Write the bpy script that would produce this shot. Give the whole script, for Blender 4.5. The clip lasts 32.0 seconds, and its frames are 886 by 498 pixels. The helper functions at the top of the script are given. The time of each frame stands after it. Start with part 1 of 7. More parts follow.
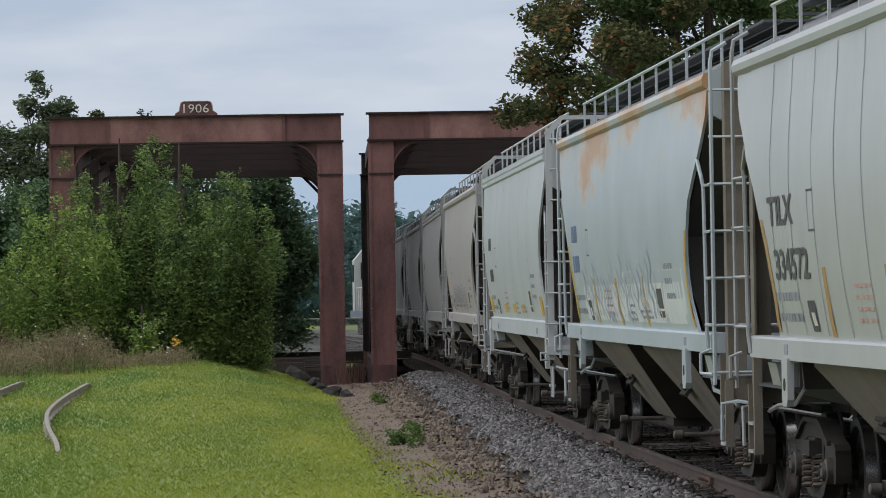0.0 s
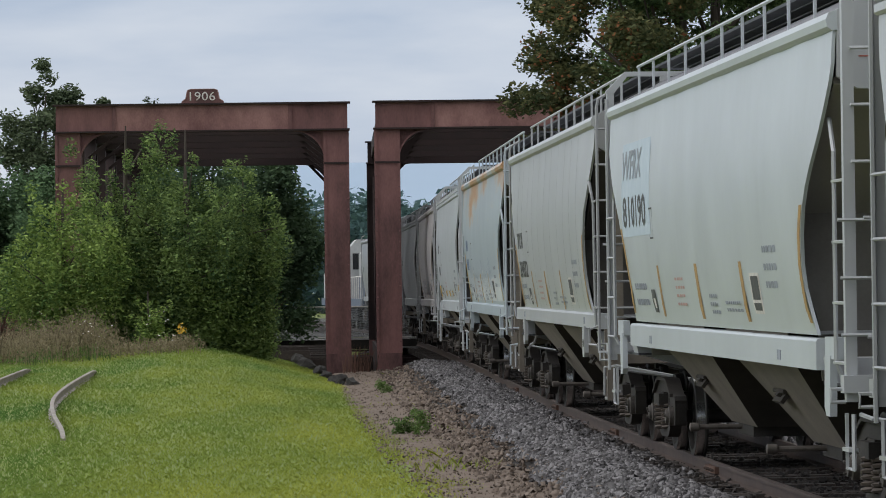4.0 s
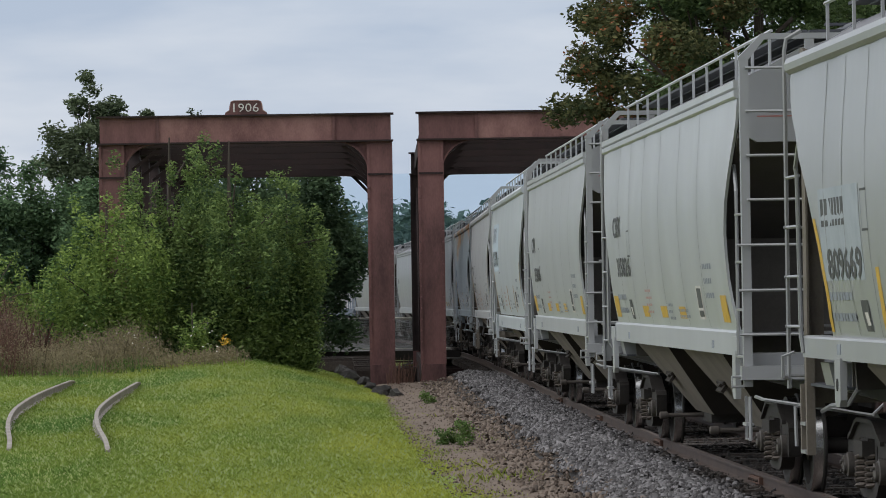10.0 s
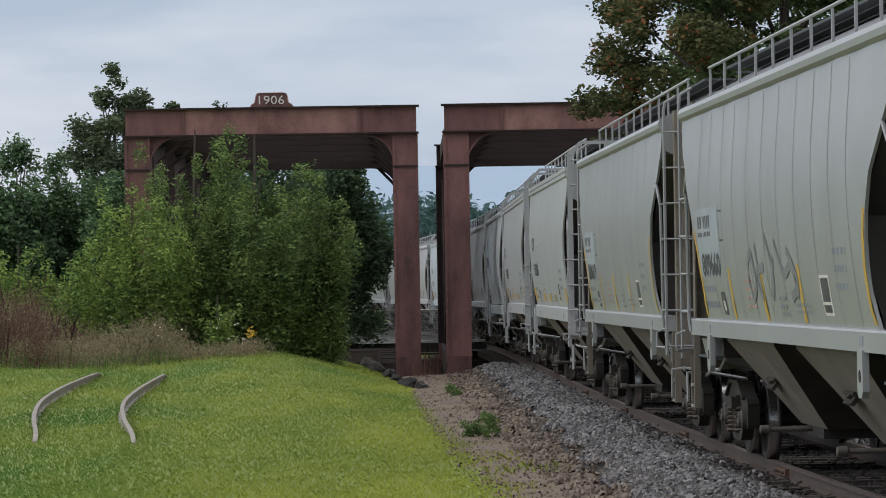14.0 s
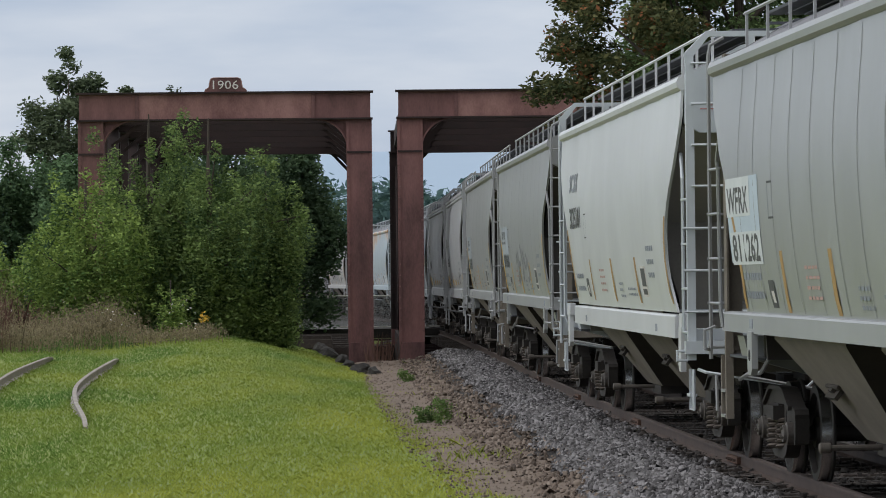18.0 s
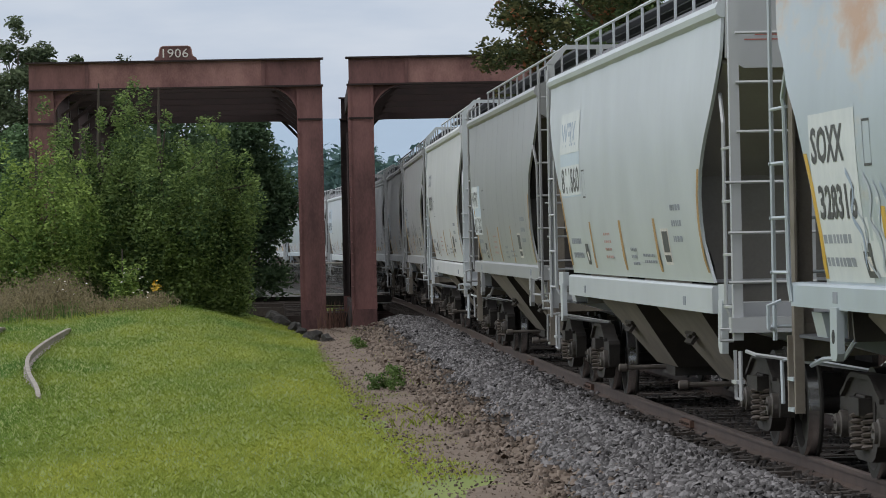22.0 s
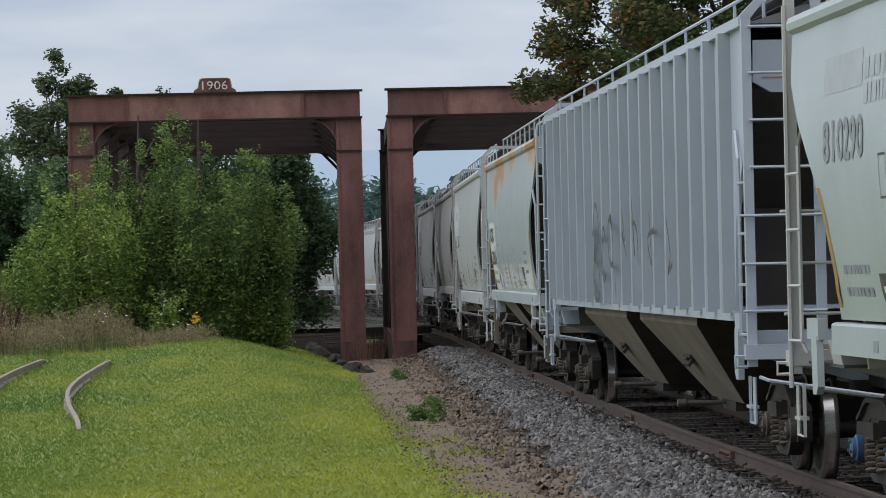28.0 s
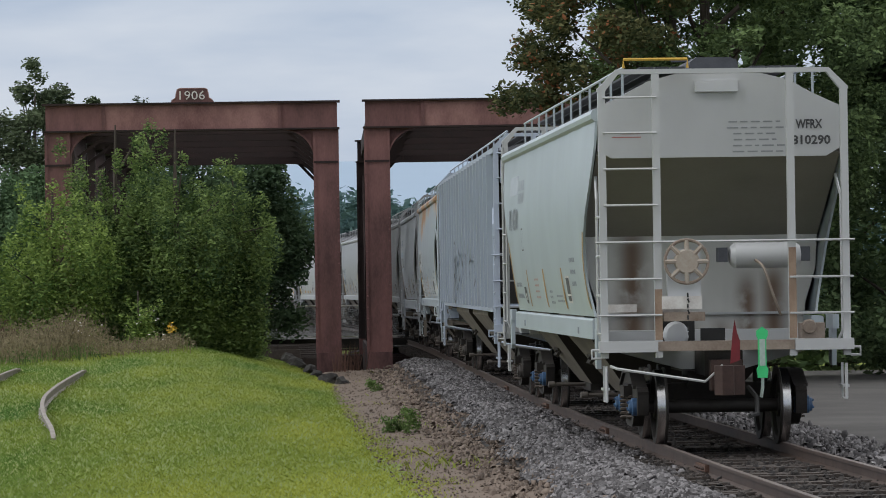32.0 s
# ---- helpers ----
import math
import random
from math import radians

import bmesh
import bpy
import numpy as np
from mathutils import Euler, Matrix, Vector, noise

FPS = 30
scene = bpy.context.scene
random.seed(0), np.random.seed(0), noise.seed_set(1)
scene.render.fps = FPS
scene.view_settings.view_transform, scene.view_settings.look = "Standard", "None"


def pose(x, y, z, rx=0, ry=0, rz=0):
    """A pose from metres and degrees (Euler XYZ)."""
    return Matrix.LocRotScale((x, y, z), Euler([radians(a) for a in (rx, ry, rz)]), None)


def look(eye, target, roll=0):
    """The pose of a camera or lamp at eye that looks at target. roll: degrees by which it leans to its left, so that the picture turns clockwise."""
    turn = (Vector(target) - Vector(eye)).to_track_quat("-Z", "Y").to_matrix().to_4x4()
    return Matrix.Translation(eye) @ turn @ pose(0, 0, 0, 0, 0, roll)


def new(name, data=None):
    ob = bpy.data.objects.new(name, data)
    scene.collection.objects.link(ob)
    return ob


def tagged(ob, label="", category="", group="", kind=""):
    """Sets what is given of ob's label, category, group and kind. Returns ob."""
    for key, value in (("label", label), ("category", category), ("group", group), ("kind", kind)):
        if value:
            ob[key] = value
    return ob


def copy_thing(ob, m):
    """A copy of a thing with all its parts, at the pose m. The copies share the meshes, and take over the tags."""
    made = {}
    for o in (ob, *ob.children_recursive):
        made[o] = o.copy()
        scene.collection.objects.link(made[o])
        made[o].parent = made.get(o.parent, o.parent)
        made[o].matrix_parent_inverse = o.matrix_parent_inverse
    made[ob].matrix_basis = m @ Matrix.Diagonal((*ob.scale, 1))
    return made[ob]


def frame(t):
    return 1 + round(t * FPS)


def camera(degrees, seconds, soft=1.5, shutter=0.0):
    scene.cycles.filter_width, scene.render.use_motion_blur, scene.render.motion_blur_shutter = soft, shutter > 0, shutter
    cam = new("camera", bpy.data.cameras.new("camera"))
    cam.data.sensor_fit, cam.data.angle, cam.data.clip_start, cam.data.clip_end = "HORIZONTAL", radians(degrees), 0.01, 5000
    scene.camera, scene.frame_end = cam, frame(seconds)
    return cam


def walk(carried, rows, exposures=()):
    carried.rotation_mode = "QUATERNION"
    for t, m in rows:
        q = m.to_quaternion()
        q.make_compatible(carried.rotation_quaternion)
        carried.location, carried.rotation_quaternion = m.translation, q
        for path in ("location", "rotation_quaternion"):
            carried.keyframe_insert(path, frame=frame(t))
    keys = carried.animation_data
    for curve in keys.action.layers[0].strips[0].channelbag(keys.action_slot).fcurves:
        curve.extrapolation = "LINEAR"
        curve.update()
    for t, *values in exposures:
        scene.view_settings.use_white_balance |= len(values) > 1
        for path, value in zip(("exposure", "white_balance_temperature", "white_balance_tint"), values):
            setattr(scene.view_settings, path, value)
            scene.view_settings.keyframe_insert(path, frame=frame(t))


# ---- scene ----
cam = camera(12.4, 32.0, soft=0.95, shutter=0.05)
EYE = 2.0  # metres above the rail heads
PATH = [
    (0, pose(0, 0, EYE, 90.720, 0.920, 0.059)),
    (0.5, pose(0, 0, EYE, 90.684, 0.905, 0.073)),
    (1, pose(0, 0, EYE, 90.560, 1.035, -0.048)),
    (1.5, pose(0, 0, EYE, 90.487, 0.882, -0.163)),
    (2, pose(0, 0, EYE, 90.520, 0.949, -0.188)),
    (2.5, pose(0, 0, EYE, 90.621, 0.876, -0.058)),
    (4.5, pose(0, 0, EYE, 90.549, 0.779, 0.180)),
    (5, pose(0, 0, EYE, 90.641, 0.965, 0.419)),
    (5.5, pose(0, 0, EYE, 90.631, 0.872, 0.474)),
    (6, pose(0, 0, EYE, 90.560, 0.805, 0.368)),
    (6.5, pose(0, 0, EYE, 90.560, 0.846, 0.320)),
    (7, pose(0, 0, EYE, 90.567, 0.963, 0.347)),
    (7.5, pose(0, 0, EYE, 90.521, 1.076, 0.423)),
    (8, pose(0, 0, EYE, 90.455, 1.073, 0.458)),
    (8.5, pose(0, 0, EYE, 90.432, 1.063, 0.422)),
    (9, pose(0, 0, EYE, 90.545, 0.988, 0.452)),
    (9.5, pose(0, 0, EYE, 90.674, 0.814, 0.599)),
    (10, pose(0, 0, EYE, 90.722, 0.865, 0.755)),
    (10.5, pose(0, 0, EYE, 90.676, 0.928, 0.846)),
    (11, pose(0, 0, EYE, 90.549, 1.027, 0.917)),
    (11.5, pose(0, 0, EYE, 90.453, 1.036, 1.006)),
    (12, pose(0, 0, EYE, 90.455, 1.025, 1.102)),
    (12.5, pose(0, 0, EYE, 90.499, 0.993, 1.179)),
    (13, pose(0, 0, EYE, 90.557, 0.916, 1.199)),
    (13.5, pose(0, 0, EYE, 90.637, 0.780, 1.183)),
    (14, pose(0, 0, EYE, 90.617, 0.900, 1.115)),
    (14.5, pose(0, 0, EYE, 90.626, 0.857, 0.980)),
    (16.5, pose(0, 0, EYE, 90.354, 0.643, 0.626)),
    (17, pose(0, 0, EYE, 90.373, 0.605, 0.543)),
    (17.5, pose(0, 0, EYE, 90.404, 0.611, 0.443)),
    (18, pose(0, 0, EYE, 90.413, 0.580, 0.456)),
    (18.5, pose(0, 0, EYE, 90.411, 0.736, 0.476)),
    (19, pose(0, 0, EYE, 90.341, 0.838, 0.474)),
    (19.5, pose(0, 0, EYE, 90.252, 0.913, 0.353)),
    (20, pose(0, 0, EYE, 90.159, 0.988, 0.183)),
    (20.5, pose(0, 0, EYE, 90.075, 1.169, -0.001)),
    (21, pose(0, 0, EYE, 90.036, 1.201, -0.109)),
    (21.5, pose(0, 0, EYE, 89.981, 1.172, -0.174)),
    (22, pose(0, 0, EYE, 89.930, 1.104, -0.220)),
    (22.5, pose(0, 0, EYE, 89.989, 0.948, -0.242)),
    (23, pose(0, 0, EYE, 90.070, 1.019, -0.220)),
    (23.5, pose(0, 0, EYE, 90.127, 1.142, -0.155)),
    (24, pose(0, 0, EYE, 90.177, 1.208, -0.069)),
    (24.5, pose(0, 0, EYE, 90.291, 1.229, 0.036)),
    (25, pose(0, 0, EYE, 90.434, 1.159, 0.159)),
    (25.5, pose(0, 0, EYE, 90.509, 1.141, 0.244)),
    (26, pose(0, 0, EYE, 90.516, 1.149, 0.275)),
    (26.5, pose(0, 0, EYE, 90.523, 1.074, 0.247)),
    (28.5, pose(0, 0, EYE, 90.355, 1.292, 0.354)),
    (29, pose(0, 0, EYE, 90.399, 1.269, 0.361)),
    (29.5, pose(0, 0, EYE, 90.542, 1.152, 0.317)),
    (30, pose(0, 0, EYE, 90.548, 1.041, 0.310)),
    (30.5, pose(0, 0, EYE, 90.504, 0.957, 0.335)),
    (31, pose(0, 0, EYE, 90.545, 0.918, 0.211)),
    (31.5, pose(0, 0, EYE, 90.539, 0.905, 0.009)),
    (32, pose(0, 0, EYE, 90.540, 0.850, 0.000)),
]
walk(cam, PATH)

# ---- sky, sun, exposure ----
SUN_UP, SUN_TURN = radians(40), radians(257)
world = bpy.data.worlds.new("sky")
scene.world = world
world.use_nodes = True
wn, wl = world.node_tree.nodes, world.node_tree.links
wn.clear()
w_out = wn.new("ShaderNodeOutputWorld")
w_mix = wn.new("ShaderNodeMixShader")
w_sky = wn.new("ShaderNodeTexSky")
w_sky.sky_type, w_sky.sun_disc = "NISHITA", False
w_sky.sun_elevation, w_sky.sun_rotation = SUN_UP, SUN_TURN
w_bg = wn.new("ShaderNodeBackground")
w_bg.inputs["Strength"].default_value = 0.05
wl.new(w_sky.outputs["Color"], w_bg.inputs["Color"])
# overcast layer: soft grey cloud sheets with bluish breaks
w_tc = wn.new("ShaderNodeTexCoord")
w_map = wn.new("ShaderNodeMapping")
w_map.inputs["Scale"].default_value = (6.0, 6.0, 26.0)
w_map.inputs["Location"].default_value = (0.3, 0.0, 1.1)
w_noise = wn.new("ShaderNodeTexNoise")
w_noise.inputs["Scale"].default_value, w_noise.inputs["Detail"].default_value = 1.6, 5.0
w_ramp = wn.new("ShaderNodeValToRGB")
w_ramp.color_ramp.elements[0].position, w_ramp.color_ramp.elements[0].color = 0.36, (0.50, 0.59, 0.74, 1)
w_ramp.color_ramp.elements[1].position, w_ramp.color_ramp.elements[1].color = 0.62, (0.72, 0.775, 0.87, 1)
w_cloud = wn.new("ShaderNodeBackground")
# an overcast sky is brighter overhead than at the horizon
w_sep = wn.new("ShaderNodeSeparateXYZ")
w_up = wn.new("ShaderNodeMapRange")
w_up.inputs["From Min"].default_value, w_up.inputs["From Max"].default_value = 0.1, 0.9
w_up.inputs["To Min"].default_value, w_up.inputs["To Max"].default_value = 1.0, 1.9
wl.new(w_tc.outputs["Generated"], w_sep.inputs[0])
wl.new(w_sep.outputs["Z"], w_up.inputs["Value"])
wl.new(w_up.outputs[0], w_cloud.inputs["Strength"])
wl.new(w_tc.outputs["Generated"], w_map.inputs["Vector"])
wl.new(w_map.outputs["Vector"], w_noise.inputs["Vector"])
wl.new(w_noise.outputs["Fac"], w_ramp.inputs["Fac"])
# and whiter overhead
w_tint = wn.new("ShaderNodeMix")
w_tint.data_type, w_tint.blend_type = "RGBA", "MIX"
w_fac = wn.new("ShaderNodeMapRange")
w_fac.inputs["From Min"].default_value, w_fac.inputs["From Max"].default_value = 0.12, 0.5
w_ia, w_ib = [i for i in w_tint.inputs if i.type == "RGBA"]
w_ib.default_value = (0.725, 0.73, 0.735, 1)
wl.new(w_sep.outputs["Z"], w_fac.inputs["Value"])
wl.new(w_fac.outputs[0], w_tint.inputs["Factor"])
wl.new(w_ramp.outputs["Color"], w_ia)
wl.new([o for o in w_tint.outputs if o.type == "RGBA"][0], w_cloud.inputs["Color"])
w_mix.inputs["Fac"].default_value = 0.86
wl.new(w_bg.outputs["Background"], w_mix.inputs[1])
wl.new(w_cloud.outputs["Background"], w_mix.inputs[2])
wl.new(w_mix.outputs["Shader"], w_out.inputs["Surface"])

sun = new("sun", bpy.data.lights.new("sun", "SUN"))
sun.data.energy, sun.data.angle, sun.data.color = 1.05, radians(40), (0.95, 0.975, 1.0)
sun.matrix_basis = look((-60, -14, 52), (0, 0, 0))
scene.view_settings.exposure = 0.0

# ---- materials ----
def make_mat(name, base, dark=None, scale=3.0, rough=0.7, metal=0.0, bump=0.15, fine=60.0, spread=0.5, per_object=0.0, stretch=(1, 1, 1), transl=0.0):
    """A surface with a broad stain pattern, fine grain and relief."""
    m = bpy.data.materials.new(name)
    m.use_nodes = True
    nt = m.node_tree
    n, l = nt.nodes, nt.links
    bsdf = n["Principled BSDF"]
    dark = dark or tuple(c * 0.6 for c in base)
    tc = n.new("ShaderNodeTexCoord")
    mp = n.new("ShaderNodeMapping")
    mp.inputs["Scale"].default_value = stretch
    l.new(tc.outputs["Object"], mp.inputs["Vector"])
    info = n.new("ShaderNodeObjectInfo")
    shift = n.new("ShaderNodeVectorMath")
    shift.operation = "ADD"
    off = n.new("ShaderNodeMath")
    off.operation = "MULTIPLY"
    off.inputs[1].default_value = 37.0
    l.new(info.outputs["Random"], off.inputs[0])
    l.new(mp.outputs["Vector"], shift.inputs[0])
    l.new(off.outputs[0], shift.inputs[1])
    big = n.new("ShaderNodeTexNoise")
    big.inputs["Scale"].default_value, big.inputs["Detail"].default_value, big.inputs["Roughness"].default_value = scale, 6.0, 0.62
    l.new(shift.outputs[0], big.inputs["Vector"])
    small = n.new("ShaderNodeTexNoise")
    small.inputs["Scale"].default_value, small.inputs["Detail"].default_value = fine, 3.0
    l.new(shift.outputs[0], small.inputs["Vector"])
    mixn = n.new("ShaderNodeMath")
    mixn.operation = "MULTIPLY_ADD"
    mixn.inputs[1].default_value = 0.25
    l.new(small.outputs["Fac"], mixn.inputs[0])
    l.new(big.outputs["Fac"], mixn.inputs[2])
    ramp = n.new("ShaderNodeValToRGB")
    e = ramp.color_ramp.elements
    e[0].position, e[0].color = 0.62 - spread / 2, (*dark, 1)
    e[1].position, e[1].color = 0.62 + spread / 2, (*base, 1)
    l.new(mixn.outputs[0], ramp.inputs["Fac"])
    col = ramp.outputs["Color"]
    if per_object:
        hsv = n.new("ShaderNodeHueSaturation")
        mr = n.new("ShaderNodeMapRange")
        mr.inputs["To Min"].default_value, mr.inputs["To Max"].default_value = 1 - per_object, 1 + per_object
        l.new(info.outputs["Random"], mr.inputs["Value"])
        l.new(mr.outputs[0], hsv.inputs["Value"])
        l.new(col, hsv.inputs["Color"])
        col = hsv.outputs["Color"]
    l.new(col, bsdf.inputs["Base Color"])
    bsdf.inputs["Roughness"].default_value, bsdf.inputs["Metallic"].default_value = rough, metal
    if bump:
        b = n.new("ShaderNodeBump")
        b.inputs["Strength"].default_value, b.inputs["Distance"].default_value = bump, 0.02
        l.new(mixn.outputs[0], b.inputs["Height"])
        l.new(b.outputs["Normal"], bsdf.inputs["Normal"])
    if transl:
        out = n["Material Output"]
        tr = n.new("ShaderNodeBsdfTranslucent")
        mx = n.new("ShaderNodeMixShader")
        mx.inputs["Fac"].default_value = transl
        l.new(col, tr.inputs["Color"])
        l.new(bsdf.outputs[0], mx.inputs[1])
        l.new(tr.outputs[0], mx.inputs[2])
        l.new(mx.outputs[0], out.inputs["Surface"])
    return m


def leaf_mat(name, light, dark, patch=0.5, rust=None, own=0.45, span=(0.5, 0.92), dry=0.0, stretch=None):
    """Foliage: colour varies leaf by leaf and in broad patches."""
    m = bpy.data.materials.new(name)
    m.use_nodes = True
    n, l = m.node_tree.nodes, m.node_tree.links
    bsdf, out = n["Principled BSDF"], n["Material Output"]
    geo = n.new("ShaderNodeNewGeometry")
    tc = n.new("ShaderNodeTexCoord")
    nz = n.new("ShaderNodeTexNoise")
    nz.inputs["Scale"].default_value, nz.inputs["Detail"].default_value = patch, 3.0
    if stretch:
        mp = n.new("ShaderNodeMapping")
        mp.inputs["Scale"].default_value = stretch
        l.new(tc.outputs["Object"], mp.inputs["Vector"])
        l.new(mp.outputs["Vector"], nz.inputs["Vector"])
    else:
        l.new(tc.outputs["Object"], nz.inputs["Vector"])
    add = n.new("ShaderNodeMath")
    add.operation = "MULTIPLY_ADD"
    add.inputs[1].default_value = own
    l.new(geo.outputs["Random Per Island"], add.inputs[0])
    l.new(nz.outputs["Fac"], add.inputs[2])
    if dry:
        # drier and yellower towards the gravel
        sep = n.new("ShaderNodeSeparateXYZ")
        l.new(tc.outputs["Object"], sep.inputs[0])
        mr = n.new("ShaderNodeMapRange")
        mr.inputs["From Min"].default_value, mr.inputs["From Max"].default_value = -6.5, -1.0
        mr.inputs["To Max"].default_value = dry
        l.new(sep.outputs["X"], mr.inputs["Value"])
        ad2 = n.new("ShaderNodeMath")
        l.new(add.outputs[0], ad2.inputs[0])
        l.new(mr.outputs[0], ad2.inputs[1])
        add = ad2
    ramp = n.new("ShaderNodeValToRGB")
    e = ramp.color_ramp.elements
    e[0].position, e[0].color = span[0], (*dark, 1)
    e[1].position, e[1].color = span[1], (*light, 1)
    if rust:
        x = e.new(span[1] + 0.07)
        x.color = (*rust, 1)
    l.new(add.outputs[0], ramp.inputs["Fac"])
    l.new(ramp.outputs["Color"], bsdf.inputs["Base Color"])
    bsdf.inputs["Roughness"].default_value, bsdf.inputs["Specular IOR Level"].default_value = 0.85, 0.12
    tr = n.new("ShaderNodeBsdfTranslucent")
    mx = n.new("ShaderNodeMixShader")
    mx.inputs["Fac"].default_value = 0.3
    l.new(ramp.outputs["Color"], tr.inputs["Color"])
    l.new(bsdf.outputs[0], mx.inputs[1])
    l.new(tr.outputs[0], mx.inputs[2])
    l.new(mx.outputs[0], out.inputs["Surface"])
    return m


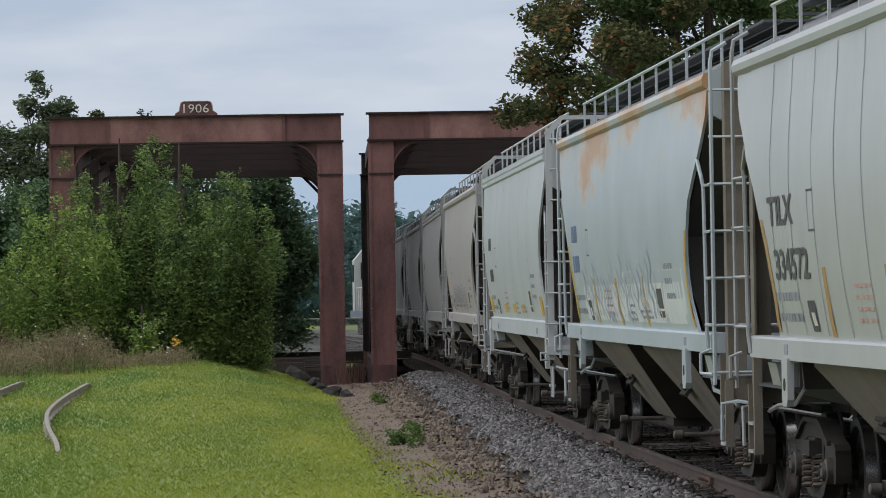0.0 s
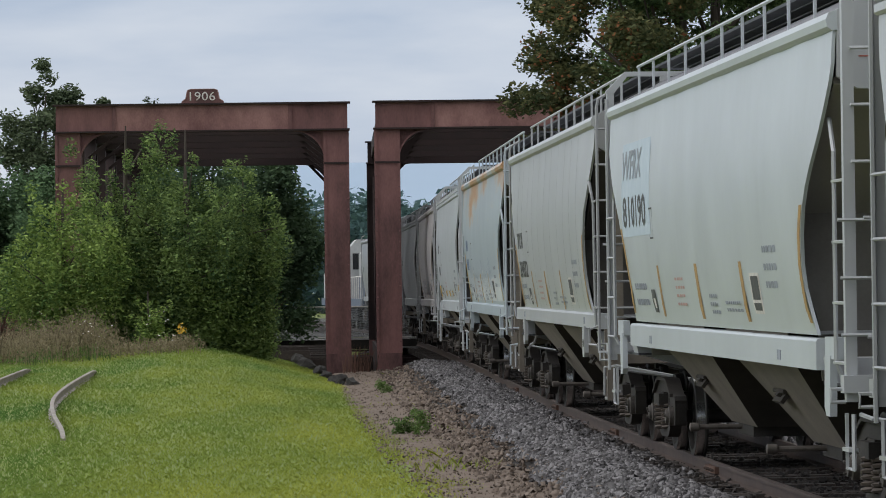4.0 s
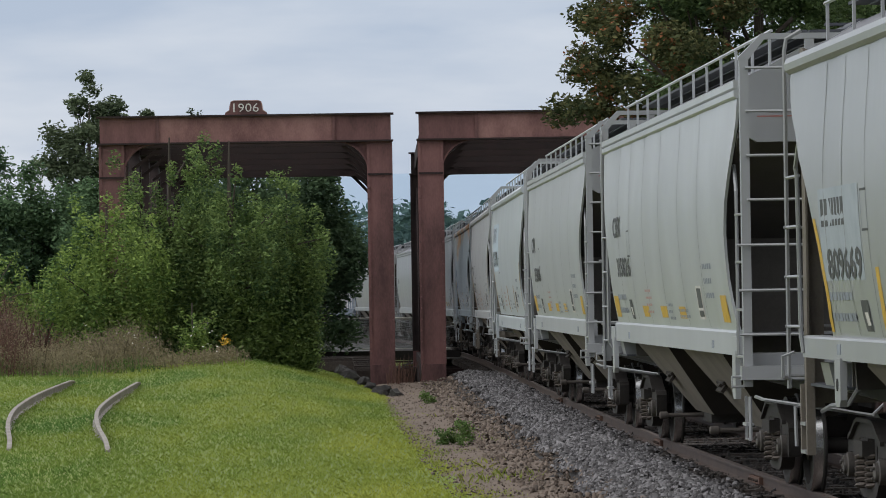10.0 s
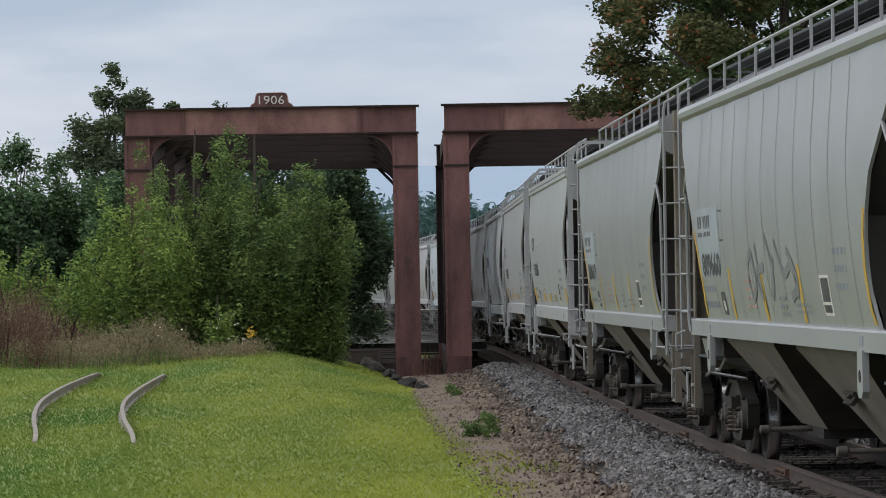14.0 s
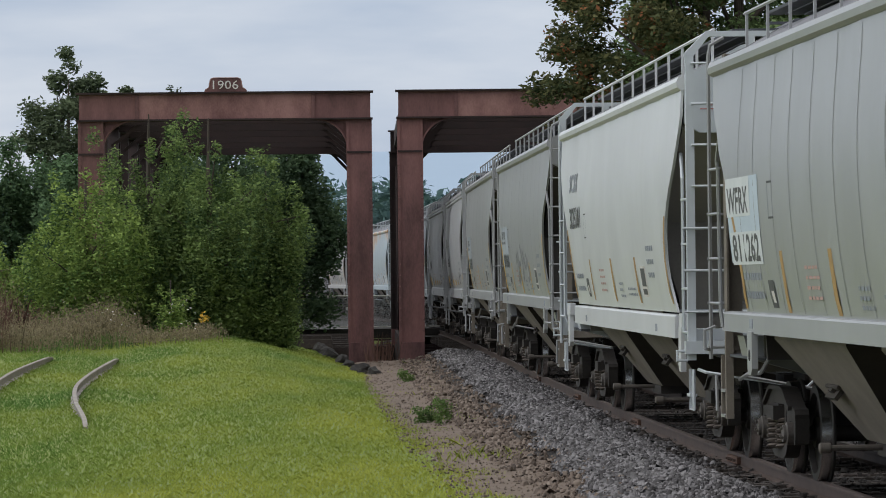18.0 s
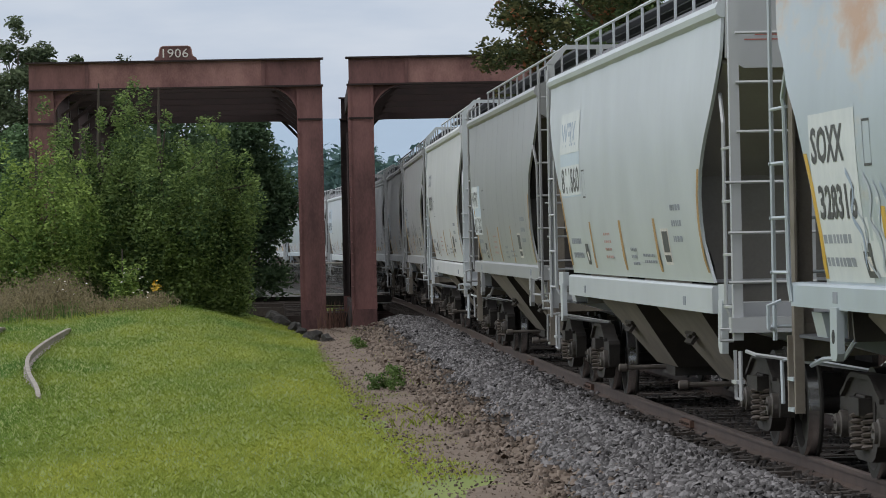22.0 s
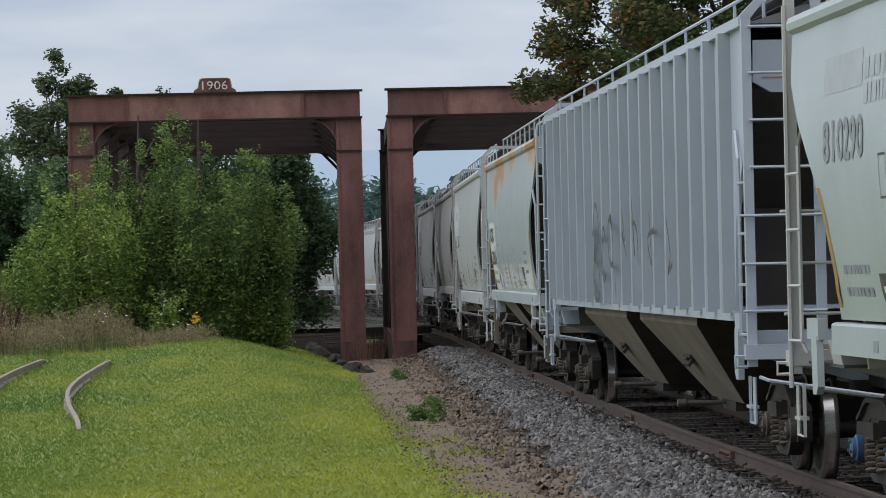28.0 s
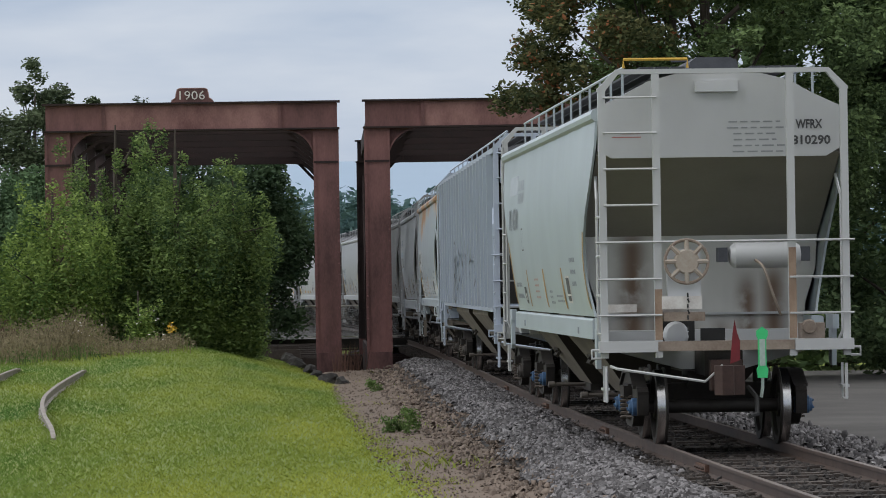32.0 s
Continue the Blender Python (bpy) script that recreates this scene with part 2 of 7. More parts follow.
M = {
    "rust_plate": make_mat("rust_plate", (0.225, 0.105, 0.098), (0.075, 0.034, 0.034), 1.3, 0.75, 0.0, 0.2, 25, 0.42, 0, (1, 1, 0.35)),
    "rust_light": make_mat("rust_light", (0.34, 0.18, 0.16), (0.13, 0.055, 0.052), 1.1, 0.75, 0.0, 0.2, 25, 0.4, 0, (1, 1, 0.6)),
    "rust_pale": make_mat("rust_pale", (0.45, 0.30, 0.28), (0.25, 0.13, 0.12), 4, 0.75, 0.0, 0.1, 25, 0.5),
    # rust with the shade under and inside the bridges put into its colour
    "rust_shaded": make_mat("rust_shaded", (0.036, 0.018, 0.017), (0.014, 0.009, 0.009), 1.4, 0.85, 0.0, 0.2, 25, 0.5),
    "white_paint": make_mat("white_paint", (0.75, 0.73, 0.70), (0.5, 0.45, 0.42), 6, 0.6, 0, 0.05, 60, 0.4),
    "rail_steel": make_mat("rail_steel", (0.105, 0.072, 0.058), (0.05, 0.036, 0.03), 3.0, 0.6, 0.3, 0.15, 60, 0.5),
    "rail_top": make_mat("rail_top", (0.24, 0.20, 0.18), (0.14, 0.11, 0.10), 2.0, 0.45, 0.6, 0.03, 60, 0.5),
    "old_rail": make_mat("old_rail", (0.32, 0.30, 0.27), (0.17, 0.13, 0.11), 3.0, 0.65, 0.1, 0.1, 60, 0.5),
    "tie_wood": make_mat("tie_wood", (0.07, 0.055, 0.047), (0.028, 0.022, 0.019), 2.5, 0.9, 0, 0.4, 40, 0.5, 0.35, (8, 1, 8)),
    # bed colour holds the shade between the stones and under the train
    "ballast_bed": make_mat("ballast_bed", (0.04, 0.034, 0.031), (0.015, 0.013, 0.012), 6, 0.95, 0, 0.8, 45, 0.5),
    "stone": make_mat("stone", (0.33, 0.31, 0.32), (0.15, 0.14, 0.145), 0.8, 0.9, 0, 0.3, 30, 0.6),
    "truck_steel": make_mat("truck_steel", (0.04, 0.033, 0.029), (0.013, 0.011, 0.01), 2.5, 0.75, 0.1, 0.2, 40, 0.5),
    "wheel_steel": make_mat("wheel_steel", (0.04, 0.035, 0.032), (0.016, 0.014, 0.013), 3, 0.6, 0.4, 0.1, 40, 0.5),
    "tread": make_mat("tread", (0.55, 0.55, 0.56), (0.4, 0.4, 0.4), 3, 0.25, 1.0, 0.02, 40, 0.5),
    "black": make_mat("black", (0.03, 0.03, 0.03), (0.015, 0.015, 0.015), 3, 0.8, 0, 0.1, 40, 0.5),
    "mark_black": make_mat("mark_black", (0.035, 0.035, 0.04), (0.09, 0.09, 0.09), 9, 0.6, 0, 0, 40, 0.4),
    "mark_blue": make_mat("mark_blue", (0.10, 0.16, 0.30), (0.16, 0.2, 0.3), 9, 0.6, 0, 0, 40, 0.4),
    "mark_yellow": make_mat("mark_yellow", (0.62, 0.38, 0.04), (0.45, 0.27, 0.04), 9, 0.5, 0, 0, 40, 0.4),
    "mark_red": make_mat("mark_red", (0.5, 0.32, 0.29), (0.44, 0.28, 0.25), 9, 0.6, 0, 0, 40, 0.4),
    "mark_grey": make_mat("mark_grey", (0.30, 0.32, 0.36), (0.2, 0.22, 0.26), 5, 0.6, 0, 0, 40, 0.5),
    "roof_slate": make_mat("roof_slate", (0.24, 0.24, 0.262), (0.13, 0.132, 0.148), 1.3, 0.8, 0, 0.1, 40, 0.5),
    "grating": make_mat("grating", (0.10, 0.105, 0.12), (0.055, 0.058, 0.066), 4, 0.6, 0.4, 0.2, 60, 0.5),
    "flag_red": make_mat("flag_red", (0.20, 0.015, 0.022), (0.11, 0.008, 0.014), 4, 0.6, 0, 0.05, 60, 0.5),
    "device_green": make_mat("device_green", (0.06, 0.62, 0.22), (0.04, 0.5, 0.16), 6, 0.4, 0, 0.05, 60, 0.5),
    "device_silver": make_mat("device_silver", (0.5, 0.6, 0.55), (0.35, 0.42, 0.38), 20, 0.4, 0.3, 0.05, 60, 0.5),
    "bark": make_mat("bark", (0.10, 0.08, 0.065), (0.04, 0.033, 0.028), 4, 0.95, 0, 0.5, 30, 0.5, 0, (1, 1, 0.3)),
    "asphalt": make_mat("asphalt", (0.115, 0.108, 0.102), (0.065, 0.061, 0.058), 0.6, 0.95, 0, 0.3, 50, 0.5),
    "concrete": make_mat("concrete", (0.38, 0.36, 0.33), (0.22, 0.2, 0.18), 1.0, 0.9, 0, 0.25, 40, 0.5),
    "fence_steel": make_mat("fence_steel", (0.62, 0.64, 0.66), (0.45, 0.46, 0.47), 4, 0.5, 0.3, 0.05, 40, 0.5),
    "creek_dark": make_mat("creek_dark", (0.03, 0.026, 0.023), (0.012, 0.011, 0.01), 2, 0.9, 0, 0.5, 30, 0.5),
    "water": make_mat("water", (0.02, 0.022, 0.02), (0.012, 0.014, 0.013), 1, 0.12, 0, 0.05, 8, 0.5),
    "glass_dark": make_mat("glass_dark", (0.015, 0.017, 0.02), (0.01, 0.01, 0.012), 1, 0.1, 0, 0, 8, 0.5),
    "loco_white": make_mat("loco_white", (0.48, 0.48, 0.47), (0.3, 0.31, 0.31), 2, 0.5, 0, 0.05, 40, 0.5),
    "loco_blue": make_mat("loco_blue", (0.10, 0.13, 0.18), (0.07, 0.09, 0.12), 2, 0.5, 0, 0.05, 40, 0.5),
    "leaf_bush": leaf_mat("leaf_bush", (0.23, 0.315, 0.105), (0.055, 0.10, 0.043), 0.9, None, 0.5),
    "leaf_light": leaf_mat("leaf_light", (0.31, 0.41, 0.115), (0.10, 0.175, 0.052), 0.8, None, 0.5),
    "leaf_dark": leaf_mat("leaf_dark", (0.19, 0.265, 0.125), (0.08, 0.125, 0.064), 0.4),
    "leaf_rust": leaf_mat("leaf_rust", (0.165, 0.16, 0.07), (0.05, 0.068, 0.032), 0.6, (0.30, 0.125, 0.06), 0.5, (0.5, 1.02)),
    # green paled by haze that is put into the leaf colour
    "leaf_far": leaf_mat("leaf_far", (0.15, 0.235, 0.115), (0.07, 0.125, 0.068), 0.35),
    "weed": leaf_mat("weed", (0.31, 0.265, 0.17), (0.15, 0.125, 0.08), 0.7),
    "weed_red": leaf_mat("weed_red", (0.17, 0.10, 0.08), (0.08, 0.05, 0.04), 0.6),
    "grass": leaf_mat("grass", (0.385, 0.415, 0.082), (0.11, 0.215, 0.055), 0.5, None, 0.05, (0.36, 0.84), 0.24, (1.0, 0.16, 1.0)),
    # grey of the hazy air is mixed into these leaves
    "leaf_grey": leaf_mat("leaf_grey", (0.135, 0.17, 0.095), (0.062, 0.085, 0.05), 0.5),
    "leaf_green": leaf_mat("leaf_green", (0.19, 0.265, 0.11), (0.06, 0.095, 0.044), 0.5),
    # leaves behind the bridge, tinted with haze in their colour
    "leaf_behind": leaf_mat("leaf_behind", (0.115, 0.175, 0.09), (0.055, 0.092, 0.055), 0.5),
    "leaf_mid": leaf_mat("leaf_mid", (0.165, 0.245, 0.078), (0.065, 0.118, 0.04), 0.5),
}


def paint(name, base, rust=0.0, streak=0.25, dirt=(0.30, 0.295, 0.28)):
    """Car paint: faded coat with vertical dirt streaks; rust sets how much of it has come through."""
    m = bpy.data.materials.new(name)
    m.use_nodes = True
    n, l = m.node_tree.nodes, m.node_tree.links
    bsdf = n["Principled BSDF"]
    tc = n.new("ShaderNodeTexCoord")

    def noise_at(sc, scale, detail=5.0):
        mp = n.new("ShaderNodeMapping")
        mp.inputs["Scale"].default_value = sc
        l.new(tc.outputs["Object"], mp.inputs["Vector"])
        z = n.new("ShaderNodeTexNoise")
        z.inputs["Scale"].default_value, z.inputs["Detail"].default_value, z.inputs["Roughness"].default_value = scale, detail, 0.6
        l.new(mp.outputs["Vector"], z.inputs["Vector"])
        return z.outputs["Fac"]

    def blend(fac, a, b, lo, hi, amount):
        r = n.new("ShaderNodeMapRange")
        r.inputs["From Min"].default_value, r.inputs["From Max"].default_value = lo, hi
        r.inputs["To Max"].default_value = amount
        l.new(fac, r.inputs["Value"])
        mx = n.new("ShaderNodeMix")
        mx.data_type = "RGBA"
        l.new(r.outputs[0], mx.inputs["Factor"])
        ia, ib = [i for i in mx.inputs if i.type == "RGBA"]
        if isinstance(a, tuple):
            ia.default_value = (*a, 1)
        else:
            l.new(a, ia)
        ib.default_value = (*b, 1)
        return [o for o in mx.outputs if o.type == "RGBA"][0]

    c = blend(noise_at((1, 1, 1), 0.55), base, tuple(v * 0.86 for v in base), 0.35, 0.7, 1.0)
    c = blend(noise_at((1, 0.5, 0.10), 2.2), c, dirt, 0.5, 0.85, streak)
    c = blend(noise_at((1, 1, 1), 9.0), c, dirt, 0.6, 0.9, streak * 0.6)
    if rust:
        sep = n.new("ShaderNodeSeparateXYZ")
        l.new(tc.outputs["Object"], sep.inputs[0])
        hi = n.new("ShaderNodeMapRange")
        hi.inputs["From Min"].default_value, hi.inputs["From Max"].default_value = 3.0, 4.1
        hi.inputs["To Min"].default_value, hi.inputs["To Max"].default_value = -0.15, 0.075 * rust
        l.new(sep.outputs["Z"], hi.inputs["Value"])
        sm = n.new("ShaderNodeMath")
        l.new(noise_at((1, 0.25, 0.8), 1.5, 8.0), sm.inputs[0])
        l.new(hi.outputs[0], sm.inputs[1])
        c = blend(sm.outputs[0], c, (0.55, 0.44, 0.33), 0.47, 0.55, 0.55)
        c = blend(sm.outputs[0], c, (0.44, 0.22, 0.08), 0.52, 0.63, 0.85)
    l.new(c, bsdf.inputs["Base Color"])
    bsdf.inputs["Roughness"].default_value = 0.34
    b = n.new("ShaderNodeBump")
    b.inputs["Strength"].default_value, b.inputs["Distance"].default_value = 0.12, 0.03
    l.new(noise_at((1, 1.0, 0.15), 1.6, 2.0), b.inputs["Height"])
    l.new(b.outputs["Normal"], bsdf.inputs["Normal"])
    return m



def stained(name, base, stain, spots):
    """Pale end-sheet paint with soft brown rust runs below fittings: spots are (x, half width, low z, high z)."""
    m = paint(name, base, 0, 0.2)
    n, l = m.node_tree.nodes, m.node_tree.links
    bsdf = n["Principled BSDF"]
    col = bsdf.inputs["Base Color"].links[0].from_socket
    tc = n.new("ShaderNodeTexCoord")
    sep = n.new("ShaderNodeSeparateXYZ")
    l.new(tc.outputs["Object"], sep.inputs[0])
    nz = n.new("ShaderNodeTexNoise")
    nz.inputs["Scale"].default_value, nz.inputs["Detail"].default_value = 3.0, 6.0
    l.new(tc.outputs["Object"], nz.inputs["Vector"])

    def op(kind, a, b):
        q = n.new("ShaderNodeMath")
        q.operation = kind
        for i, v in enumerate((a, b)):
            if isinstance(v, (int, float)):
                q.inputs[i].default_value = v
            else:
                l.new(v, q.inputs[i])
        return q.outputs[0]

    def fade(v, lo, hi):
        r = n.new("ShaderNodeMapRange")
        r.interpolation_type = "SMOOTHSTEP"
        r.inputs["From Min"].default_value, r.inputs["From Max"].default_value = lo, hi
        l.new(v, r.inputs["Value"])
        return r.outputs[0]

    total = 0.0
    for x, w, z0, z1 in spots:
        f = op("MULTIPLY", fade(op("ABSOLUTE", op("SUBTRACT", sep.outputs["X"], x), 0.0), w, 0.0), fade(sep.outputs["Z"], z1, z1 - 0.5))
        total = op("MAXIMUM", op("MULTIPLY", f, fade(sep.outputs["Z"], z0 - 0.1, z0 + 0.2)), total)
    fac = op("MULTIPLY", total, fade(nz.outputs["Fac"], 0.2, 0.5))
    mx = n.new("ShaderNodeMix")
    mx.data_type = "RGBA"
    ia, ib = [i for i in mx.inputs if i.type == "RGBA"]
    l.new(fac, mx.inputs["Factor"])
    l.new(col, ia)
    ib.default_value = (*stain, 1)
    l.new([o for o in mx.outputs if o.type == "RGBA"][0], bsdf.inputs["Base Color"])
    return m


P = {
    "grey": paint("paint_grey", (0.438, 0.449, 0.466)),
    "worn": paint("paint_worn_grey", (0.328, 0.333, 0.344), 0, 0.35),
    "light": paint("paint_light_grey", (0.507, 0.540, 0.572), 0, 0.15),
    "white": paint("paint_off_white", (0.597, 0.606, 0.624), 0, 0.15),
    "dark": paint("paint_dark_grey", (0.269, 0.273, 0.281), 0, 0.35),
    "pink": paint("paint_faded_pink_grey", (0.428, 0.404, 0.408), 0, 0.3),
    "blue": paint("paint_pale_blue_grey", (0.418, 0.466, 0.507), 0, 0.2),
    "rusty": paint("paint_rust_blotched_blue_grey", (0.418, 0.475, 0.525), 1.0, 0.2),
    "last": paint("paint_clean_blue_white", (0.428, 0.485, 0.524), 0, 0.15, (0.34, 0.36, 0.36)),
    "last_end": paint("paint_warm_light_grey", (0.497, 0.504, 0.508), 0, 0.15),
    "end_stained": stained("paint_rust_run_grey", (0.62, 0.61, 0.575), (0.16, 0.10, 0.065), [(-0.9, 0.32, 1.2, 2.95), (0.6, 0.22, 1.2, 2.3), (0.95, 0.25, 1.2, 2.45), (-0.4, 0.5, 1.2, 1.95), (0.25, 0.2, 1.2, 1.7)]),
    # rib coat darker than the sheet: shade on the rib faces painted in
    "rib": paint("paint_shaded_rib", (0.335, 0.375, 0.435), 0, 0.3),
    "ribbed": paint("paint_ribbed_pale_blue_grey", (0.428, 0.480, 0.582), 0, 0.12),
}

# ---- mesh helpers ----
class Geo:
    """Collects vertices and faces for one mesh."""

    def __init__(self):
        self.v, self.f = [], []

    def add(self, verts, faces):
        k = len(self.v)
        self.v += [tuple(p) for p in verts]
        self.f += [tuple(i + k for i in q) for q in faces]
        return self

    def box(self, x0, x1, y0, y1, z0, z1, m=None, c=0.0):
        """A box; c chamfers its four upright or lengthwise edges' corners a little."""
        vs = [(x, y, z) for z in (z0, z1) for (x, y) in ((x0, y0), (x1, y0), (x1, y1), (x0, y1))]
        if m is not None:
            vs = [m @ Vector(p) for p in vs]
        return self.add(vs, [(3, 2, 1, 0), (4, 5, 6, 7), (0, 1, 5, 4), (1, 2, 6, 5), (2, 3, 7, 6), (3, 0, 4, 7)])

    def prism(self, poly, axis, a, b, m=None):
        """Extrude a 2D outline (counterclockwise) along an axis from a to b."""
        n = len(poly)
        def put(p, h):
            q = {"x": (h, p[0], p[1]), "y": (p[0], h, p[1]), "z": (p[0], p[1], h)}[axis]
            return m @ Vector(q) if m is not None else q
        vs = [put(p, a) for p in poly] + [put(p, b) for p in poly]
        fs = [tuple(range(n))[::-1], tuple(range(n, 2 * n))] + [(i, (i + 1) % n, n + (i + 1) % n, n + i) for i in range(n)]
        return self.add(vs, fs)

    def tube(self, pts, r, n=6, closed=False):
        """A round bar along a line of points."""
        pts = [Vector(p) for p in pts]
        vs, last = [], len(pts) - 1
        up = None
        for i, p in enumerate(pts):
            d = (pts[min(i + 1, last)] - pts[max(i - 1, 0)]).normalized()
            if up is None:
                up = d.orthogonal().normalized()
            up = (up - d * up.dot(d)).normalized()
            w = d.cross(up)
            rr = r[i] if isinstance(r, (list, tuple)) else r
            vs += [p + (up * math.cos(2 * math.pi * k / n) + w * math.sin(2 * math.pi * k / n)) * rr for k in range(n)]
        fs = [(i * n + k, i * n + (k + 1) % n, (i + 1) * n + (k + 1) % n, (i + 1) * n + k) for i in range(last) for k in range(n)]
        fs += [tuple(range(n))[::-1], tuple(last * n + k for k in range(n))]
        return self.add(vs, fs)

    def lathe(self, prof, axis="x", n=24, m=None):
        """Turn a profile of (along, radius) round an axis."""
        vs = []
        for h, r in prof:
            for k in range(n):
                a = 2 * math.pi * k / n
                c, s = r * math.cos(a), r * math.sin(a)
                q = {"x": (h, c, s), "y": (s, h, c), "z": (c, s, h)}[axis]
                vs.append(m @ Vector(q) if m is not None else q)
        fs = [(i * n + k, i * n + (k + 1) % n, (i + 1) * n + (k + 1) % n, (i + 1) * n + k) for i in range(len(prof) - 1) for k in range(n)]
        fs += [tuple(range(n))[::-1], tuple((len(prof) - 1) * n + k for k in range(n))]
        return self.add(vs, fs)

    def mesh(self, name, mat, smooth=True):
        me = bpy.data.meshes.new(name)
        me.from_pydata(self.v, [], self.f)
        me.materials.append(mat)
        if smooth:
            me.polygons.foreach_set("use_smooth", [True] * len(me.polygons))
            me.set_sharp_from_angle(angle=radians(32))
        return me


def part(name, geo, mat, parent, label=""):
    me = geo if isinstance(geo, bpy.types.Mesh) else geo.mesh(name, mat)
    ob = new(name, me)
    ob.parent = parent
    return tagged(ob, label)


def thing(name, label, category, group="", kind="", geo=None, mat=None):
    ob = new(name, geo.mesh(name, mat) if geo else None)
    return tagged(ob, label, category, group, kind)


def big_mesh(name, verts, faces, mat, smooth=False):
    """A mesh from arrays: verts n x 3, faces m x k."""
    me = bpy.data.meshes.new(name)
    me.vertices.add(len(verts))
    me.vertices.foreach_set("co", np.asarray(verts, np.float32).ravel())
    k = faces.shape[1]
    me.loops.add(faces.size)
    me.loops.foreach_set("vertex_index", faces.astype(np.int32).ravel())
    me.polygons.add(len(faces))
    me.polygons.foreach_set("loop_start", np.arange(0, faces.size, k, dtype=np.int32))
    me.polygons.foreach_set("loop_total", np.full(len(faces), k, np.int32))
    me.update(calc_edges=True)
    if smooth:
        me.polygons.foreach_set("use_smooth", np.ones(len(faces), bool))
    me.materials.append(mat)
    return me


# ---- the line of the track: sideways place of its middle by distance ahead ----
D = np.arange(-300.0, 700.0, 1.0)
SLOPE = np.interp(D, [20, 34, 45, 55, 65, 75, 85, 95, 106, 125], [-0.071, -0.0677, -0.0594, -0.0517, -0.0464, -0.0420, -0.0372, -0.0335, -0.0322, -0.0322])
SLOPE = np.where(D > 125, -0.0322 - 0.0006 * (D - 125), SLOPE)
X_OF = np.concatenate([[0.0], np.cumsum((SLOPE[1:] + SLOPE[:-1]) / 2)])
X_OF += 3.567 - np.interp(50.0, D, X_OF)
S_OF = np.concatenate([[0.0], np.cumsum(np.hypot(1.0, (SLOPE[1:] + SLOPE[:-1]) / 2))])
S_OF += -np.interp(0.0, D, S_OF)


def track_x(d):
    return float(np.interp(d, D, X_OF))


def on_track(s, off=0.0):
    """Place on the track's middle at s metres along it, moved off metres to its right, and its heading in degrees."""
    d = float(np.interp(s, S_OF, D))
    m = float(np.interp(d, D, SLOPE))
    n = math.hypot(1, m)
    return track_x(d) + off / n, d - off * m / n, -math.degrees(math.atan(m))


def track_z(d):
    """How far the rail heads rise and fall along the line."""
    return np.interp(d, [28, 45, 60, 95, 112, 130], [-0.04, -0.02, 0.0, 0.06, 0.048, 0.03])


GAUGE = 0.775  # from the track's middle to a rail's middle
rng = np.random.default_rng(7)


# ---- ground ----
def smooth_step(a, b, x):
    t = np.clip((x - a) / (b - a), 0, 1)
    return t * t * (3 - 2 * t)


def creek_edge(x):
    """How far ahead the creek's near bank lies."""
    return np.interp(x, [-60, -9, -4.6, -2.6, -1.6, 6, 12, 60], [122, 122, 119, 99, 117, 119, 125, 140])


def ground_z(x, y):
    x, y = np.asarray(x, float), np.asarray(y, float)
    tx = np.interp(y, D, X_OF)
    off = x - tx
    z = np.full(np.broadcast(x, y).shape, -0.42)
    lawn = smooth_step(-3.3, -8.6, off)
    z = z + lawn * (0.06 + 0.0145 * np.clip(y - 50, 0, 62))
    z = z + 0.05 * np.sin(x * 0.9 + y * 0.13) * lawn
    z = z - 0.14 * smooth_step(2.4, 4, off)
    edge = creek_edge(x)
    dip = smooth_step(0, 5.5, y - edge) * (1 - smooth_step(149, 154, y))
    z = z * (1 - dip) + dip * -3.4
    far = smooth_step(150, 158, y)
    z = z * (1 - far) + far * (-0.3)
    return z


def axis_steps(fine0, fine1, step, far):
    a = np.arange(fine0, fine1 + step / 2, step)
    g = np.geomspace(1, far, 16)
    return np.concatenate([fine0 - g[::-1] * 2, a, fine1 + g * 2])


gx, gy = axis_steps(-40, 40, 0.5, 2400), axis_steps(-60, 170, 1.0, 2400)
GX, GY = np.meshgrid(gx, gy)
GZ = ground_z(GX, GY)
idx = np.arange(GX.size).reshape(GX.shape)
gf = np.stack([idx[:-1, :-1], idx[:-1, 1:], idx[1:, 1:], idx[1:, :-1]], -1).reshape(-1, 4)


def ground_material():
    m = make_mat("lawn_soil", (0.22, 0.255, 0.055), (0.11, 0.165, 0.042), 0.35, 0.95, 0, 0.5, 18, 0.6)
    return m


M["lawn"] = ground_material()
ground = new("ground", big_mesh("ground", np.stack([GX, GY, GZ], -1).reshape(-1, 3), gf, M["lawn"], True))
tagged(ground, "mown green lawn and grassy ground beside the railway", "ground", kind="structure")


def strip(name, y0, y1, step, offs, heights, mat, label, category, kind="structure", jag=0.0):
    """A band that follows the track: offsets from its middle, and a height for each."""
    ys = np.arange(y0, y1 + step, step)
    vs, n = [], len(offs)
    for y in ys:
        x, yy, zt = track_x(y), y, float(track_z(y))
        for o, h in zip(offs, heights):
            j = jag * float(rng.normal()) if jag else 0.0
            vs.append((x + o + (j if o in (offs[0], offs[-1]) else 0), yy, h + j * 0.05 + zt))
    i = np.arange(len(ys) * n).reshape(len(ys), n)
    fs = np.stack([i[:-1, :-1], i[:-1, 1:], i[1:, 1:], i[1:, :-1]], -1).reshape(-1, 4)
    return tagged(new(name, big_mesh(name, np.array(vs), fs, mat, True)), label, category, kind=kind)


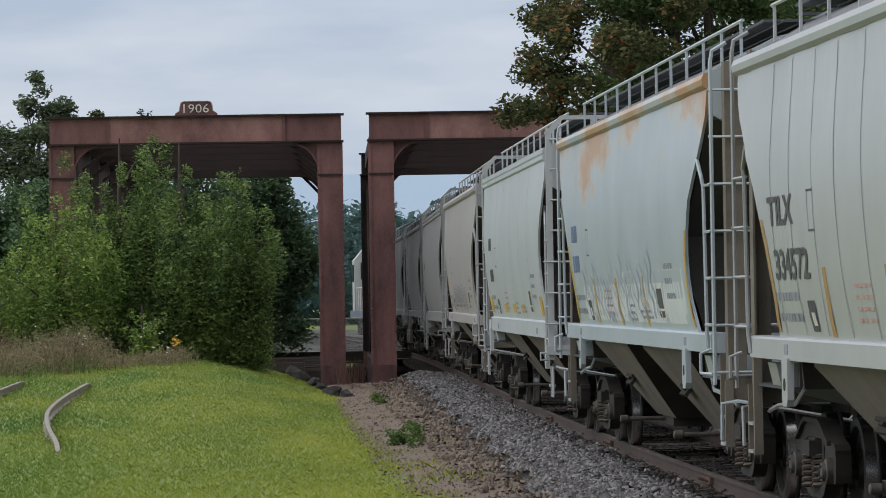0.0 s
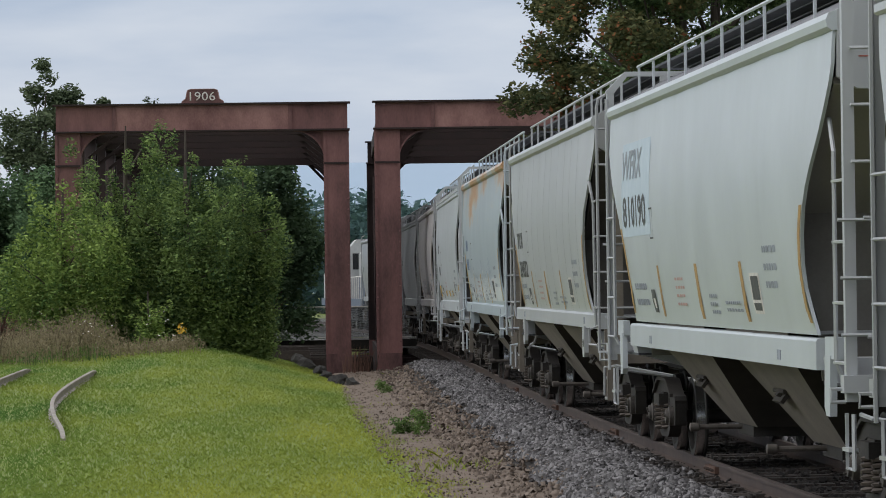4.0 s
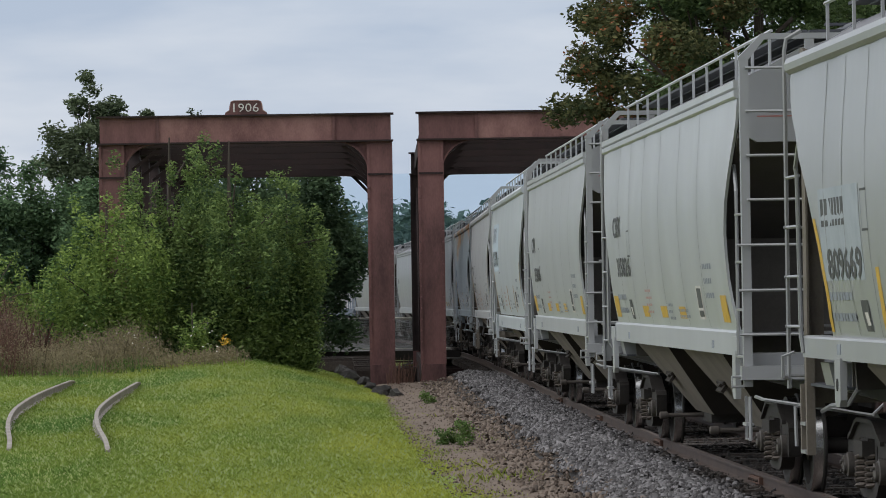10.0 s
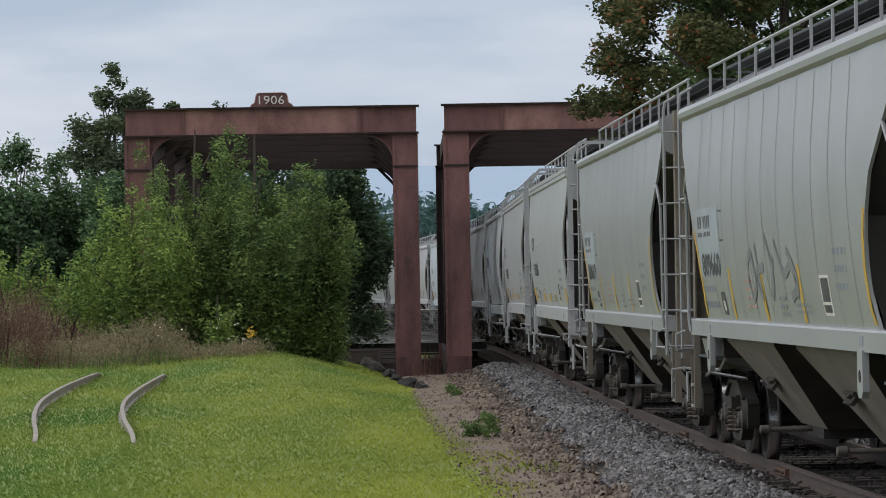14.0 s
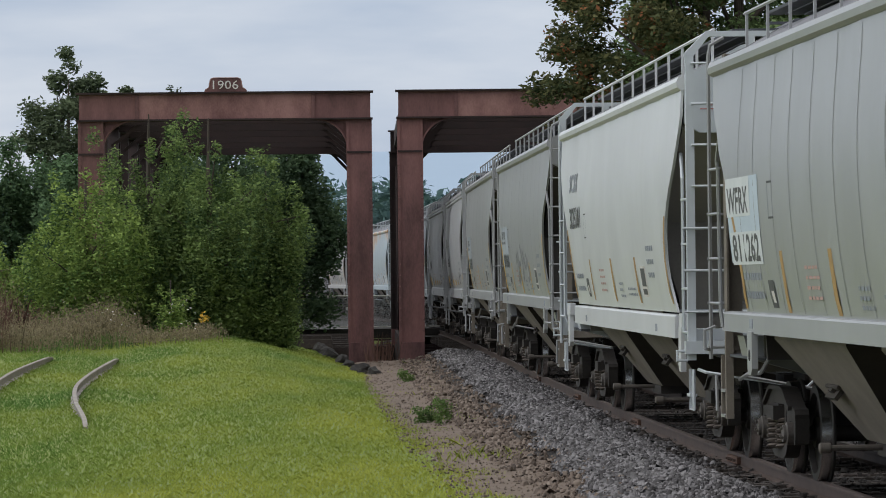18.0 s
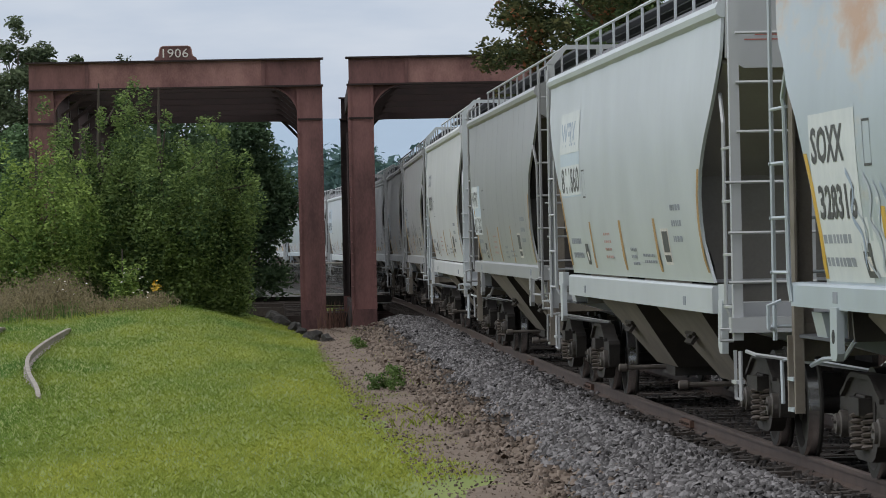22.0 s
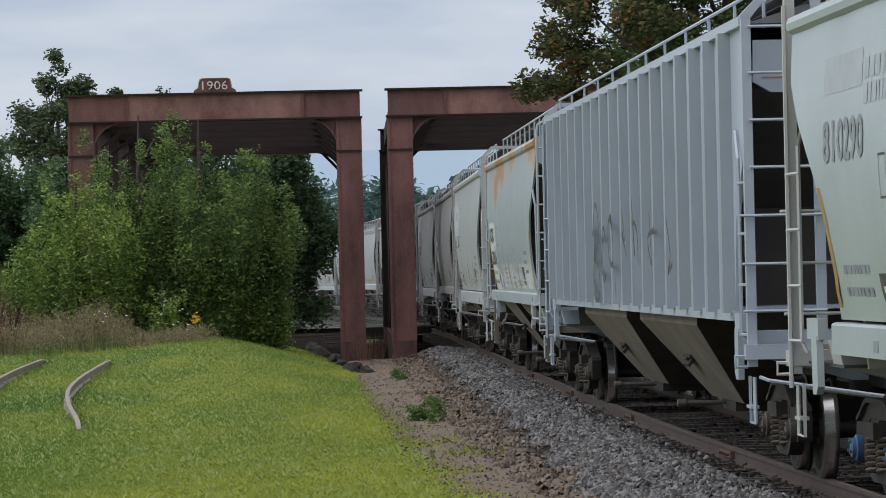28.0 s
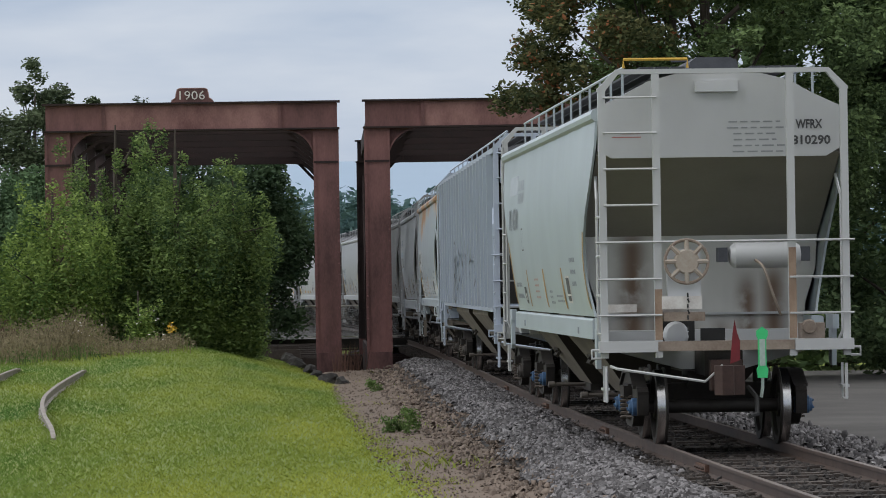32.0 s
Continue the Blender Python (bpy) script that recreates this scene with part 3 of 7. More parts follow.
M["dirt"] = make_mat("dirt", (0.20, 0.148, 0.112), (0.10, 0.074, 0.056), 1.3, 0.95, 0, 0.6, 30, 0.6)
strip("pavement_dirt", -60, 117, 1.0, [-4.5, -3.6, -2.6, 0], [-0.43, -0.385, -0.37, -0.36], M["dirt"], "brown bare dirt strip with scattered gravel along the track", "dirt strip", jag=0.25)
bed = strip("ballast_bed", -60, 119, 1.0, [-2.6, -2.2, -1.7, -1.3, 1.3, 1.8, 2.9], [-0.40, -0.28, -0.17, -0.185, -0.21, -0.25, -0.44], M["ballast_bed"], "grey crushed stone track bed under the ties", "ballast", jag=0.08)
strip("ballast_bed_far", 151, 600, 4.0, [-3.1, -1.7, 1.7, 3.1], [-0.42, -0.19, -0.19, -0.42], M["ballast_bed"], "grey crushed stone track bed beyond the bridge", "ballast")
strip("road_lot", -60, 110, 2.0, [2.6, 3.6, 14, 60], [-0.46, -0.43, -0.44, -0.44], M["asphalt"], "grey gravelly lot beside the railway", "lot", jag=0.2)

thing("road_gravel", "pale gravel drive along the edge of the lot", "road", kind="structure", geo=Geo().prism([(4.5, 101), (60, 97), (60, 108), (4.5, 109.5)], "z", -0.5, -0.425), mat=M["concrete"])
# ---- rails and ties ----
RAIL = [(-0.07, -0.165), (0.07, -0.165), (0.07, -0.15), (0.012, -0.13), (0.012, -0.045), (0.036, -0.036), (0.036, -0.004), (0.03, 0.0), (-0.03, 0.0), (-0.036, -0.004), (-0.036, -0.036), (-0.012, -0.045), (-0.012, -0.13), (-0.07, -0.15)]


def rail_geo(points, prof, top_only=False):
    """Sweep a rail's section along (x, y, z) points."""
    g, n = Geo(), len(prof)
    for i, p in enumerate(points):
        q0, q1 = Vector(points[max(i - 1, 0)]), Vector(points[min(i + 1, len(points) - 1)])
        d = (q1 - q0).normalized()
        side = Vector((d.y, -d.x, 0)).normalized()
        g.v += [tuple(Vector(p) + side * a + Vector((0, 0, b))) for a, b in prof]
    for i in range(len(points) - 1):
        g.f += [(i * n + k, i * n + (k + 1) % n, (i + 1) * n + (k + 1) % n, (i + 1) * n + k) for k in range(n)]
    g.f += [tuple(range(n)), tuple(range((len(points) - 1) * n, len(points) * n))[::-1]]
    return g


for side, word in ((-GAUGE, "near"), (GAUGE, "far")):
    pts = []
    for s in np.arange(-60, 560, 3.0):
        x, y, _ = on_track(float(s), side)
        pts.append((x, y, float(track_z(y))))
    r = thing("rail", "rusty brown steel running rail with a worn bright head", "rail", "rails of the main track", "structure", rail_geo(pts, RAIL), M["rail_steel"])
    head = [(-0.031, 0.0), (0.031, 0.0), (0.031, 0.0015), (-0.031, 0.0015)]
    part("rail_head", rail_geo(pts, head), M["rail_top"], r, "polished running surface")

# ---- the twin truss bridge of 1906 ----
B_TURN, B_LEN, B_W, B_Y = 1.6, 33.0, 8.45, 118.0
Z_TOP, Z_GIRD, Z_FOOT = 7.47, 6.64, 0.16


def arc_plate(g, x0, sgn, z1, r, y0, y1, n=8):
    """The curved gusset between a leg's inner edge x0 and the girder's underside z1."""
    outline = [(x0, z1)] + [(x0 + sgn * r * (1 - math.cos(a)), z1 - r + r * math.sin(a)) for a in [math.pi / 2 * k / n for k in range(n, -1, -1)]]
    if sgn < 0:
        outline = outline[::-1]
    g.prism(outline[::-1], "y", y0, y1)


def portal(bridge, y, front):
    """One portal frame: two plated legs, curved gussets, deep girder."""
    mats = (M["rust_plate"], M["rust_light"]) if front else (M["rust_shaded"], M["rust_shaded"])
    w = 0.68
    for x0, sgn in ((0.0, 1), (B_W - w, -1)):
        g = Geo().prism([(x0 - 0.03, y - 0.03), (x0 + 0.05, y - 0.03), (x0 + 0.05, y), (x0 + w - 0.05, y), (x0 + w - 0.05, y - 0.03), (x0 + w + 0.03, y - 0.03), (x0 + w + 0.03, y + 0.75), (x0 - 0.03, y + 0.75)], "z", Z_FOOT, Z_GIRD)
        leg = part("leg", g, mats[0], bridge)
        g = Geo()
        for zz in np.arange(0.5, 5.6, 0.32):
            for xx in (x0 + 0.01, x0 + w - 0.01):
                g.lathe([(y - 0.05, 0.022), (y - 0.028, 0.028)], "y", 6, Matrix.Translation((xx, 0, float(zz))))
        tagged(part("rivet_row", g, mats[0], leg), kind="stuff")
        part("leg_foot", Geo().box(x0 - 0.02, x0 + w + 0.02, y - 0.05, y + 0.78, -0.42, Z_FOOT), M["rust_plate"], leg, "rusted steel footing plate")
        g = Geo()
        xi = x0 + w if sgn > 0 else x0
        arc_plate(g, xi, sgn, Z_GIRD, 0.92, y + 0.12, y + 0.2)
        gus = part("gusset", g, mats[0], bridge, "curved riveted corner plate")
        pts = [(xi + sgn * 0.92 * (1 - math.cos(a)), Z_GIRD - 0.92 + 0.92 * math.sin(a)) for a in [math.pi / 2 * k / 10 for k in range(11)]]
        g = Geo()
        for xa, za in pts:
            g.v += [(xa, y + 0.02, za), (xa, y + 0.32, za), (xa - sgn * 0.03, y + 0.32, za + 0.03), (xa - sgn * 0.03, y + 0.02, za + 0.03)]
        g.f = [(i * 4 + a, i * 4 + (a + 1) % 4, i * 4 + 4 + (a + 1) % 4, i * 4 + 4 + a) for i in range(len(pts) - 1) for a in range(4)] + [(3, 2, 1, 0), (40, 41, 42, 43)]
        part("arch_flange", g, M["rust_plate"] if front else M["rust_shaded"], gus)
        part("splice_band", Geo().box(x0 - 0.015, x0 + w + 0.015, y - 0.045, y - 0.03, 5.66, 5.72), M["rust_shaded"], leg)
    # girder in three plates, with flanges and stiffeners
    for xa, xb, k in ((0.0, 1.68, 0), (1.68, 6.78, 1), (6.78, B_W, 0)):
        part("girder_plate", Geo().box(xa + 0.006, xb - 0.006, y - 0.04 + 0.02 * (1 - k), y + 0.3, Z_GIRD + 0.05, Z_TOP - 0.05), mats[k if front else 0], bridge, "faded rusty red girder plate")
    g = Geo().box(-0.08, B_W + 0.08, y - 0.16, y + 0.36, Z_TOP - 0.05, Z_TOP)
    part("top_flange", g, M["rust_shaded"], bridge)
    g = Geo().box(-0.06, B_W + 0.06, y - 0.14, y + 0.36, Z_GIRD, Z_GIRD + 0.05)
    part("bottom_flange", g, M["rust_shaded"], bridge)
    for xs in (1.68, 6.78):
        part("stiffener", Geo().box(xs - 0.05, xs + 0.05, y - 0.09, y - 0.03, Z_GIRD + 0.05, Z_TOP - 0.05), M["rust_plate"] if front else M["rust_shaded"], bridge)


def bridge_span(x, label):
    b = thing("truss_bridge", label, "bridge", "twin railway bridges")
    b.matrix_basis = pose(x, B_Y, 0, 0, 0, B_TURN)
    portal(b, 0.0, True)
    portal(b, B_LEN - 0.8, False)
    n = 6
    bay = B_LEN / n
    for xs in (0.14, B_W - 0.54):
        part("top_chord", Geo().box(xs, xs + 0.4, 0.4, B_LEN - 0.4, Z_TOP - 0.6, Z_TOP - 0.06), M["rust_shaded"], b)
        part("bottom_chord", Geo().box(xs - 0.04, xs + 0.44, 0.76, B_LEN - 0.8, -0.9, 0.12), M["rust_shaded"], b)
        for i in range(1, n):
            part("post", Geo().box(xs + 0.05, xs + 0.35, i * bay - 0.2, i * bay + 0.2, 0.12, Z_TOP - 0.6), M["rust_shaded"], b)
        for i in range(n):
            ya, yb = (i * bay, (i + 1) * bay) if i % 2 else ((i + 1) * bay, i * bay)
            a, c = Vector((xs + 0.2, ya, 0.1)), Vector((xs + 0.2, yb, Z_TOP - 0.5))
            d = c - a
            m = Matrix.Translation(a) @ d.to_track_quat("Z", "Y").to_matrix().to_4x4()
            part("diagonal", Geo().box(-0.17, 0.17, -0.12, 0.12, 0.2, d.length - 0.2, m), M["rust_shaded"], b)
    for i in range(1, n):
        part("cross_beam", Geo().box(0.5, B_W - 0.5, i * bay - 0.1, i * bay + 0.1, Z_GIRD + 0.1, Z_TOP - 0.2), M["rust_shaded"], b)
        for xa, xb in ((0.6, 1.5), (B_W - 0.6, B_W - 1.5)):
            part("knee_brace", Geo().tube([(xa, i * bay, 6.1), (xb, i * bay, Z_GIRD + 0.15)], 0.07, 4), M["rust_shaded"], b)
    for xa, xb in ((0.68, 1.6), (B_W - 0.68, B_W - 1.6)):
        part("knee_brace", Geo().tube([(xa, B_LEN - 0.4, 5.95), (xb - (0.25 if xa < 4 else -0.25), B_LEN - 0.4, 6.65)], 0.07, 4), M["rust_shaded"], b)
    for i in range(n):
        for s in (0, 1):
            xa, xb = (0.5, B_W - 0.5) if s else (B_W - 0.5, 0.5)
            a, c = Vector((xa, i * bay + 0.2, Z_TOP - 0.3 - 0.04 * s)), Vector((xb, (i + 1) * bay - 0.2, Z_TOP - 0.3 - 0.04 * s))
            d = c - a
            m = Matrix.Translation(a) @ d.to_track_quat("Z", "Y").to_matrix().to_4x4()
            part("lateral", Geo().box(-0.12, 0.12, -0.05, 0.05, 0.1, d.length - 0.1, m), M["rust_shaded"], b)
        part("floor_beam", Geo().box(0.5, B_W - 0.5, i * bay + 0.5, i * bay + 0.75, -1.0, -0.35), M["rust_shaded"], b)
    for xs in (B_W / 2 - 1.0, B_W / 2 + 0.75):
        part("stringer", Geo().box(xs, xs + 0.25, 0.4, B_LEN, -0.9, -0.36), M["rust_shaded"], b)
    return b


left_bridge = bridge_span(-11.44, "rusty red riveted steel truss bridge portal over an unused track")
right_bridge = bridge_span(-2.19, "rusty red riveted steel truss bridge that the train passes through")


def text_geo(body, size, depth=0.004, bold=0.0, width=None, align="LEFT"):
    """Letters of the built-in font as a mesh in the x-y plane."""
    c = bpy.data.curves.new("letters", "FONT")
    c.body, c.size, c.extrude, c.offset, c.resolution_u = body, size, depth, bold, 2
    c.align_x = align
    c.space_line = 1.0
    o = bpy.data.objects.new("letters", c)
    scene.collection.objects.link(o)
    me = bpy.data.meshes.new_from_object(o.evaluated_get(bpy.context.evaluated_depsgraph_get()))
    bpy.data.objects.remove(o)
    bpy.data.curves.remove(c)
    g = Geo()
    g.v, g.f = [tuple(v.co) for v in me.vertices], [tuple(p.vertices) for p in me.polygons]
    bpy.data.meshes.remove(me)
    if width and g.v:
        lo, hi = min(v[0] for v in g.v), max(v[0] for v in g.v)
        k = width / (hi - lo)
        mid = (lo + hi) / 2 if align == "CENTER" else lo
        g.v = [((x - mid) * k, y, z) for x, y, z in g.v]
    return g


def moved(g, m):
    g.v = [tuple(m @ Vector(v)) for v in g.v]
    return g


# date plate on the girder
SX = 4.26
out = [(-0.62, 0.0), (0.62, 0.0), (0.6, 0.06), (0.5, 0.12), (0.47, 0.3), (0.44, 0.38), (0.36, 0.41), (-0.36, 0.41), (-0.44, 0.38), (-0.47, 0.3), (-0.5, 0.12), (-0.6, 0.06)]
plate = Geo().prism([(SX + a, Z_TOP + b) for a, b in out][::-1], "y", -0.13, -0.07)
dp = part("date_plate", plate, M["rust_plate"], left_bridge, "shaped dark red date plate reading 1906 in white")
part("border", Geo().tube([(SX + a * 0.97, -0.135, Z_TOP + b * 0.97 + 0.005) for a, b in out[2:]], 0.014, 5), M["rust_pale"], dp)
part("date_lettering", moved(text_geo("1906", 0.36, 0.012, 0.0, 0.74, "CENTER"), pose(SX, -0.145, Z_TOP + 0.075, 90, 0, 0)), M["white_paint"], dp, "raised white numerals 1906")

# bridge seats, creek water, deck timbers
for x0, x1, nm in ((-13, -2.6, "abutment"), (-2.6, 9, "abutment")):
    a = thing("abutment", "dark stone bridge abutment above the creek", "abutment", kind="structure",
              geo=Geo().box(x0, x1 - 0.02, 118.1, 121.5, -3.5, -0.43), mat=M["creek_dark"])
thing("abutment", "dark stone abutment on the far creek bank", "abutment", kind="structure", geo=Geo().box(-13, 9, 149.5, 154, -3.5, -0.44), mat=M["creek_dark"])
thing("water", "dark still creek water below the bridges", "creek", kind="structure", geo=Geo().box(-60, 60, 96, 151, -3.3, -2.6), mat=M["water"])
deck = tagged(new("deck_track"), "dark old timber ties on the bridge deck", "bridge deck", kind="structure")
tie_me = Geo().box(-1.3, 1.3, -0.115, 0.115, -0.36, -0.17).mesh("tie", M["tie_wood"])
deck.matrix_basis = Matrix.Identity(4)
for k, s in enumerate(np.arange(118.6, 152, 0.62)):
    x, y, a = on_track(float(s))
    o = part("tie", tie_me, None, deck)
    o.matrix_basis = pose(x, y, 0, 0, 0, a)
old_deck = tagged(new("deck_timbers"), "weathered dark timber stack and deck on the unused bridge", "bridge deck", kind="structure")
tm = Geo().box(-3.6, 3.6, -0.14, 0.14, -0.2, 0.12).mesh("timber", M["tie_wood"])
for k in range(34):
    o = part("timber", tm, None, old_deck)
    q = B_Y + 1.2 + k * 0.92
    o.matrix_basis = pose(-11.44 + B_W / 2 - (q - B_Y) * 0.028 + float(rng.normal(0, 0.05)), q, -0.12 + float(rng.normal(0, 0.02)), 0, float(rng.normal(0, 0.4)), B_TURN + float(rng.normal(0, 0.8)))
# added wall, coloured near black to stand for the shade below the fence
fill_wall = thing("retaining_wall", "black timber wall on the far creek bank, added to fill the dark below the fence", "retaining wall", kind="structure")
for k in range(5):
    part("timber", Geo().box(-14, 0.6, 154.9 - 0.02 * (k % 2), 155.3, -1.75 + k * 0.375, -1.75 + k * 0.375 + 0.36), M["creek_dark"], fill_wall)
wood_curb = thing("timber_curb", "long dark timber guard beams along the unused bridge deck", "timber", kind="structure",
                  geo=Geo().box(-10.5, -4.2, 118.9, 119.2, 0.0, 0.25).box(-10.4, -4.3, 121.0, 121.3, 0.02, 0.33), mat=M["tie_wood"])

# ---- ties of the near track, picked out from the ballast ----
tie_meshes = []
for k in range(4):
    r = random.Random(k)
    g = Geo().box(-1.29 - r.uniform(0, 0.05), 1.29 + r.uniform(0, 0.06), -0.115, 0.115, -0.32, -0.155)
    g.box(-0.93, -0.57, -0.09, 0.09, -0.155, -0.146).box(0.57, 0.93, -0.09, 0.09, -0.155, -0.146)
    tie_meshes.append(g.mesh("tie", M["tie_wood"]))
for k, s in enumerate(np.arange(30.4, 118.3, 0.52)):
    x, y, a = on_track(float(s))
    o = part("tie", tie_meshes[k % 4], None, bed)
    o.matrix_basis = pose(x, y, 0.012 * math.sin(k * 1.7) - 0.005 + float(track_z(y)), 0, 0, a + 1.2 * math.sin(k * 2.3))

# rail joint bar and a rust-red switch of scale on the near rail
for s in (46.9, 58.9, 70.7, 82.6):
    x, y, a = on_track(s, -GAUGE)
    j = thing("joint_bar", "rusty orange bolted joint bar on the near rail", "joint bar", "joint bars",
              geo=Geo().box(-0.06, -0.013, -0.45, 0.45, -0.125, -0.045).box(0.013, 0.06, -0.45, 0.45, -0.125, -0.045), mat=make_mat("joint_rust", (0.14, 0.075, 0.05), (0.07, 0.04, 0.03), 5, 0.85, 0, 0.2))
    j.matrix_basis = pose(x, y, float(track_z(y)), 0, 0, a)
    for q in (-0.33, -0.11, 0.11, 0.33):
        part("bolt", Geo().lathe([(-0.095, 0.016), (-0.06, 0.018)], "x", 6, Matrix.Translation((0, q, -0.085))), M["rail_steel"], j)

# ---- old rails sunk in the lawn ----
OLD = [(-5.82, 60.6, 0.03), (-6.02, 62.4, 0.10), (-6.55, 66.6, 0.15), (-7.0, 71.0, 0.17), (-7.3, 75.0, 0.17), (-7.62, 81.0, 0.16), (-7.95, 89.5, 0.13), (-8.1, 92.0, 0.05)]


def spline(pts, n=5):
    out = []
    for i in range(len(pts) - 1):
        p = [Vector(pts[min(max(i + k, 0), len(pts) - 1)]) for k in (-1, 0, 1, 2)]
        for j in range(n):
            t = j / n
            out.append(0.5 * ((2 * p[1]) + (p[2] - p[0]) * t + (2 * p[0] - 5 * p[1] + 4 * p[2] - p[3]) * t * t + (3 * p[1] - p[0] - 3 * p[2] + p[3]) * t ** 3))
    out.append(Vector(pts[-1]))
    return out


for dx in (0.0, -1.52):
    pts = [(x + dx, y + (0.4 if dx else 0), float(ground_z(x + dx, y)) + h) for x, y, h in OLD]
    thing("old_rail", "short curved weathered grey rail lying in the lawn", "rail", "old rails in the grass", geo=rail_geo([tuple(p) for p in spline(pts)], RAIL), mat=M["old_rail"])

# ---- covered hopper cars: local y runs ahead, z up from the rail heads ----
HALF, POST_Y = 10.05, 8.28
WZ = [1.6, 1.8, 2.0, 2.2, 2.45, 2.67, 2.85, 3.0, 3.27, 3.5, 3.65, 3.8, 4.0, 4.2]
WX = [1.45, 1.49, 1.52, 1.55, 1.575, 1.592, 1.6, 1.605, 1.6, 1.585, 1.575, 1.56, 1.55, 1.54]
# three builders' bodies: half length at the eaves, how far the ends of the side draw in by height, half length and heights of the sill
BODIES = {
    "old": (8.6, [1.75, 1.85, 1.9, 1.87, 1.78, 1.62, 1.45, 1.3, 0.82, 0.5, 0.27, 0.1, 0.03, 0.0], 8.3, 1.46, 1.66),
    "new": (8.85, [1.68, 1.78, 1.84, 1.8, 1.68, 1.48, 1.25, 1.0, 0.52, 0.22, 0.05, 0.0, 0.0, 0.0], 7.4, 1.31, 1.575),
    "mid": (8.3, [0.9, 0.97, 1.0, 1.02, 1.0, 0.95, 0.85, 0.75, 0.5, 0.3, 0.15, 0.05, 0.0, 0.0], 7.44, 1.40, 1.66),
}
BODY_OF = {}


def side_x(y, z, flat=0.0):
    """How far out the side sheet stands."""
    if flat:
        return flat
    bulge = 0.012 * abs(math.sin(math.pi * y / 2.03)) * (1 if 1.8 < z < 4.1 else 0)
    return float(np.interp(z, WZ, WX)) + bulge


def shell_geo(sgn, body, t=0.03):
    """One curved side sheet, its ends drawn in below the eaves; it stands proud of the end sheets."""
    g = Geo()
    ny = 65
    for lay in (0, 1):
        for a, z in zip(BODIES[body][1], WZ):
            le = BODIES[body][0] - a
            for k in range(ny):
                y = -le + 2 * le * k / (ny - 1)
                g.v.append((sgn * (side_x(y, z) - t * lay), y, z))
    nz = len(WZ)
    def vid(lay, i, k):
        return lay * nz * ny + i * ny + k
    for lay in (0, 1):
        for i in range(nz - 1):
            for k in range(ny - 1):
                q = (vid(lay, i, k), vid(lay, i, k + 1), vid(lay, i + 1, k + 1), vid(lay, i + 1, k))
                g.f.append(q if (sgn > 0) == (lay == 0) else q[::-1])
    for i in range(nz - 1):
        for k, fl in ((0, 1), (ny - 1, -1)):
            q = (vid(0, i, k), vid(0, i + 1, k), vid(1, i + 1, k), vid(1, i, k))
            g.f.append(q if fl * sgn > 0 else q[::-1])
    return g


ROOF = [(-1.5, 4.19), (-1.5, 4.24), (-1.2, 4.38), (-0.88, 4.56), (-0.5, 4.66), (0, 4.69), (0.5, 4.66), (0.88, 4.56), (1.2, 4.38), (1.5, 4.24), (1.5, 4.19)]


def end_parts(car, e, mat, k=0.0, w=1.55, body="old"):
    """The end: upright bulkhead above, slope sheet running in below it, lower bulkhead."""
    wt, wm, wb = w - 0.035, w - 0.01, w - 0.12
    zb = 3.72 if body == "old" else 3.6
    top = [(x * (w - 0.03) / 1.5, z) for x, z in ROOF[1:-1]][::-1] if w > 1.5 else [(wt, 4.22), (-wt, 4.22)]
    part("bulkhead", Geo().prism(top + [(-wt - 0.01, zb + 0.1), (-wt + 0.16, zb), (wt - 0.16, zb), (wt + 0.01, zb + 0.1)], "y", *sorted((e * (8.06 + k), e * (8.15 + k)))), mat, car, "upper end sheet")
    g = Geo()
    pr = [(e * (8.06 + k), zb + 0.04), (e * (5.86 + k), 2.62), (e * (5.78 + k), 2.66), (e * (8.0 + k), zb + 0.1)]
    g.prism(pr if e < 0 else pr[::-1], "x", -wm, wm)
    part("slope_sheet", g, M["grime"] if body != "new" else M["recess_shade_olive"], car, "brown end slope sheet in the recess, grime and shade in its colour")
    part("lower_bulkhead", Geo().prism([(-wm, 2.70), (-wm + 0.03, 2.2), (-wb + 0.06, 1.75), (-wb + 0.1, 1.2), (wb - 0.1, 1.2), (wb - 0.06, 1.75), (wm - 0.03, 2.2), (wm, 2.70)], "y", *sorted((e * (5.84 + k), e * (5.9 + k)))), M["grime_low"] if body != "new" else M["dust_shade"], car, "lower end sheet, dust and shade in its colour")
    yc = e * (8.153 + k)
    part("caution_print", Geo().box(*sorted((e * 1.0, e * 1.25)), yc - 0.002, yc + 0.002, 3.90, 3.912).box(*sorted((e * 0.98, e * 1.35)), yc - 0.002, yc + 0.002, 3.855, 3.867), M["caution_red"], car, "small red caution print")




def roof_geo(le):
    g = Geo()
    n = len(ROOF)
    for y in (-le, le):
        g.v += [(x, y, z) for x, z in ROOF]
    g.f = [(k, k + 1, n + k + 1, n + k) for k in range(n - 1)] + [tuple(range(n))[::-1], tuple(range(n, 2 * n)), (0, n, 2 * n - 1, n - 1)]
    return g


def spring_geo(x, y, z0, z1, r, turns=5):
    pts = []
    for k in range(turns * 7 + 1):
        a = 2 * math.pi * k / 7
        pts.append((x + r * math.cos(a), y + r * math.sin(a), z0 + (z1 - z0) * k / (turns * 7)))
    return Geo().tube(pts, 0.019, 4)


WHEEL = [(0.0, 0.075), (0.0, 0.14), (0.03, 0.15), (0.035, 0.36), (-0.005, 0.385), (-0.012, 0.478), (0.012, 0.484), (0.026, 0.46), (0.125, 0.452), (0.13, 0.385), (0.075, 0.36), (0.07, 0.16), (0.13, 0.14), (0.13, 0.075)]


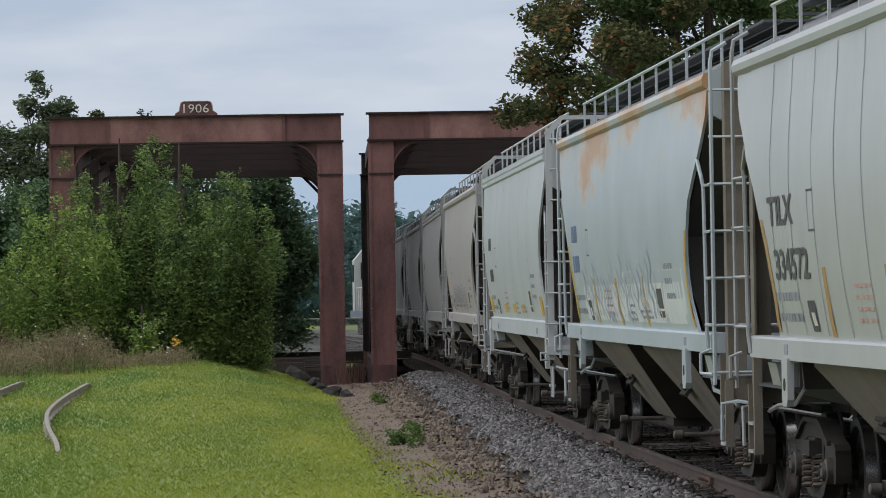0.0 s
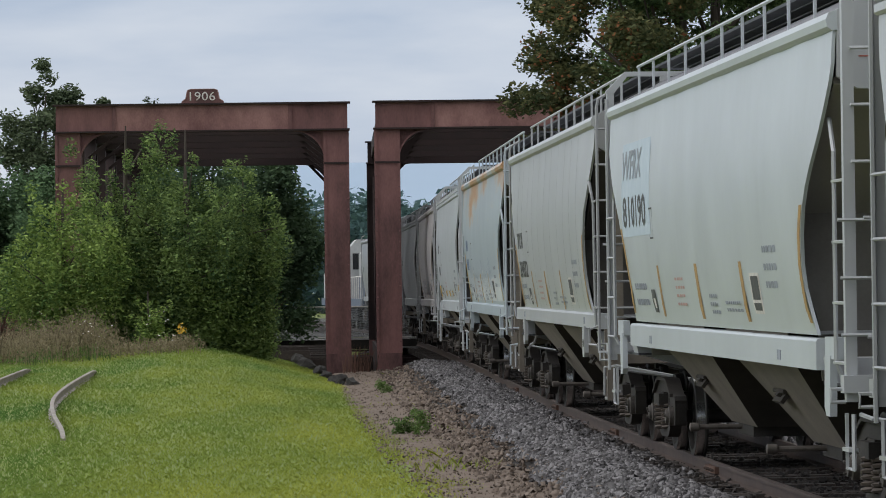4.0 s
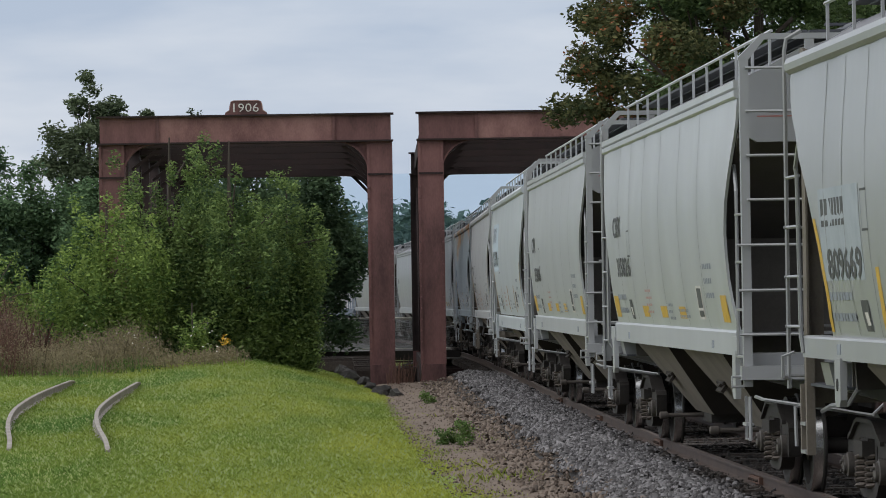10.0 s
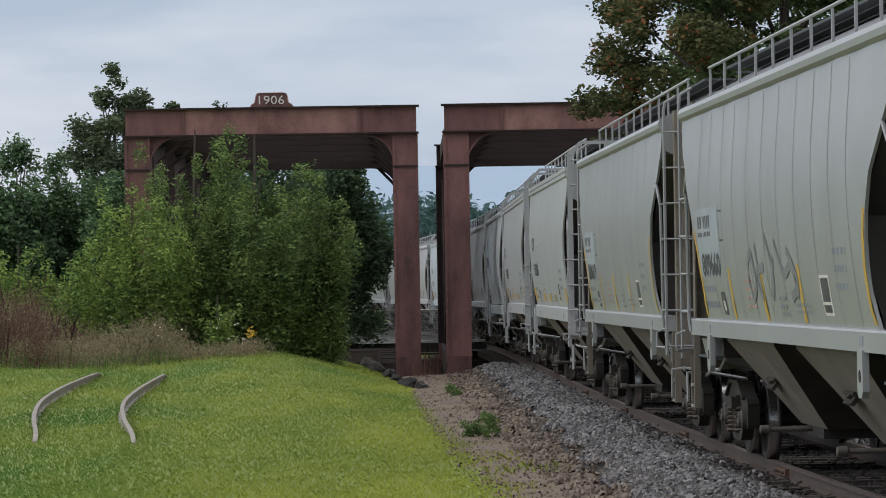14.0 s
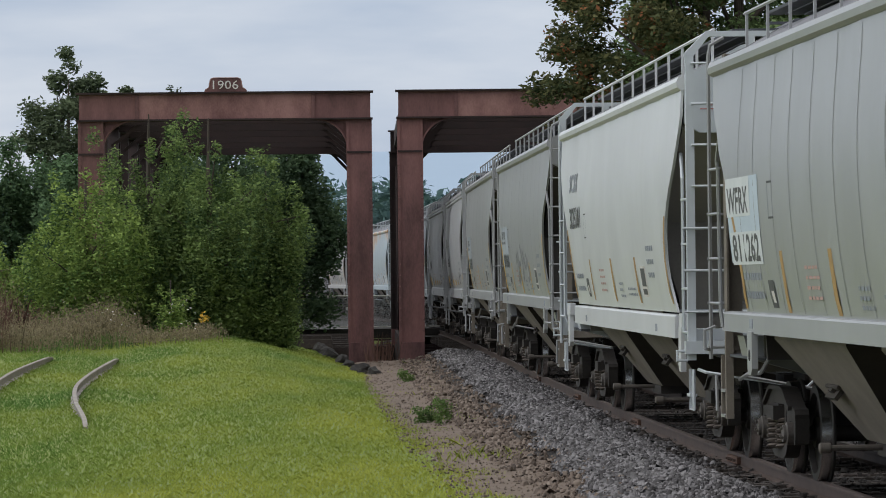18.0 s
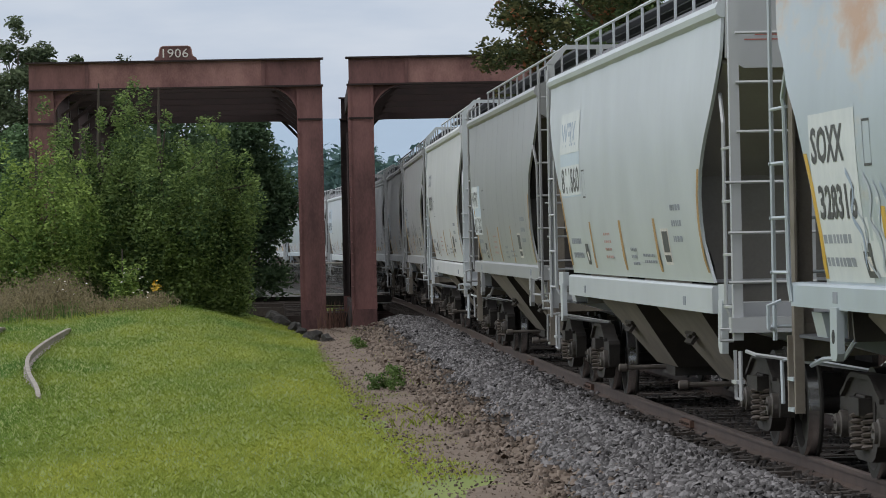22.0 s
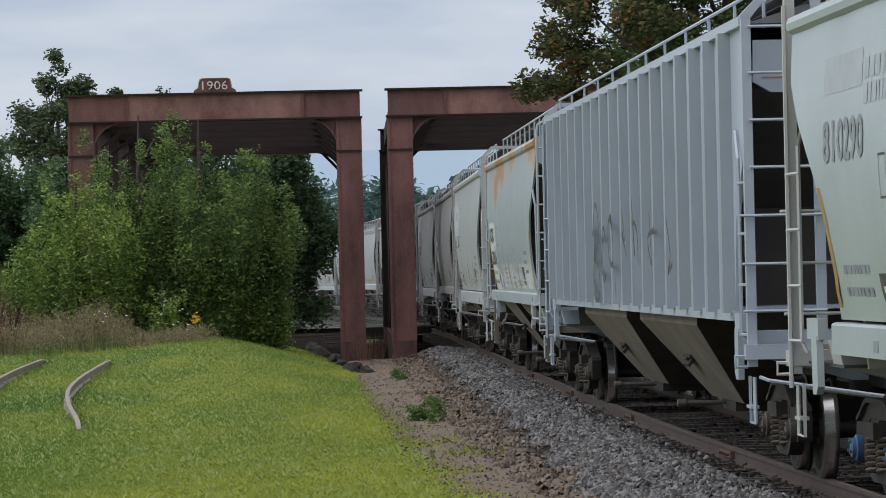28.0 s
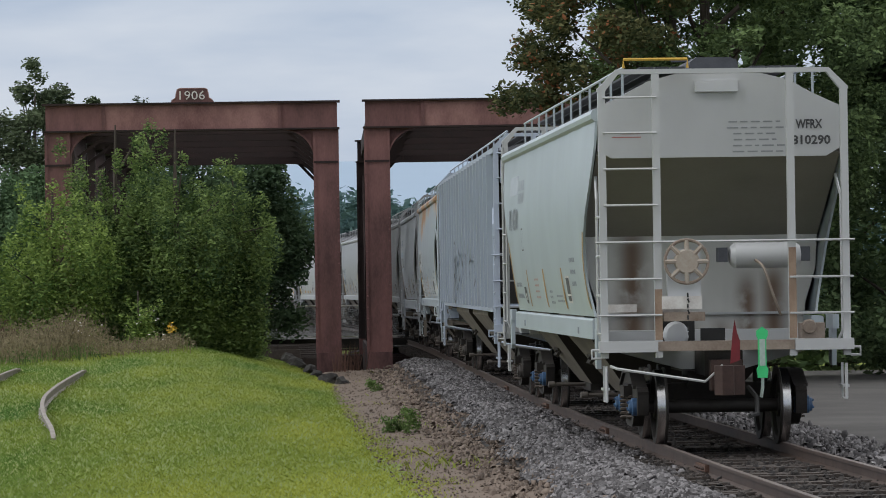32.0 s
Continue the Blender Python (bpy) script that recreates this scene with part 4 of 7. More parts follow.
def wheel_mesh(sx):
    g = Geo()
    prof = [(0.715 + h, r * 1.035) for h, r in WHEEL]
    g.lathe(prof if sx > 0 else [(-h, r) for h, r in prof][::-1], "x", 32)
    me = g.mesh("wheel", M["wheel_steel"])
    me.materials.append(M["tread"])
    for p in me.polygons:
        r = math.hypot(p.center.y, p.center.z)
        if 0.455 < r < 0.479 and abs(p.normal.x) < 0.4:
            p.material_index = 1
    return me


def cap_mesh(sx, mat):
    g = Geo()
    prof = [(0.93, 0.10), (1.0, 0.115), (1.12, 0.115), (1.13, 0.09), (1.16, 0.085), (1.165, 0.03)]
    g.lathe(prof if sx > 0 else [(-h, r) for h, r in prof][::-1], "x", 14)
    for k in range(3):
        a = 2 * math.pi * k / 3
        m = Matrix.Translation((0, 0.055 * math.cos(a), 0.055 * math.sin(a)))
        g.lathe([(1.16, 0.016), (1.185, 0.016)] if sx > 0 else [(-1.185, 0.016), (-1.16, 0.016)], "x", 6, m)
    return g.mesh("bearing_cap", mat)


M["caution_red"] = make_mat("caution_red", (0.42, 0.12, 0.1), (0.36, 0.16, 0.14), 9, 0.7, 0, 0)
# dirt tones of the end recesses, with the recess's shade put into them
M["recess_shade_olive"] = make_mat("recess_shade_olive", (0.30, 0.28, 0.235), (0.21, 0.195, 0.165), 0.9, 0.9, 0, 0.05, 30, 0.7)
M["grime_low"] = make_mat("end_low_grime_shade", (0.12, 0.11, 0.10), (0.06, 0.053, 0.047), 0.8, 0.9, 0, 0.1, 30, 0.6)
M["post_brown"] = make_mat("post_brown", (0.235, 0.205, 0.17), (0.11, 0.092, 0.075), 1.4, 0.8, 0, 0.15, 40, 0.6)
# slope and lower sheets again: grime plus painted-in recess shade
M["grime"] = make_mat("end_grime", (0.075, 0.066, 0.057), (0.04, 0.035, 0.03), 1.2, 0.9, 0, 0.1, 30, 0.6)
M["dust_shade"] = make_mat("end_dust_shade", (0.24, 0.23, 0.21), (0.14, 0.125, 0.11), 0.8, 0.85, 0, 0.1, 30, 0.6)
M["cap_grey"] = make_mat("cap_grey", (0.13, 0.115, 0.105), (0.05, 0.043, 0.038), 9, 0.6, 0.2, 0.1)
M["cap_blue"] = make_mat("cap_blue", (0.07, 0.16, 0.30), (0.03, 0.06, 0.13), 9, 0.5, 0, 0.1)
WH = {"axle": Geo().lathe([(-1.06, 0.07), (-0.9, 0.075), (-0.8, 0.085), (0.8, 0.085), (0.9, 0.075), (1.06, 0.07)], "x", 12).mesh("wheelset", M["wheel_steel"]),
      "wheel_l": wheel_mesh(-1), "wheel_r": wheel_mesh(1), "cap_l": cap_mesh(-1, M["cap_grey"]), "cap_r": cap_mesh(1, M["cap_grey"])}


def truck_parts(car, y):
    """One truck: two cast side frames with springs, bolster, and two turning wheelsets."""
    tr = part("truck", Geo().box(-1.10, 1.10, y - 0.2, y + 0.2, 0.46, 0.74).box(-0.35, 0.35, y - 0.35, y + 0.35, 0.7, 0.9), M["truck_steel"], car, "dark brown cast steel truck")
    for sx in (-1, 1):
        g = Geo()
        xa, xb = sorted((sx * 0.93, sx * 1.07))
        # arched top member, dished bottom member, columns and jaws leave the openings free
        top = [(-1.12, 0.59), (-1.02, 0.585), (-0.9, 0.585), (-0.76, 0.585), (-0.62, 0.64), (-0.5, 0.71), (-0.38, 0.74), (0.38, 0.74), (0.5, 0.71), (0.62, 0.64), (0.76, 0.585), (0.9, 0.585), (1.02, 0.585), (1.12, 0.59), (1.14, 0.66), (1.08, 0.71), (0.92, 0.73), (0.74, 0.79), (0.56, 0.87), (0.4, 0.91), (-0.4, 0.91), (-0.56, 0.87), (-0.74, 0.79), (-0.92, 0.73), (-1.08, 0.71), (-1.14, 0.66)]
        bot = [(-0.70, 0.62), (-0.66, 0.48), (-0.58, 0.34), (-0.46, 0.24), (-0.3, 0.2), (0.3, 0.2), (0.46, 0.24), (0.58, 0.34), (0.66, 0.48), (0.70, 0.62), (0.58, 0.66), (0.53, 0.5), (0.45, 0.38), (0.34, 0.31), (-0.34, 0.31), (-0.45, 0.38), (-0.53, 0.5), (-0.58, 0.66)]
        g.prism([(y + a, b) for a, b in top], "x", xa, xb)
        g.prism([(y + a, b) for a, b in bot], "x", xa, xb)
        for q in (-0.36, 0.36):
            g.box(xa + 0.015, xb - 0.015, y + q - 0.055, y + q + 0.055, 0.27, 0.76)
        for q in (-0.89, 0.89):
            for d in (-1, 1):
                jaw = [(y + q + d * a, z) for a, z in ((0.13, 0.60), (0.125, 0.5), (0.13, 0.4), (0.16, 0.36), (0.22, 0.37), (0.25, 0.44), (0.26, 0.62))]
                g.prism(jaw if d > 0 else jaw[::-1], "x", xa, xb)
        # outer flange along the arch
        rim = [(y + a, z) for a, z in [(-0.92, 0.73), (-0.74, 0.79), (-0.56, 0.87), (-0.4, 0.91), (0.4, 0.91), (0.56, 0.87), (0.74, 0.79), (0.92, 0.73)]]
        for (ya, za), (yb, zb) in zip(rim, rim[1:]):
            g.prism([(ya, za - 0.035), (yb, zb - 0.035), (yb, zb + 0.005), (ya, za + 0.005)], "x", *sorted((sx * 1.07, sx * 1.11)))
        part("side_frame", g, M["truck_steel"], tr)
        for q in (-0.19, 0.0, 0.19):
            part("spring", spring_geo(sx * (1.04 if q else 1.10), y + q, 0.29, 0.60, 0.082, 6), M["spring"], tr)
        part("bolster_end", Geo().box(*sorted((sx * 0.95, sx * 1.16)), y - 0.25, y + 0.25, 0.58, 0.72), M["truck_steel"], tr)
        part("side_bearing", Geo().box(sx * 0.62 - 0.08, sx * 0.62 + 0.08, y - 0.12, y + 0.12, 0.74, 0.98), M["truck_steel"], tr)
    part("brake_beam", Geo().tube([(-0.85, y - 0.42, 0.42), (0.85, y - 0.42, 0.42)], 0.045, 6), M["rust_shaded"], tr)
    part("brake_beam", Geo().tube([(-0.85, y + 0.42, 0.42), (0.85, y + 0.42, 0.42)], 0.045, 6), M["rust_shaded"], tr)
    for q in (-0.89, 0.89):
        ws = part("wheelset", WH["axle"], None, car, "turning steel wheelset")
        ws.matrix_basis = pose(0, y + q, 0.468)
        for sx in (-1, 1):
            part("wheel", WH["wheel_l" if sx < 0 else "wheel_r"], None, ws, "dark wheel with a bright worn tread")
            part("bearing_cap", WH["cap_l" if sx < 0 else "cap_r"], None, ws)


# dirty bay colours that also hold the shade of these down-facing sheets
M["bay_grime_shade"] = make_mat("bay_grime_shade", (0.22, 0.19, 0.16), (0.10, 0.083, 0.068), 1.1, 0.8, 0, 0.1, 30, 0.6)
M["under_grime_shade"] = make_mat("under_grime_shade", (0.045, 0.036, 0.029), (0.018, 0.015, 0.013), 2, 0.9, 0, 0.15)
M["shaft"] = make_mat("shaft_steel", (0.15, 0.13, 0.115), (0.06, 0.05, 0.044), 5, 0.7, 0.2, 0.1)
M["spring"] = make_mat("spring_steel", (0.13, 0.105, 0.09), (0.06, 0.048, 0.04), 6, 0.7, 0.2, 0.1)


def end_frame(car, e, mat, py=POST_Y):
    """Corner posts, ladders, crossbar, platform and end gear at one end; e is -1 or 1."""
    y, k = e * py, py - POST_Y
    ya, yb = sorted((y - e * 0.05, y + e * 0.05))
    for x in (-1.515, 1.515):
        part("corner_post", Geo().box(x - 0.045, x + 0.045, ya, yb, 1.1, 4.43), mat, car)
    for x in (-0.84, 0.84):
        part("end_post", Geo().box(x - 0.046, x + 0.046, ya, yb, 1.1, 4.63), mat, car)
    g = Geo().prism([(-1.57, 4.42), (-1.47, 4.42), (-1.3, 4.632), (1.3, 4.632), (1.47, 4.42), (1.57, 4.42), (1.57, 4.45), (1.33, 4.69), (-1.33, 4.69), (-1.57, 4.45)][::-1], "y", ya, yb)
    part("top_crossbar", g, mat, car)
    yo = y + e * 0.085
    near = -1 if e < 0 else 1
    for x in (-1, 1):
        for z in (1.63, 2.08):
            part("handrail", Geo().tube([(x * 1.6, yo, z), (x * 0.8, yo, z)], 0.015, 5), mat, car)
    part("handrail", Geo().tube([(-1.62, yo, 2.54), (1.62, yo, 2.54)], 0.015, 5), mat, car)
    for z in (3.0, 3.45, 3.9, 4.34):
        part("rung", Geo().tube([(near * 1.5, y, z), (near * 1.5, yo, z), (near * 0.84, yo, z), (near * 0.84, y, z)], 0.015, 5), mat, car)
    y0, y1 = sorted((y - e * 0.06, y + e * 0.12))
    for x in (-1, 1):
        part("end_sill", Geo().box(*sorted((x * 0.86, x * 1.59)), y0, y1, 1.17, 1.31), mat, car)
    part("sill_center", Geo().box(-0.855, 0.855, *sorted((y - e * 0.1, y + e * 0.06)), 1.18, 1.30), M["sill_rust"], car, "rust-browned middle of the end sill")
    p0, p1 = sorted((e * (6.24 + k), y - e * 0.11))
    for x in (-1, 1):
        part("end_platform", Geo().box(*sorted((x * 0.4, x * 1.42)), p0, p1, 1.19, 1.215), M["grating"], car)
    for x in (-1, 1):
        ys = e * (7.72 + k)
        part("ladder_stile", Geo().tube([(x * 1.525, ys - e * 0.32, 3.38), (x * 1.545, ys, 3.1), (x * 1.545, ys, 1.4), (x * 1.5, ys - e * 0.02, 1.3)], 0.02, 5), mat, car)
        if e > 0:
            part("ladder_stile", Geo().tube([(x * 1.57, y - e * 0.06, 4.35), (x * 1.57, y - e * 0.06, 0.98)], 0.021, 5), mat, car)
        for z in (1.40, 1.88, 2.37, 2.86):
            part("side_rung", Geo().tube([(x * 1.55, ys - e * 0.05, z), (x * (1.575 if e > 0 else 1.53), y - e * 0.02, z)], 0.015, 5), mat, car)
        part("stirrup_step", Geo().tube([(x * 1.5, y - e * 0.33, 1.0), (x * 1.5, y - e * 0.33, 0.56), (x * 1.5, y + e * 0.02, 0.56), (x * 1.5, y + e * 0.02, 1.0)], 0.02, 4), mat, car)
        part("step_tread", Geo().box(*sorted((x * 1.46, x * 1.54)), *sorted((y - e * 0.33, y)), 0.70, 0.73), mat, car)
        part("corner_grab", Geo().tube([(x * 1.56, y, 1.2), (x * 1.68, y + e * 0.02, 1.2), (x * 1.68, y + e * 0.02, 1.1), (x * 1.56, y, 1.1)], 0.018, 5), mat, car)
        pts = [(7.02 + k, 1.45), (6.98 + k, 1.02), (7.08 + k, 0.95), (7.26 + k, 0.95), (7.32 + k, 1.45)]
        pts = [(e * a, b) for a, b in pts]
        part("jacking_pad", Geo().prism(pts if e > 0 else pts[::-1], "x", *sorted((x * 1.47, x * 1.53))), mat, car)
        part("sill_extension", Geo().box(*sorted((x * 1.44, x * 1.52)), *sorted((e * (6.98 + k), e * (7.6 + k))), 1.42, 1.60), mat, car)
    g = Geo().box(-0.12, 0.12, *sorted((e * (8.3 + k), e * (8.75 + k))), 0.72, 0.92)
    hd = [(-0.2, e * (8.7 + k)), (0.14, e * (8.7 + k)), (0.16, e * (8.86 + k)), (0.02, e * (8.92 + k)), (0.0, e * (9.02 + k)), (-0.14, e * (9.04 + k)), (-0.22, e * (8.9 + k))]
    g.prism(hd[::e], "z", 0.64, 1.0)
    part("coupler", g, M["coupler_rust"], car, "rusty brown knuckle coupler")
    part("cut_lever", Geo().tube([(-1.45, y + e * 0.05, 1.0), (-1.38, y + e * 0.16, 0.97), (-0.3, y + e * 0.3, 0.80), (-0.1, y + e * 0.45, 1.0)], 0.018, 5), mat, car)
    part("air_hose", Geo().tube([(0.25, e * (8.45 + k), 0.72), (0.32, e * (8.7 + k), 0.6), (0.3, e * (8.9 + k), 0.4), (0.2, e * (9.0 + k), 0.38)], 0.03, 6), M["black"], car)
    part("striker", Geo().box(-0.2, 0.2, *sorted((e * (8.1 + k), e * (8.36 + k))), 0.68, 1.06), M["coupler_rust"], car)


def pipe_end(car, e, mat, le):
    """The older end: thin pipe ladders at the corners, a broad plate post behind them, sill steps and coupler gear; e is -1 or 1."""
    y = e * (le + 0.33)
    zs = (1.28, 1.74, 2.2, 2.66, 3.12, 3.58, 4.04)
    for x in (-1, 1):
        part("ladder_stile", Geo().tube([(x * 1.4, y, 4.5), (x * 1.54, y, 4.42), (x * 1.56, y, 4.3), (x * 1.56, y, 1.16)], 0.021, 6), mat, car)
        yi = e * (le - 0.38)
        part("ladder_stile", Geo().tube([(x * 1.585, yi - e * 0.3, 3.4), (x * 1.575, yi - e * 0.02, 3.2), (x * 1.56, yi, 3.1), (x * 1.545, yi, 1.66), (x * 1.53, yi - e * 0.03, 1.5)], 0.021, 6), mat, car)
        for z in zs[1:5]:
            part("side_rung", Geo().tube([(x * 1.55, yi - e * 0.05, z), (x * 1.562, y + e * 0.03, z)], 0.016, 5), mat, car)
        for z in zs if x == e else zs[:4]:
            part("rung", Geo().tube([(x * 1.59, y, z), (x * 0.86, y + e * 0.03, z)], 0.015, 5), mat, car)
        part("corner_post", Geo().box(*sorted((x * 1.24, x * 1.42)), *sorted((y - e * 0.09, y - e * 0.03)), 0.98, 4.32).box(*sorted((x * 1.40, x * 1.42)), *sorted((y - e * 0.25, y - e * 0.09)), 0.98, 4.32), M["post_brown"], car, "broad dusty plate post")
        # bolted foot plate and hanging step
        part("step_hanger", Geo().box(*sorted((x * 1.38, x * 1.46)), *sorted((y - e * 0.42, y - e * 0.36)), 0.55, 1.46).box(*sorted((x * 1.38, x * 1.46)), *sorted((y - e * 0.06, y)), 0.55, 1.2), M["post_brown"], car)
        for z in (0.56, 0.82):
            part("step_tread", Geo().box(*sorted((x * 1.37, x * 1.47)), *sorted((y - e * 0.36, y - e * 0.06)), z, z + 0.03), mat, car)
        part("corner_grab", Geo().tube([(x * 1.55, y - e * 0.3, 1.5), (x * 1.66, y - e * 0.3, 1.46), (x * 1.66, y - e * 0.3, 1.27), (x * 1.58, y, 1.26)], 0.018, 5), mat, car)
        yp = e * (le - 2.5)
        pts = [(yp - 0.16, 1.48), (yp - 0.16, 1.12), (yp - 0.1, 1.06), (yp + 0.1, 1.06), (yp + 0.16, 1.12), (yp + 0.16, 1.48)]
        part("jacking_pad", Geo().prism(pts, "x", *sorted((x * 1.48, x * 1.54))), mat, car)
        part("pad_eye", Geo().lathe([(1.536, 0.06), (1.546, 0.055)] if x > 0 else [(-1.546, 0.055), (-1.536, 0.06)], "x", 10, Matrix.Translation((0, yp, 1.25))), M["black"], car)
        part("end_beam", Geo().box(*sorted((x * 0.4, x * 1.42)), *sorted((y - e * 0.14, y - e * 0.09)), 1.02, 1.3), M["post_brown"], car)
        part("end_platform", Geo().box(*sorted((x * 0.4, x * 1.42)), *sorted((e * (le - 1.9), y - e * 0.15)), 1.19, 1.215), M["grating"], car)
        part("brake_line", Geo().tube([(x * 1.3, e * (le - 2.1), 1.2), (x * 1.32, e * (le - 1.7), 1.06), (x * 1.3, e * (le - 0.6), 1.02), (x * 1.3, y - e * 0.3, 0.95)], 0.022, 5), mat, car)
    a = le + 0.16
    g = Geo().box(-0.12, 0.12, *sorted((e * (a - 0.5), e * (a + 0.8))), 0.72, 0.92)
    hd = [(-0.2, e * (a + 0.6)), (0.14, e * (a + 0.6)), (0.16, e * (a + 0.78)), (0.02, e * (a + 0.88)), (0.0, e * (a + 1.1)), (-0.14, e * (a + 1.12)), (-0.22, e * (a + 0.9))]
    g.prism(hd[::e], "z", 0.64, 1.0)
    part("coupler", g, M["coupler_rust"], car, "rusty brown knuckle coupler")
    part("cut_lever", Geo().tube([(-1.5, y, 0.62), (-1.5, y + e * 0.05, 0.98), (-1.36, y + e * 0.16, 1.0), (-0.3, y + e * 0.3, 0.80), (-0.1, y + e * 0.45, 1.0)], 0.018, 5), mat, car)
    part("air_hose", Geo().tube([(0.25, e * (a + 0.2), 0.72), (0.32, e * (a + 0.5), 0.6), (0.3, e * (a + 0.8), 0.4), (0.2, e * (a + 1.0), 0.38)], 0.03, 6), M["black"], car)
    part("striker", Geo().box(-0.2, 0.2, *sorted((e * (a - 0.1), e * (a + 0.25))), 0.68, 1.06), M["coupler_rust"], car)
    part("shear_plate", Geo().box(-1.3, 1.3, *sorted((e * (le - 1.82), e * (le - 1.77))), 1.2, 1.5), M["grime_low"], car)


M["rust_wash"] = make_mat("rust_wash", (0.48, 0.44, 0.39), (0.26, 0.19, 0.14), 2.2, 0.8, 0, 0.1, 40, 0.6)
M["post_rust"] = make_mat("post_rust", (0.40, 0.30, 0.22), (0.18, 0.11, 0.075), 3.5, 0.8, 0, 0.1, 40, 0.7)
M["sill_rust"] = make_mat("sill_rust", (0.36, 0.30, 0.25), (0.17, 0.12, 0.09), 3, 0.8, 0, 0.2, 40, 0.5)
M["coupler_rust"] = make_mat("coupler_rust", (0.07, 0.04, 0.033), (0.03, 0.018, 0.016), 4, 0.85, 0.1, 0.2, 40, 0.5)


def roof_gear(car, mat, le=8.2, eave=1.2):
    part("hatch_cover", Geo().prism([(-0.34, 4.62), (0.34, 4.62), (0.3, 4.82), (0.22, 4.88), (-0.22, 4.88), (-0.3, 4.82)][::-1], "y", -le + 0.5, le - 0.5), M["grating"], car, "long trough hatch cover")
    for x in (-1, 1):
        for q in (0.42, 0.62, 0.82):
            part("running_board", Geo().box(*sorted((x * q, x * (q + 0.17))), -le, le, 4.71, 4.74), M["grating"], car, "dark steel roof walkway grating")
        for y in np.linspace(-le + 0.1, le - 0.1, 12):
            part("railing_post", Geo().box(x * eave - 0.014, x * eave + 0.014, float(y) - 0.018, float(y) + 0.018, 4.34, 4.73), mat, car)
        part("railing", Geo().tube([(x * eave, -le - 0.05, 4.73), (x * eave, le + 0.05, 4.73)], 0.019, 5), mat, car)
    for y in np.linspace(-le + 1.6, le - 1.6, 6):
        part("hatch_strap", Geo().box(-0.42, 0.42, float(y) - 0.04, float(y) + 0.04, 4.88, 4.91), M["grating"], car)


def under_gear(car, mat, body="", bays=(-3.05, 3.05), tl=2.15, k=0.0):
    part("center_sill", Geo().box(-0.24, 0.24, -8.3 - k, 8.3 + k, 0.86, 1.2), M["truck_steel"], car)
    for e in (-1, 1):
        part("bolster", Geo().prism([(-1.45, 1.42), (-1.4, 1.2), (-0.4, 0.92), (0.4, 0.92), (1.4, 1.2), (1.45, 1.42)], "y", *sorted((e * (6.7 + k), e * (7.2 + k)))), mat, car)
    for yc in bays:
        g = Geo()
        tw, bw, bl = 1.42, 0.72, tl * 0.5
        vs = [(-tw, yc - tl, 1.66), (tw, yc - tl, 1.66), (tw, yc + tl, 1.66), (-tw, yc + tl, 1.66), (-tw, yc - tl, 1.42), (tw, yc - tl, 1.42), (tw, yc + tl, 1.42), (-tw, yc + tl, 1.42),
              (-bw, yc - bl, 0.5), (bw, yc - bl, 0.5), (bw, yc + bl, 0.5), (-bw, yc + bl, 0.5)]
        g.add(vs, [(3, 2, 1, 0), (1, 2, 6, 5), (5, 6, 10, 9), (3, 0, 4, 7), (7, 4, 8, 11), (8, 9, 10, 11)])
        hop = part("hopper_bay", g, M["bay_grime_shade"], car, "slanted steel discharge hopper, brown dust and shade in its colour")
        part("end_slope", Geo().add([vs[i] for i in (0, 1, 5, 4, 9, 8)], [(0, 1, 2, 3), (3, 2, 4, 5)]), M["under_grime_shade"], hop, "end slope of the hopper, grime and shade in its dark colour")
        part("end_slope", Geo().add([vs[i] for i in (2, 3, 7, 6, 11, 10)], [(0, 1, 2, 3), (3, 2, 4, 5)]), M["under_grime_shade"], hop, "end slope of the hopper, grime and shade in its dark colour")
        part("outlet_gate", Geo().box(-0.7, 0.7, yc - 0.6, yc + 0.6, 0.38, 0.5), M["truck_steel"], hop)
        part("gate_shaft", Geo().tube([(-1.2, yc + 0.35, 0.46), (1.2, yc + 0.35, 0.46)], 0.028, 8).lathe([(-1.28, 0.035), (-1.27, 0.048), (-1.18, 0.048), (-1.17, 0.035)], "x", 12, Matrix.Translation((0, yc + 0.35, 0.46))), M["shaft"], hop)
        m = Matrix.Translation((-1.09, yc + 0.45, 0.98)) @ Euler((0, radians(-53), 0)).to_matrix().to_4x4()
        part("bay_latch", Geo().box(-0.10, 0.10, -0.28, 0.28, -0.02, 0.02, m).box(-0.05, 0.05, -0.1, 0.1, 0.02, 0.06, m).lathe([(-0.34, 0.022), (0.34, 0.022)], "y", 8, m @ Matrix.Translation((0, 0, 0.05))), M["under_grime_shade"], hop)
    if body:
        _, _, sl, z0, z1 = BODIES[body]
        for x in (-1, 1):
            o = 1.52 if body == "old" else 1.5
            prof = [(x * 1.34, z0), (x * o, z0), (x * o, z1 - 0.025), (x * (o - 0.012), z1 - 0.006), (x * (o - 0.04), z1), (x * 1.34, z1)]
            part("side_sill", Geo().prism(prof if x < 0 else prof[::-1], "y", -sl, sl), mat, car)
            for e in (-1, 1):
                part("sill_plate", Geo().box(*sorted((x * o, x * (o + 0.006))), *sorted((e * (sl - 2.3), e * (sl - 2.1))), z0 + 0.05, z0 + 0.14), M["mark_grey"], car)


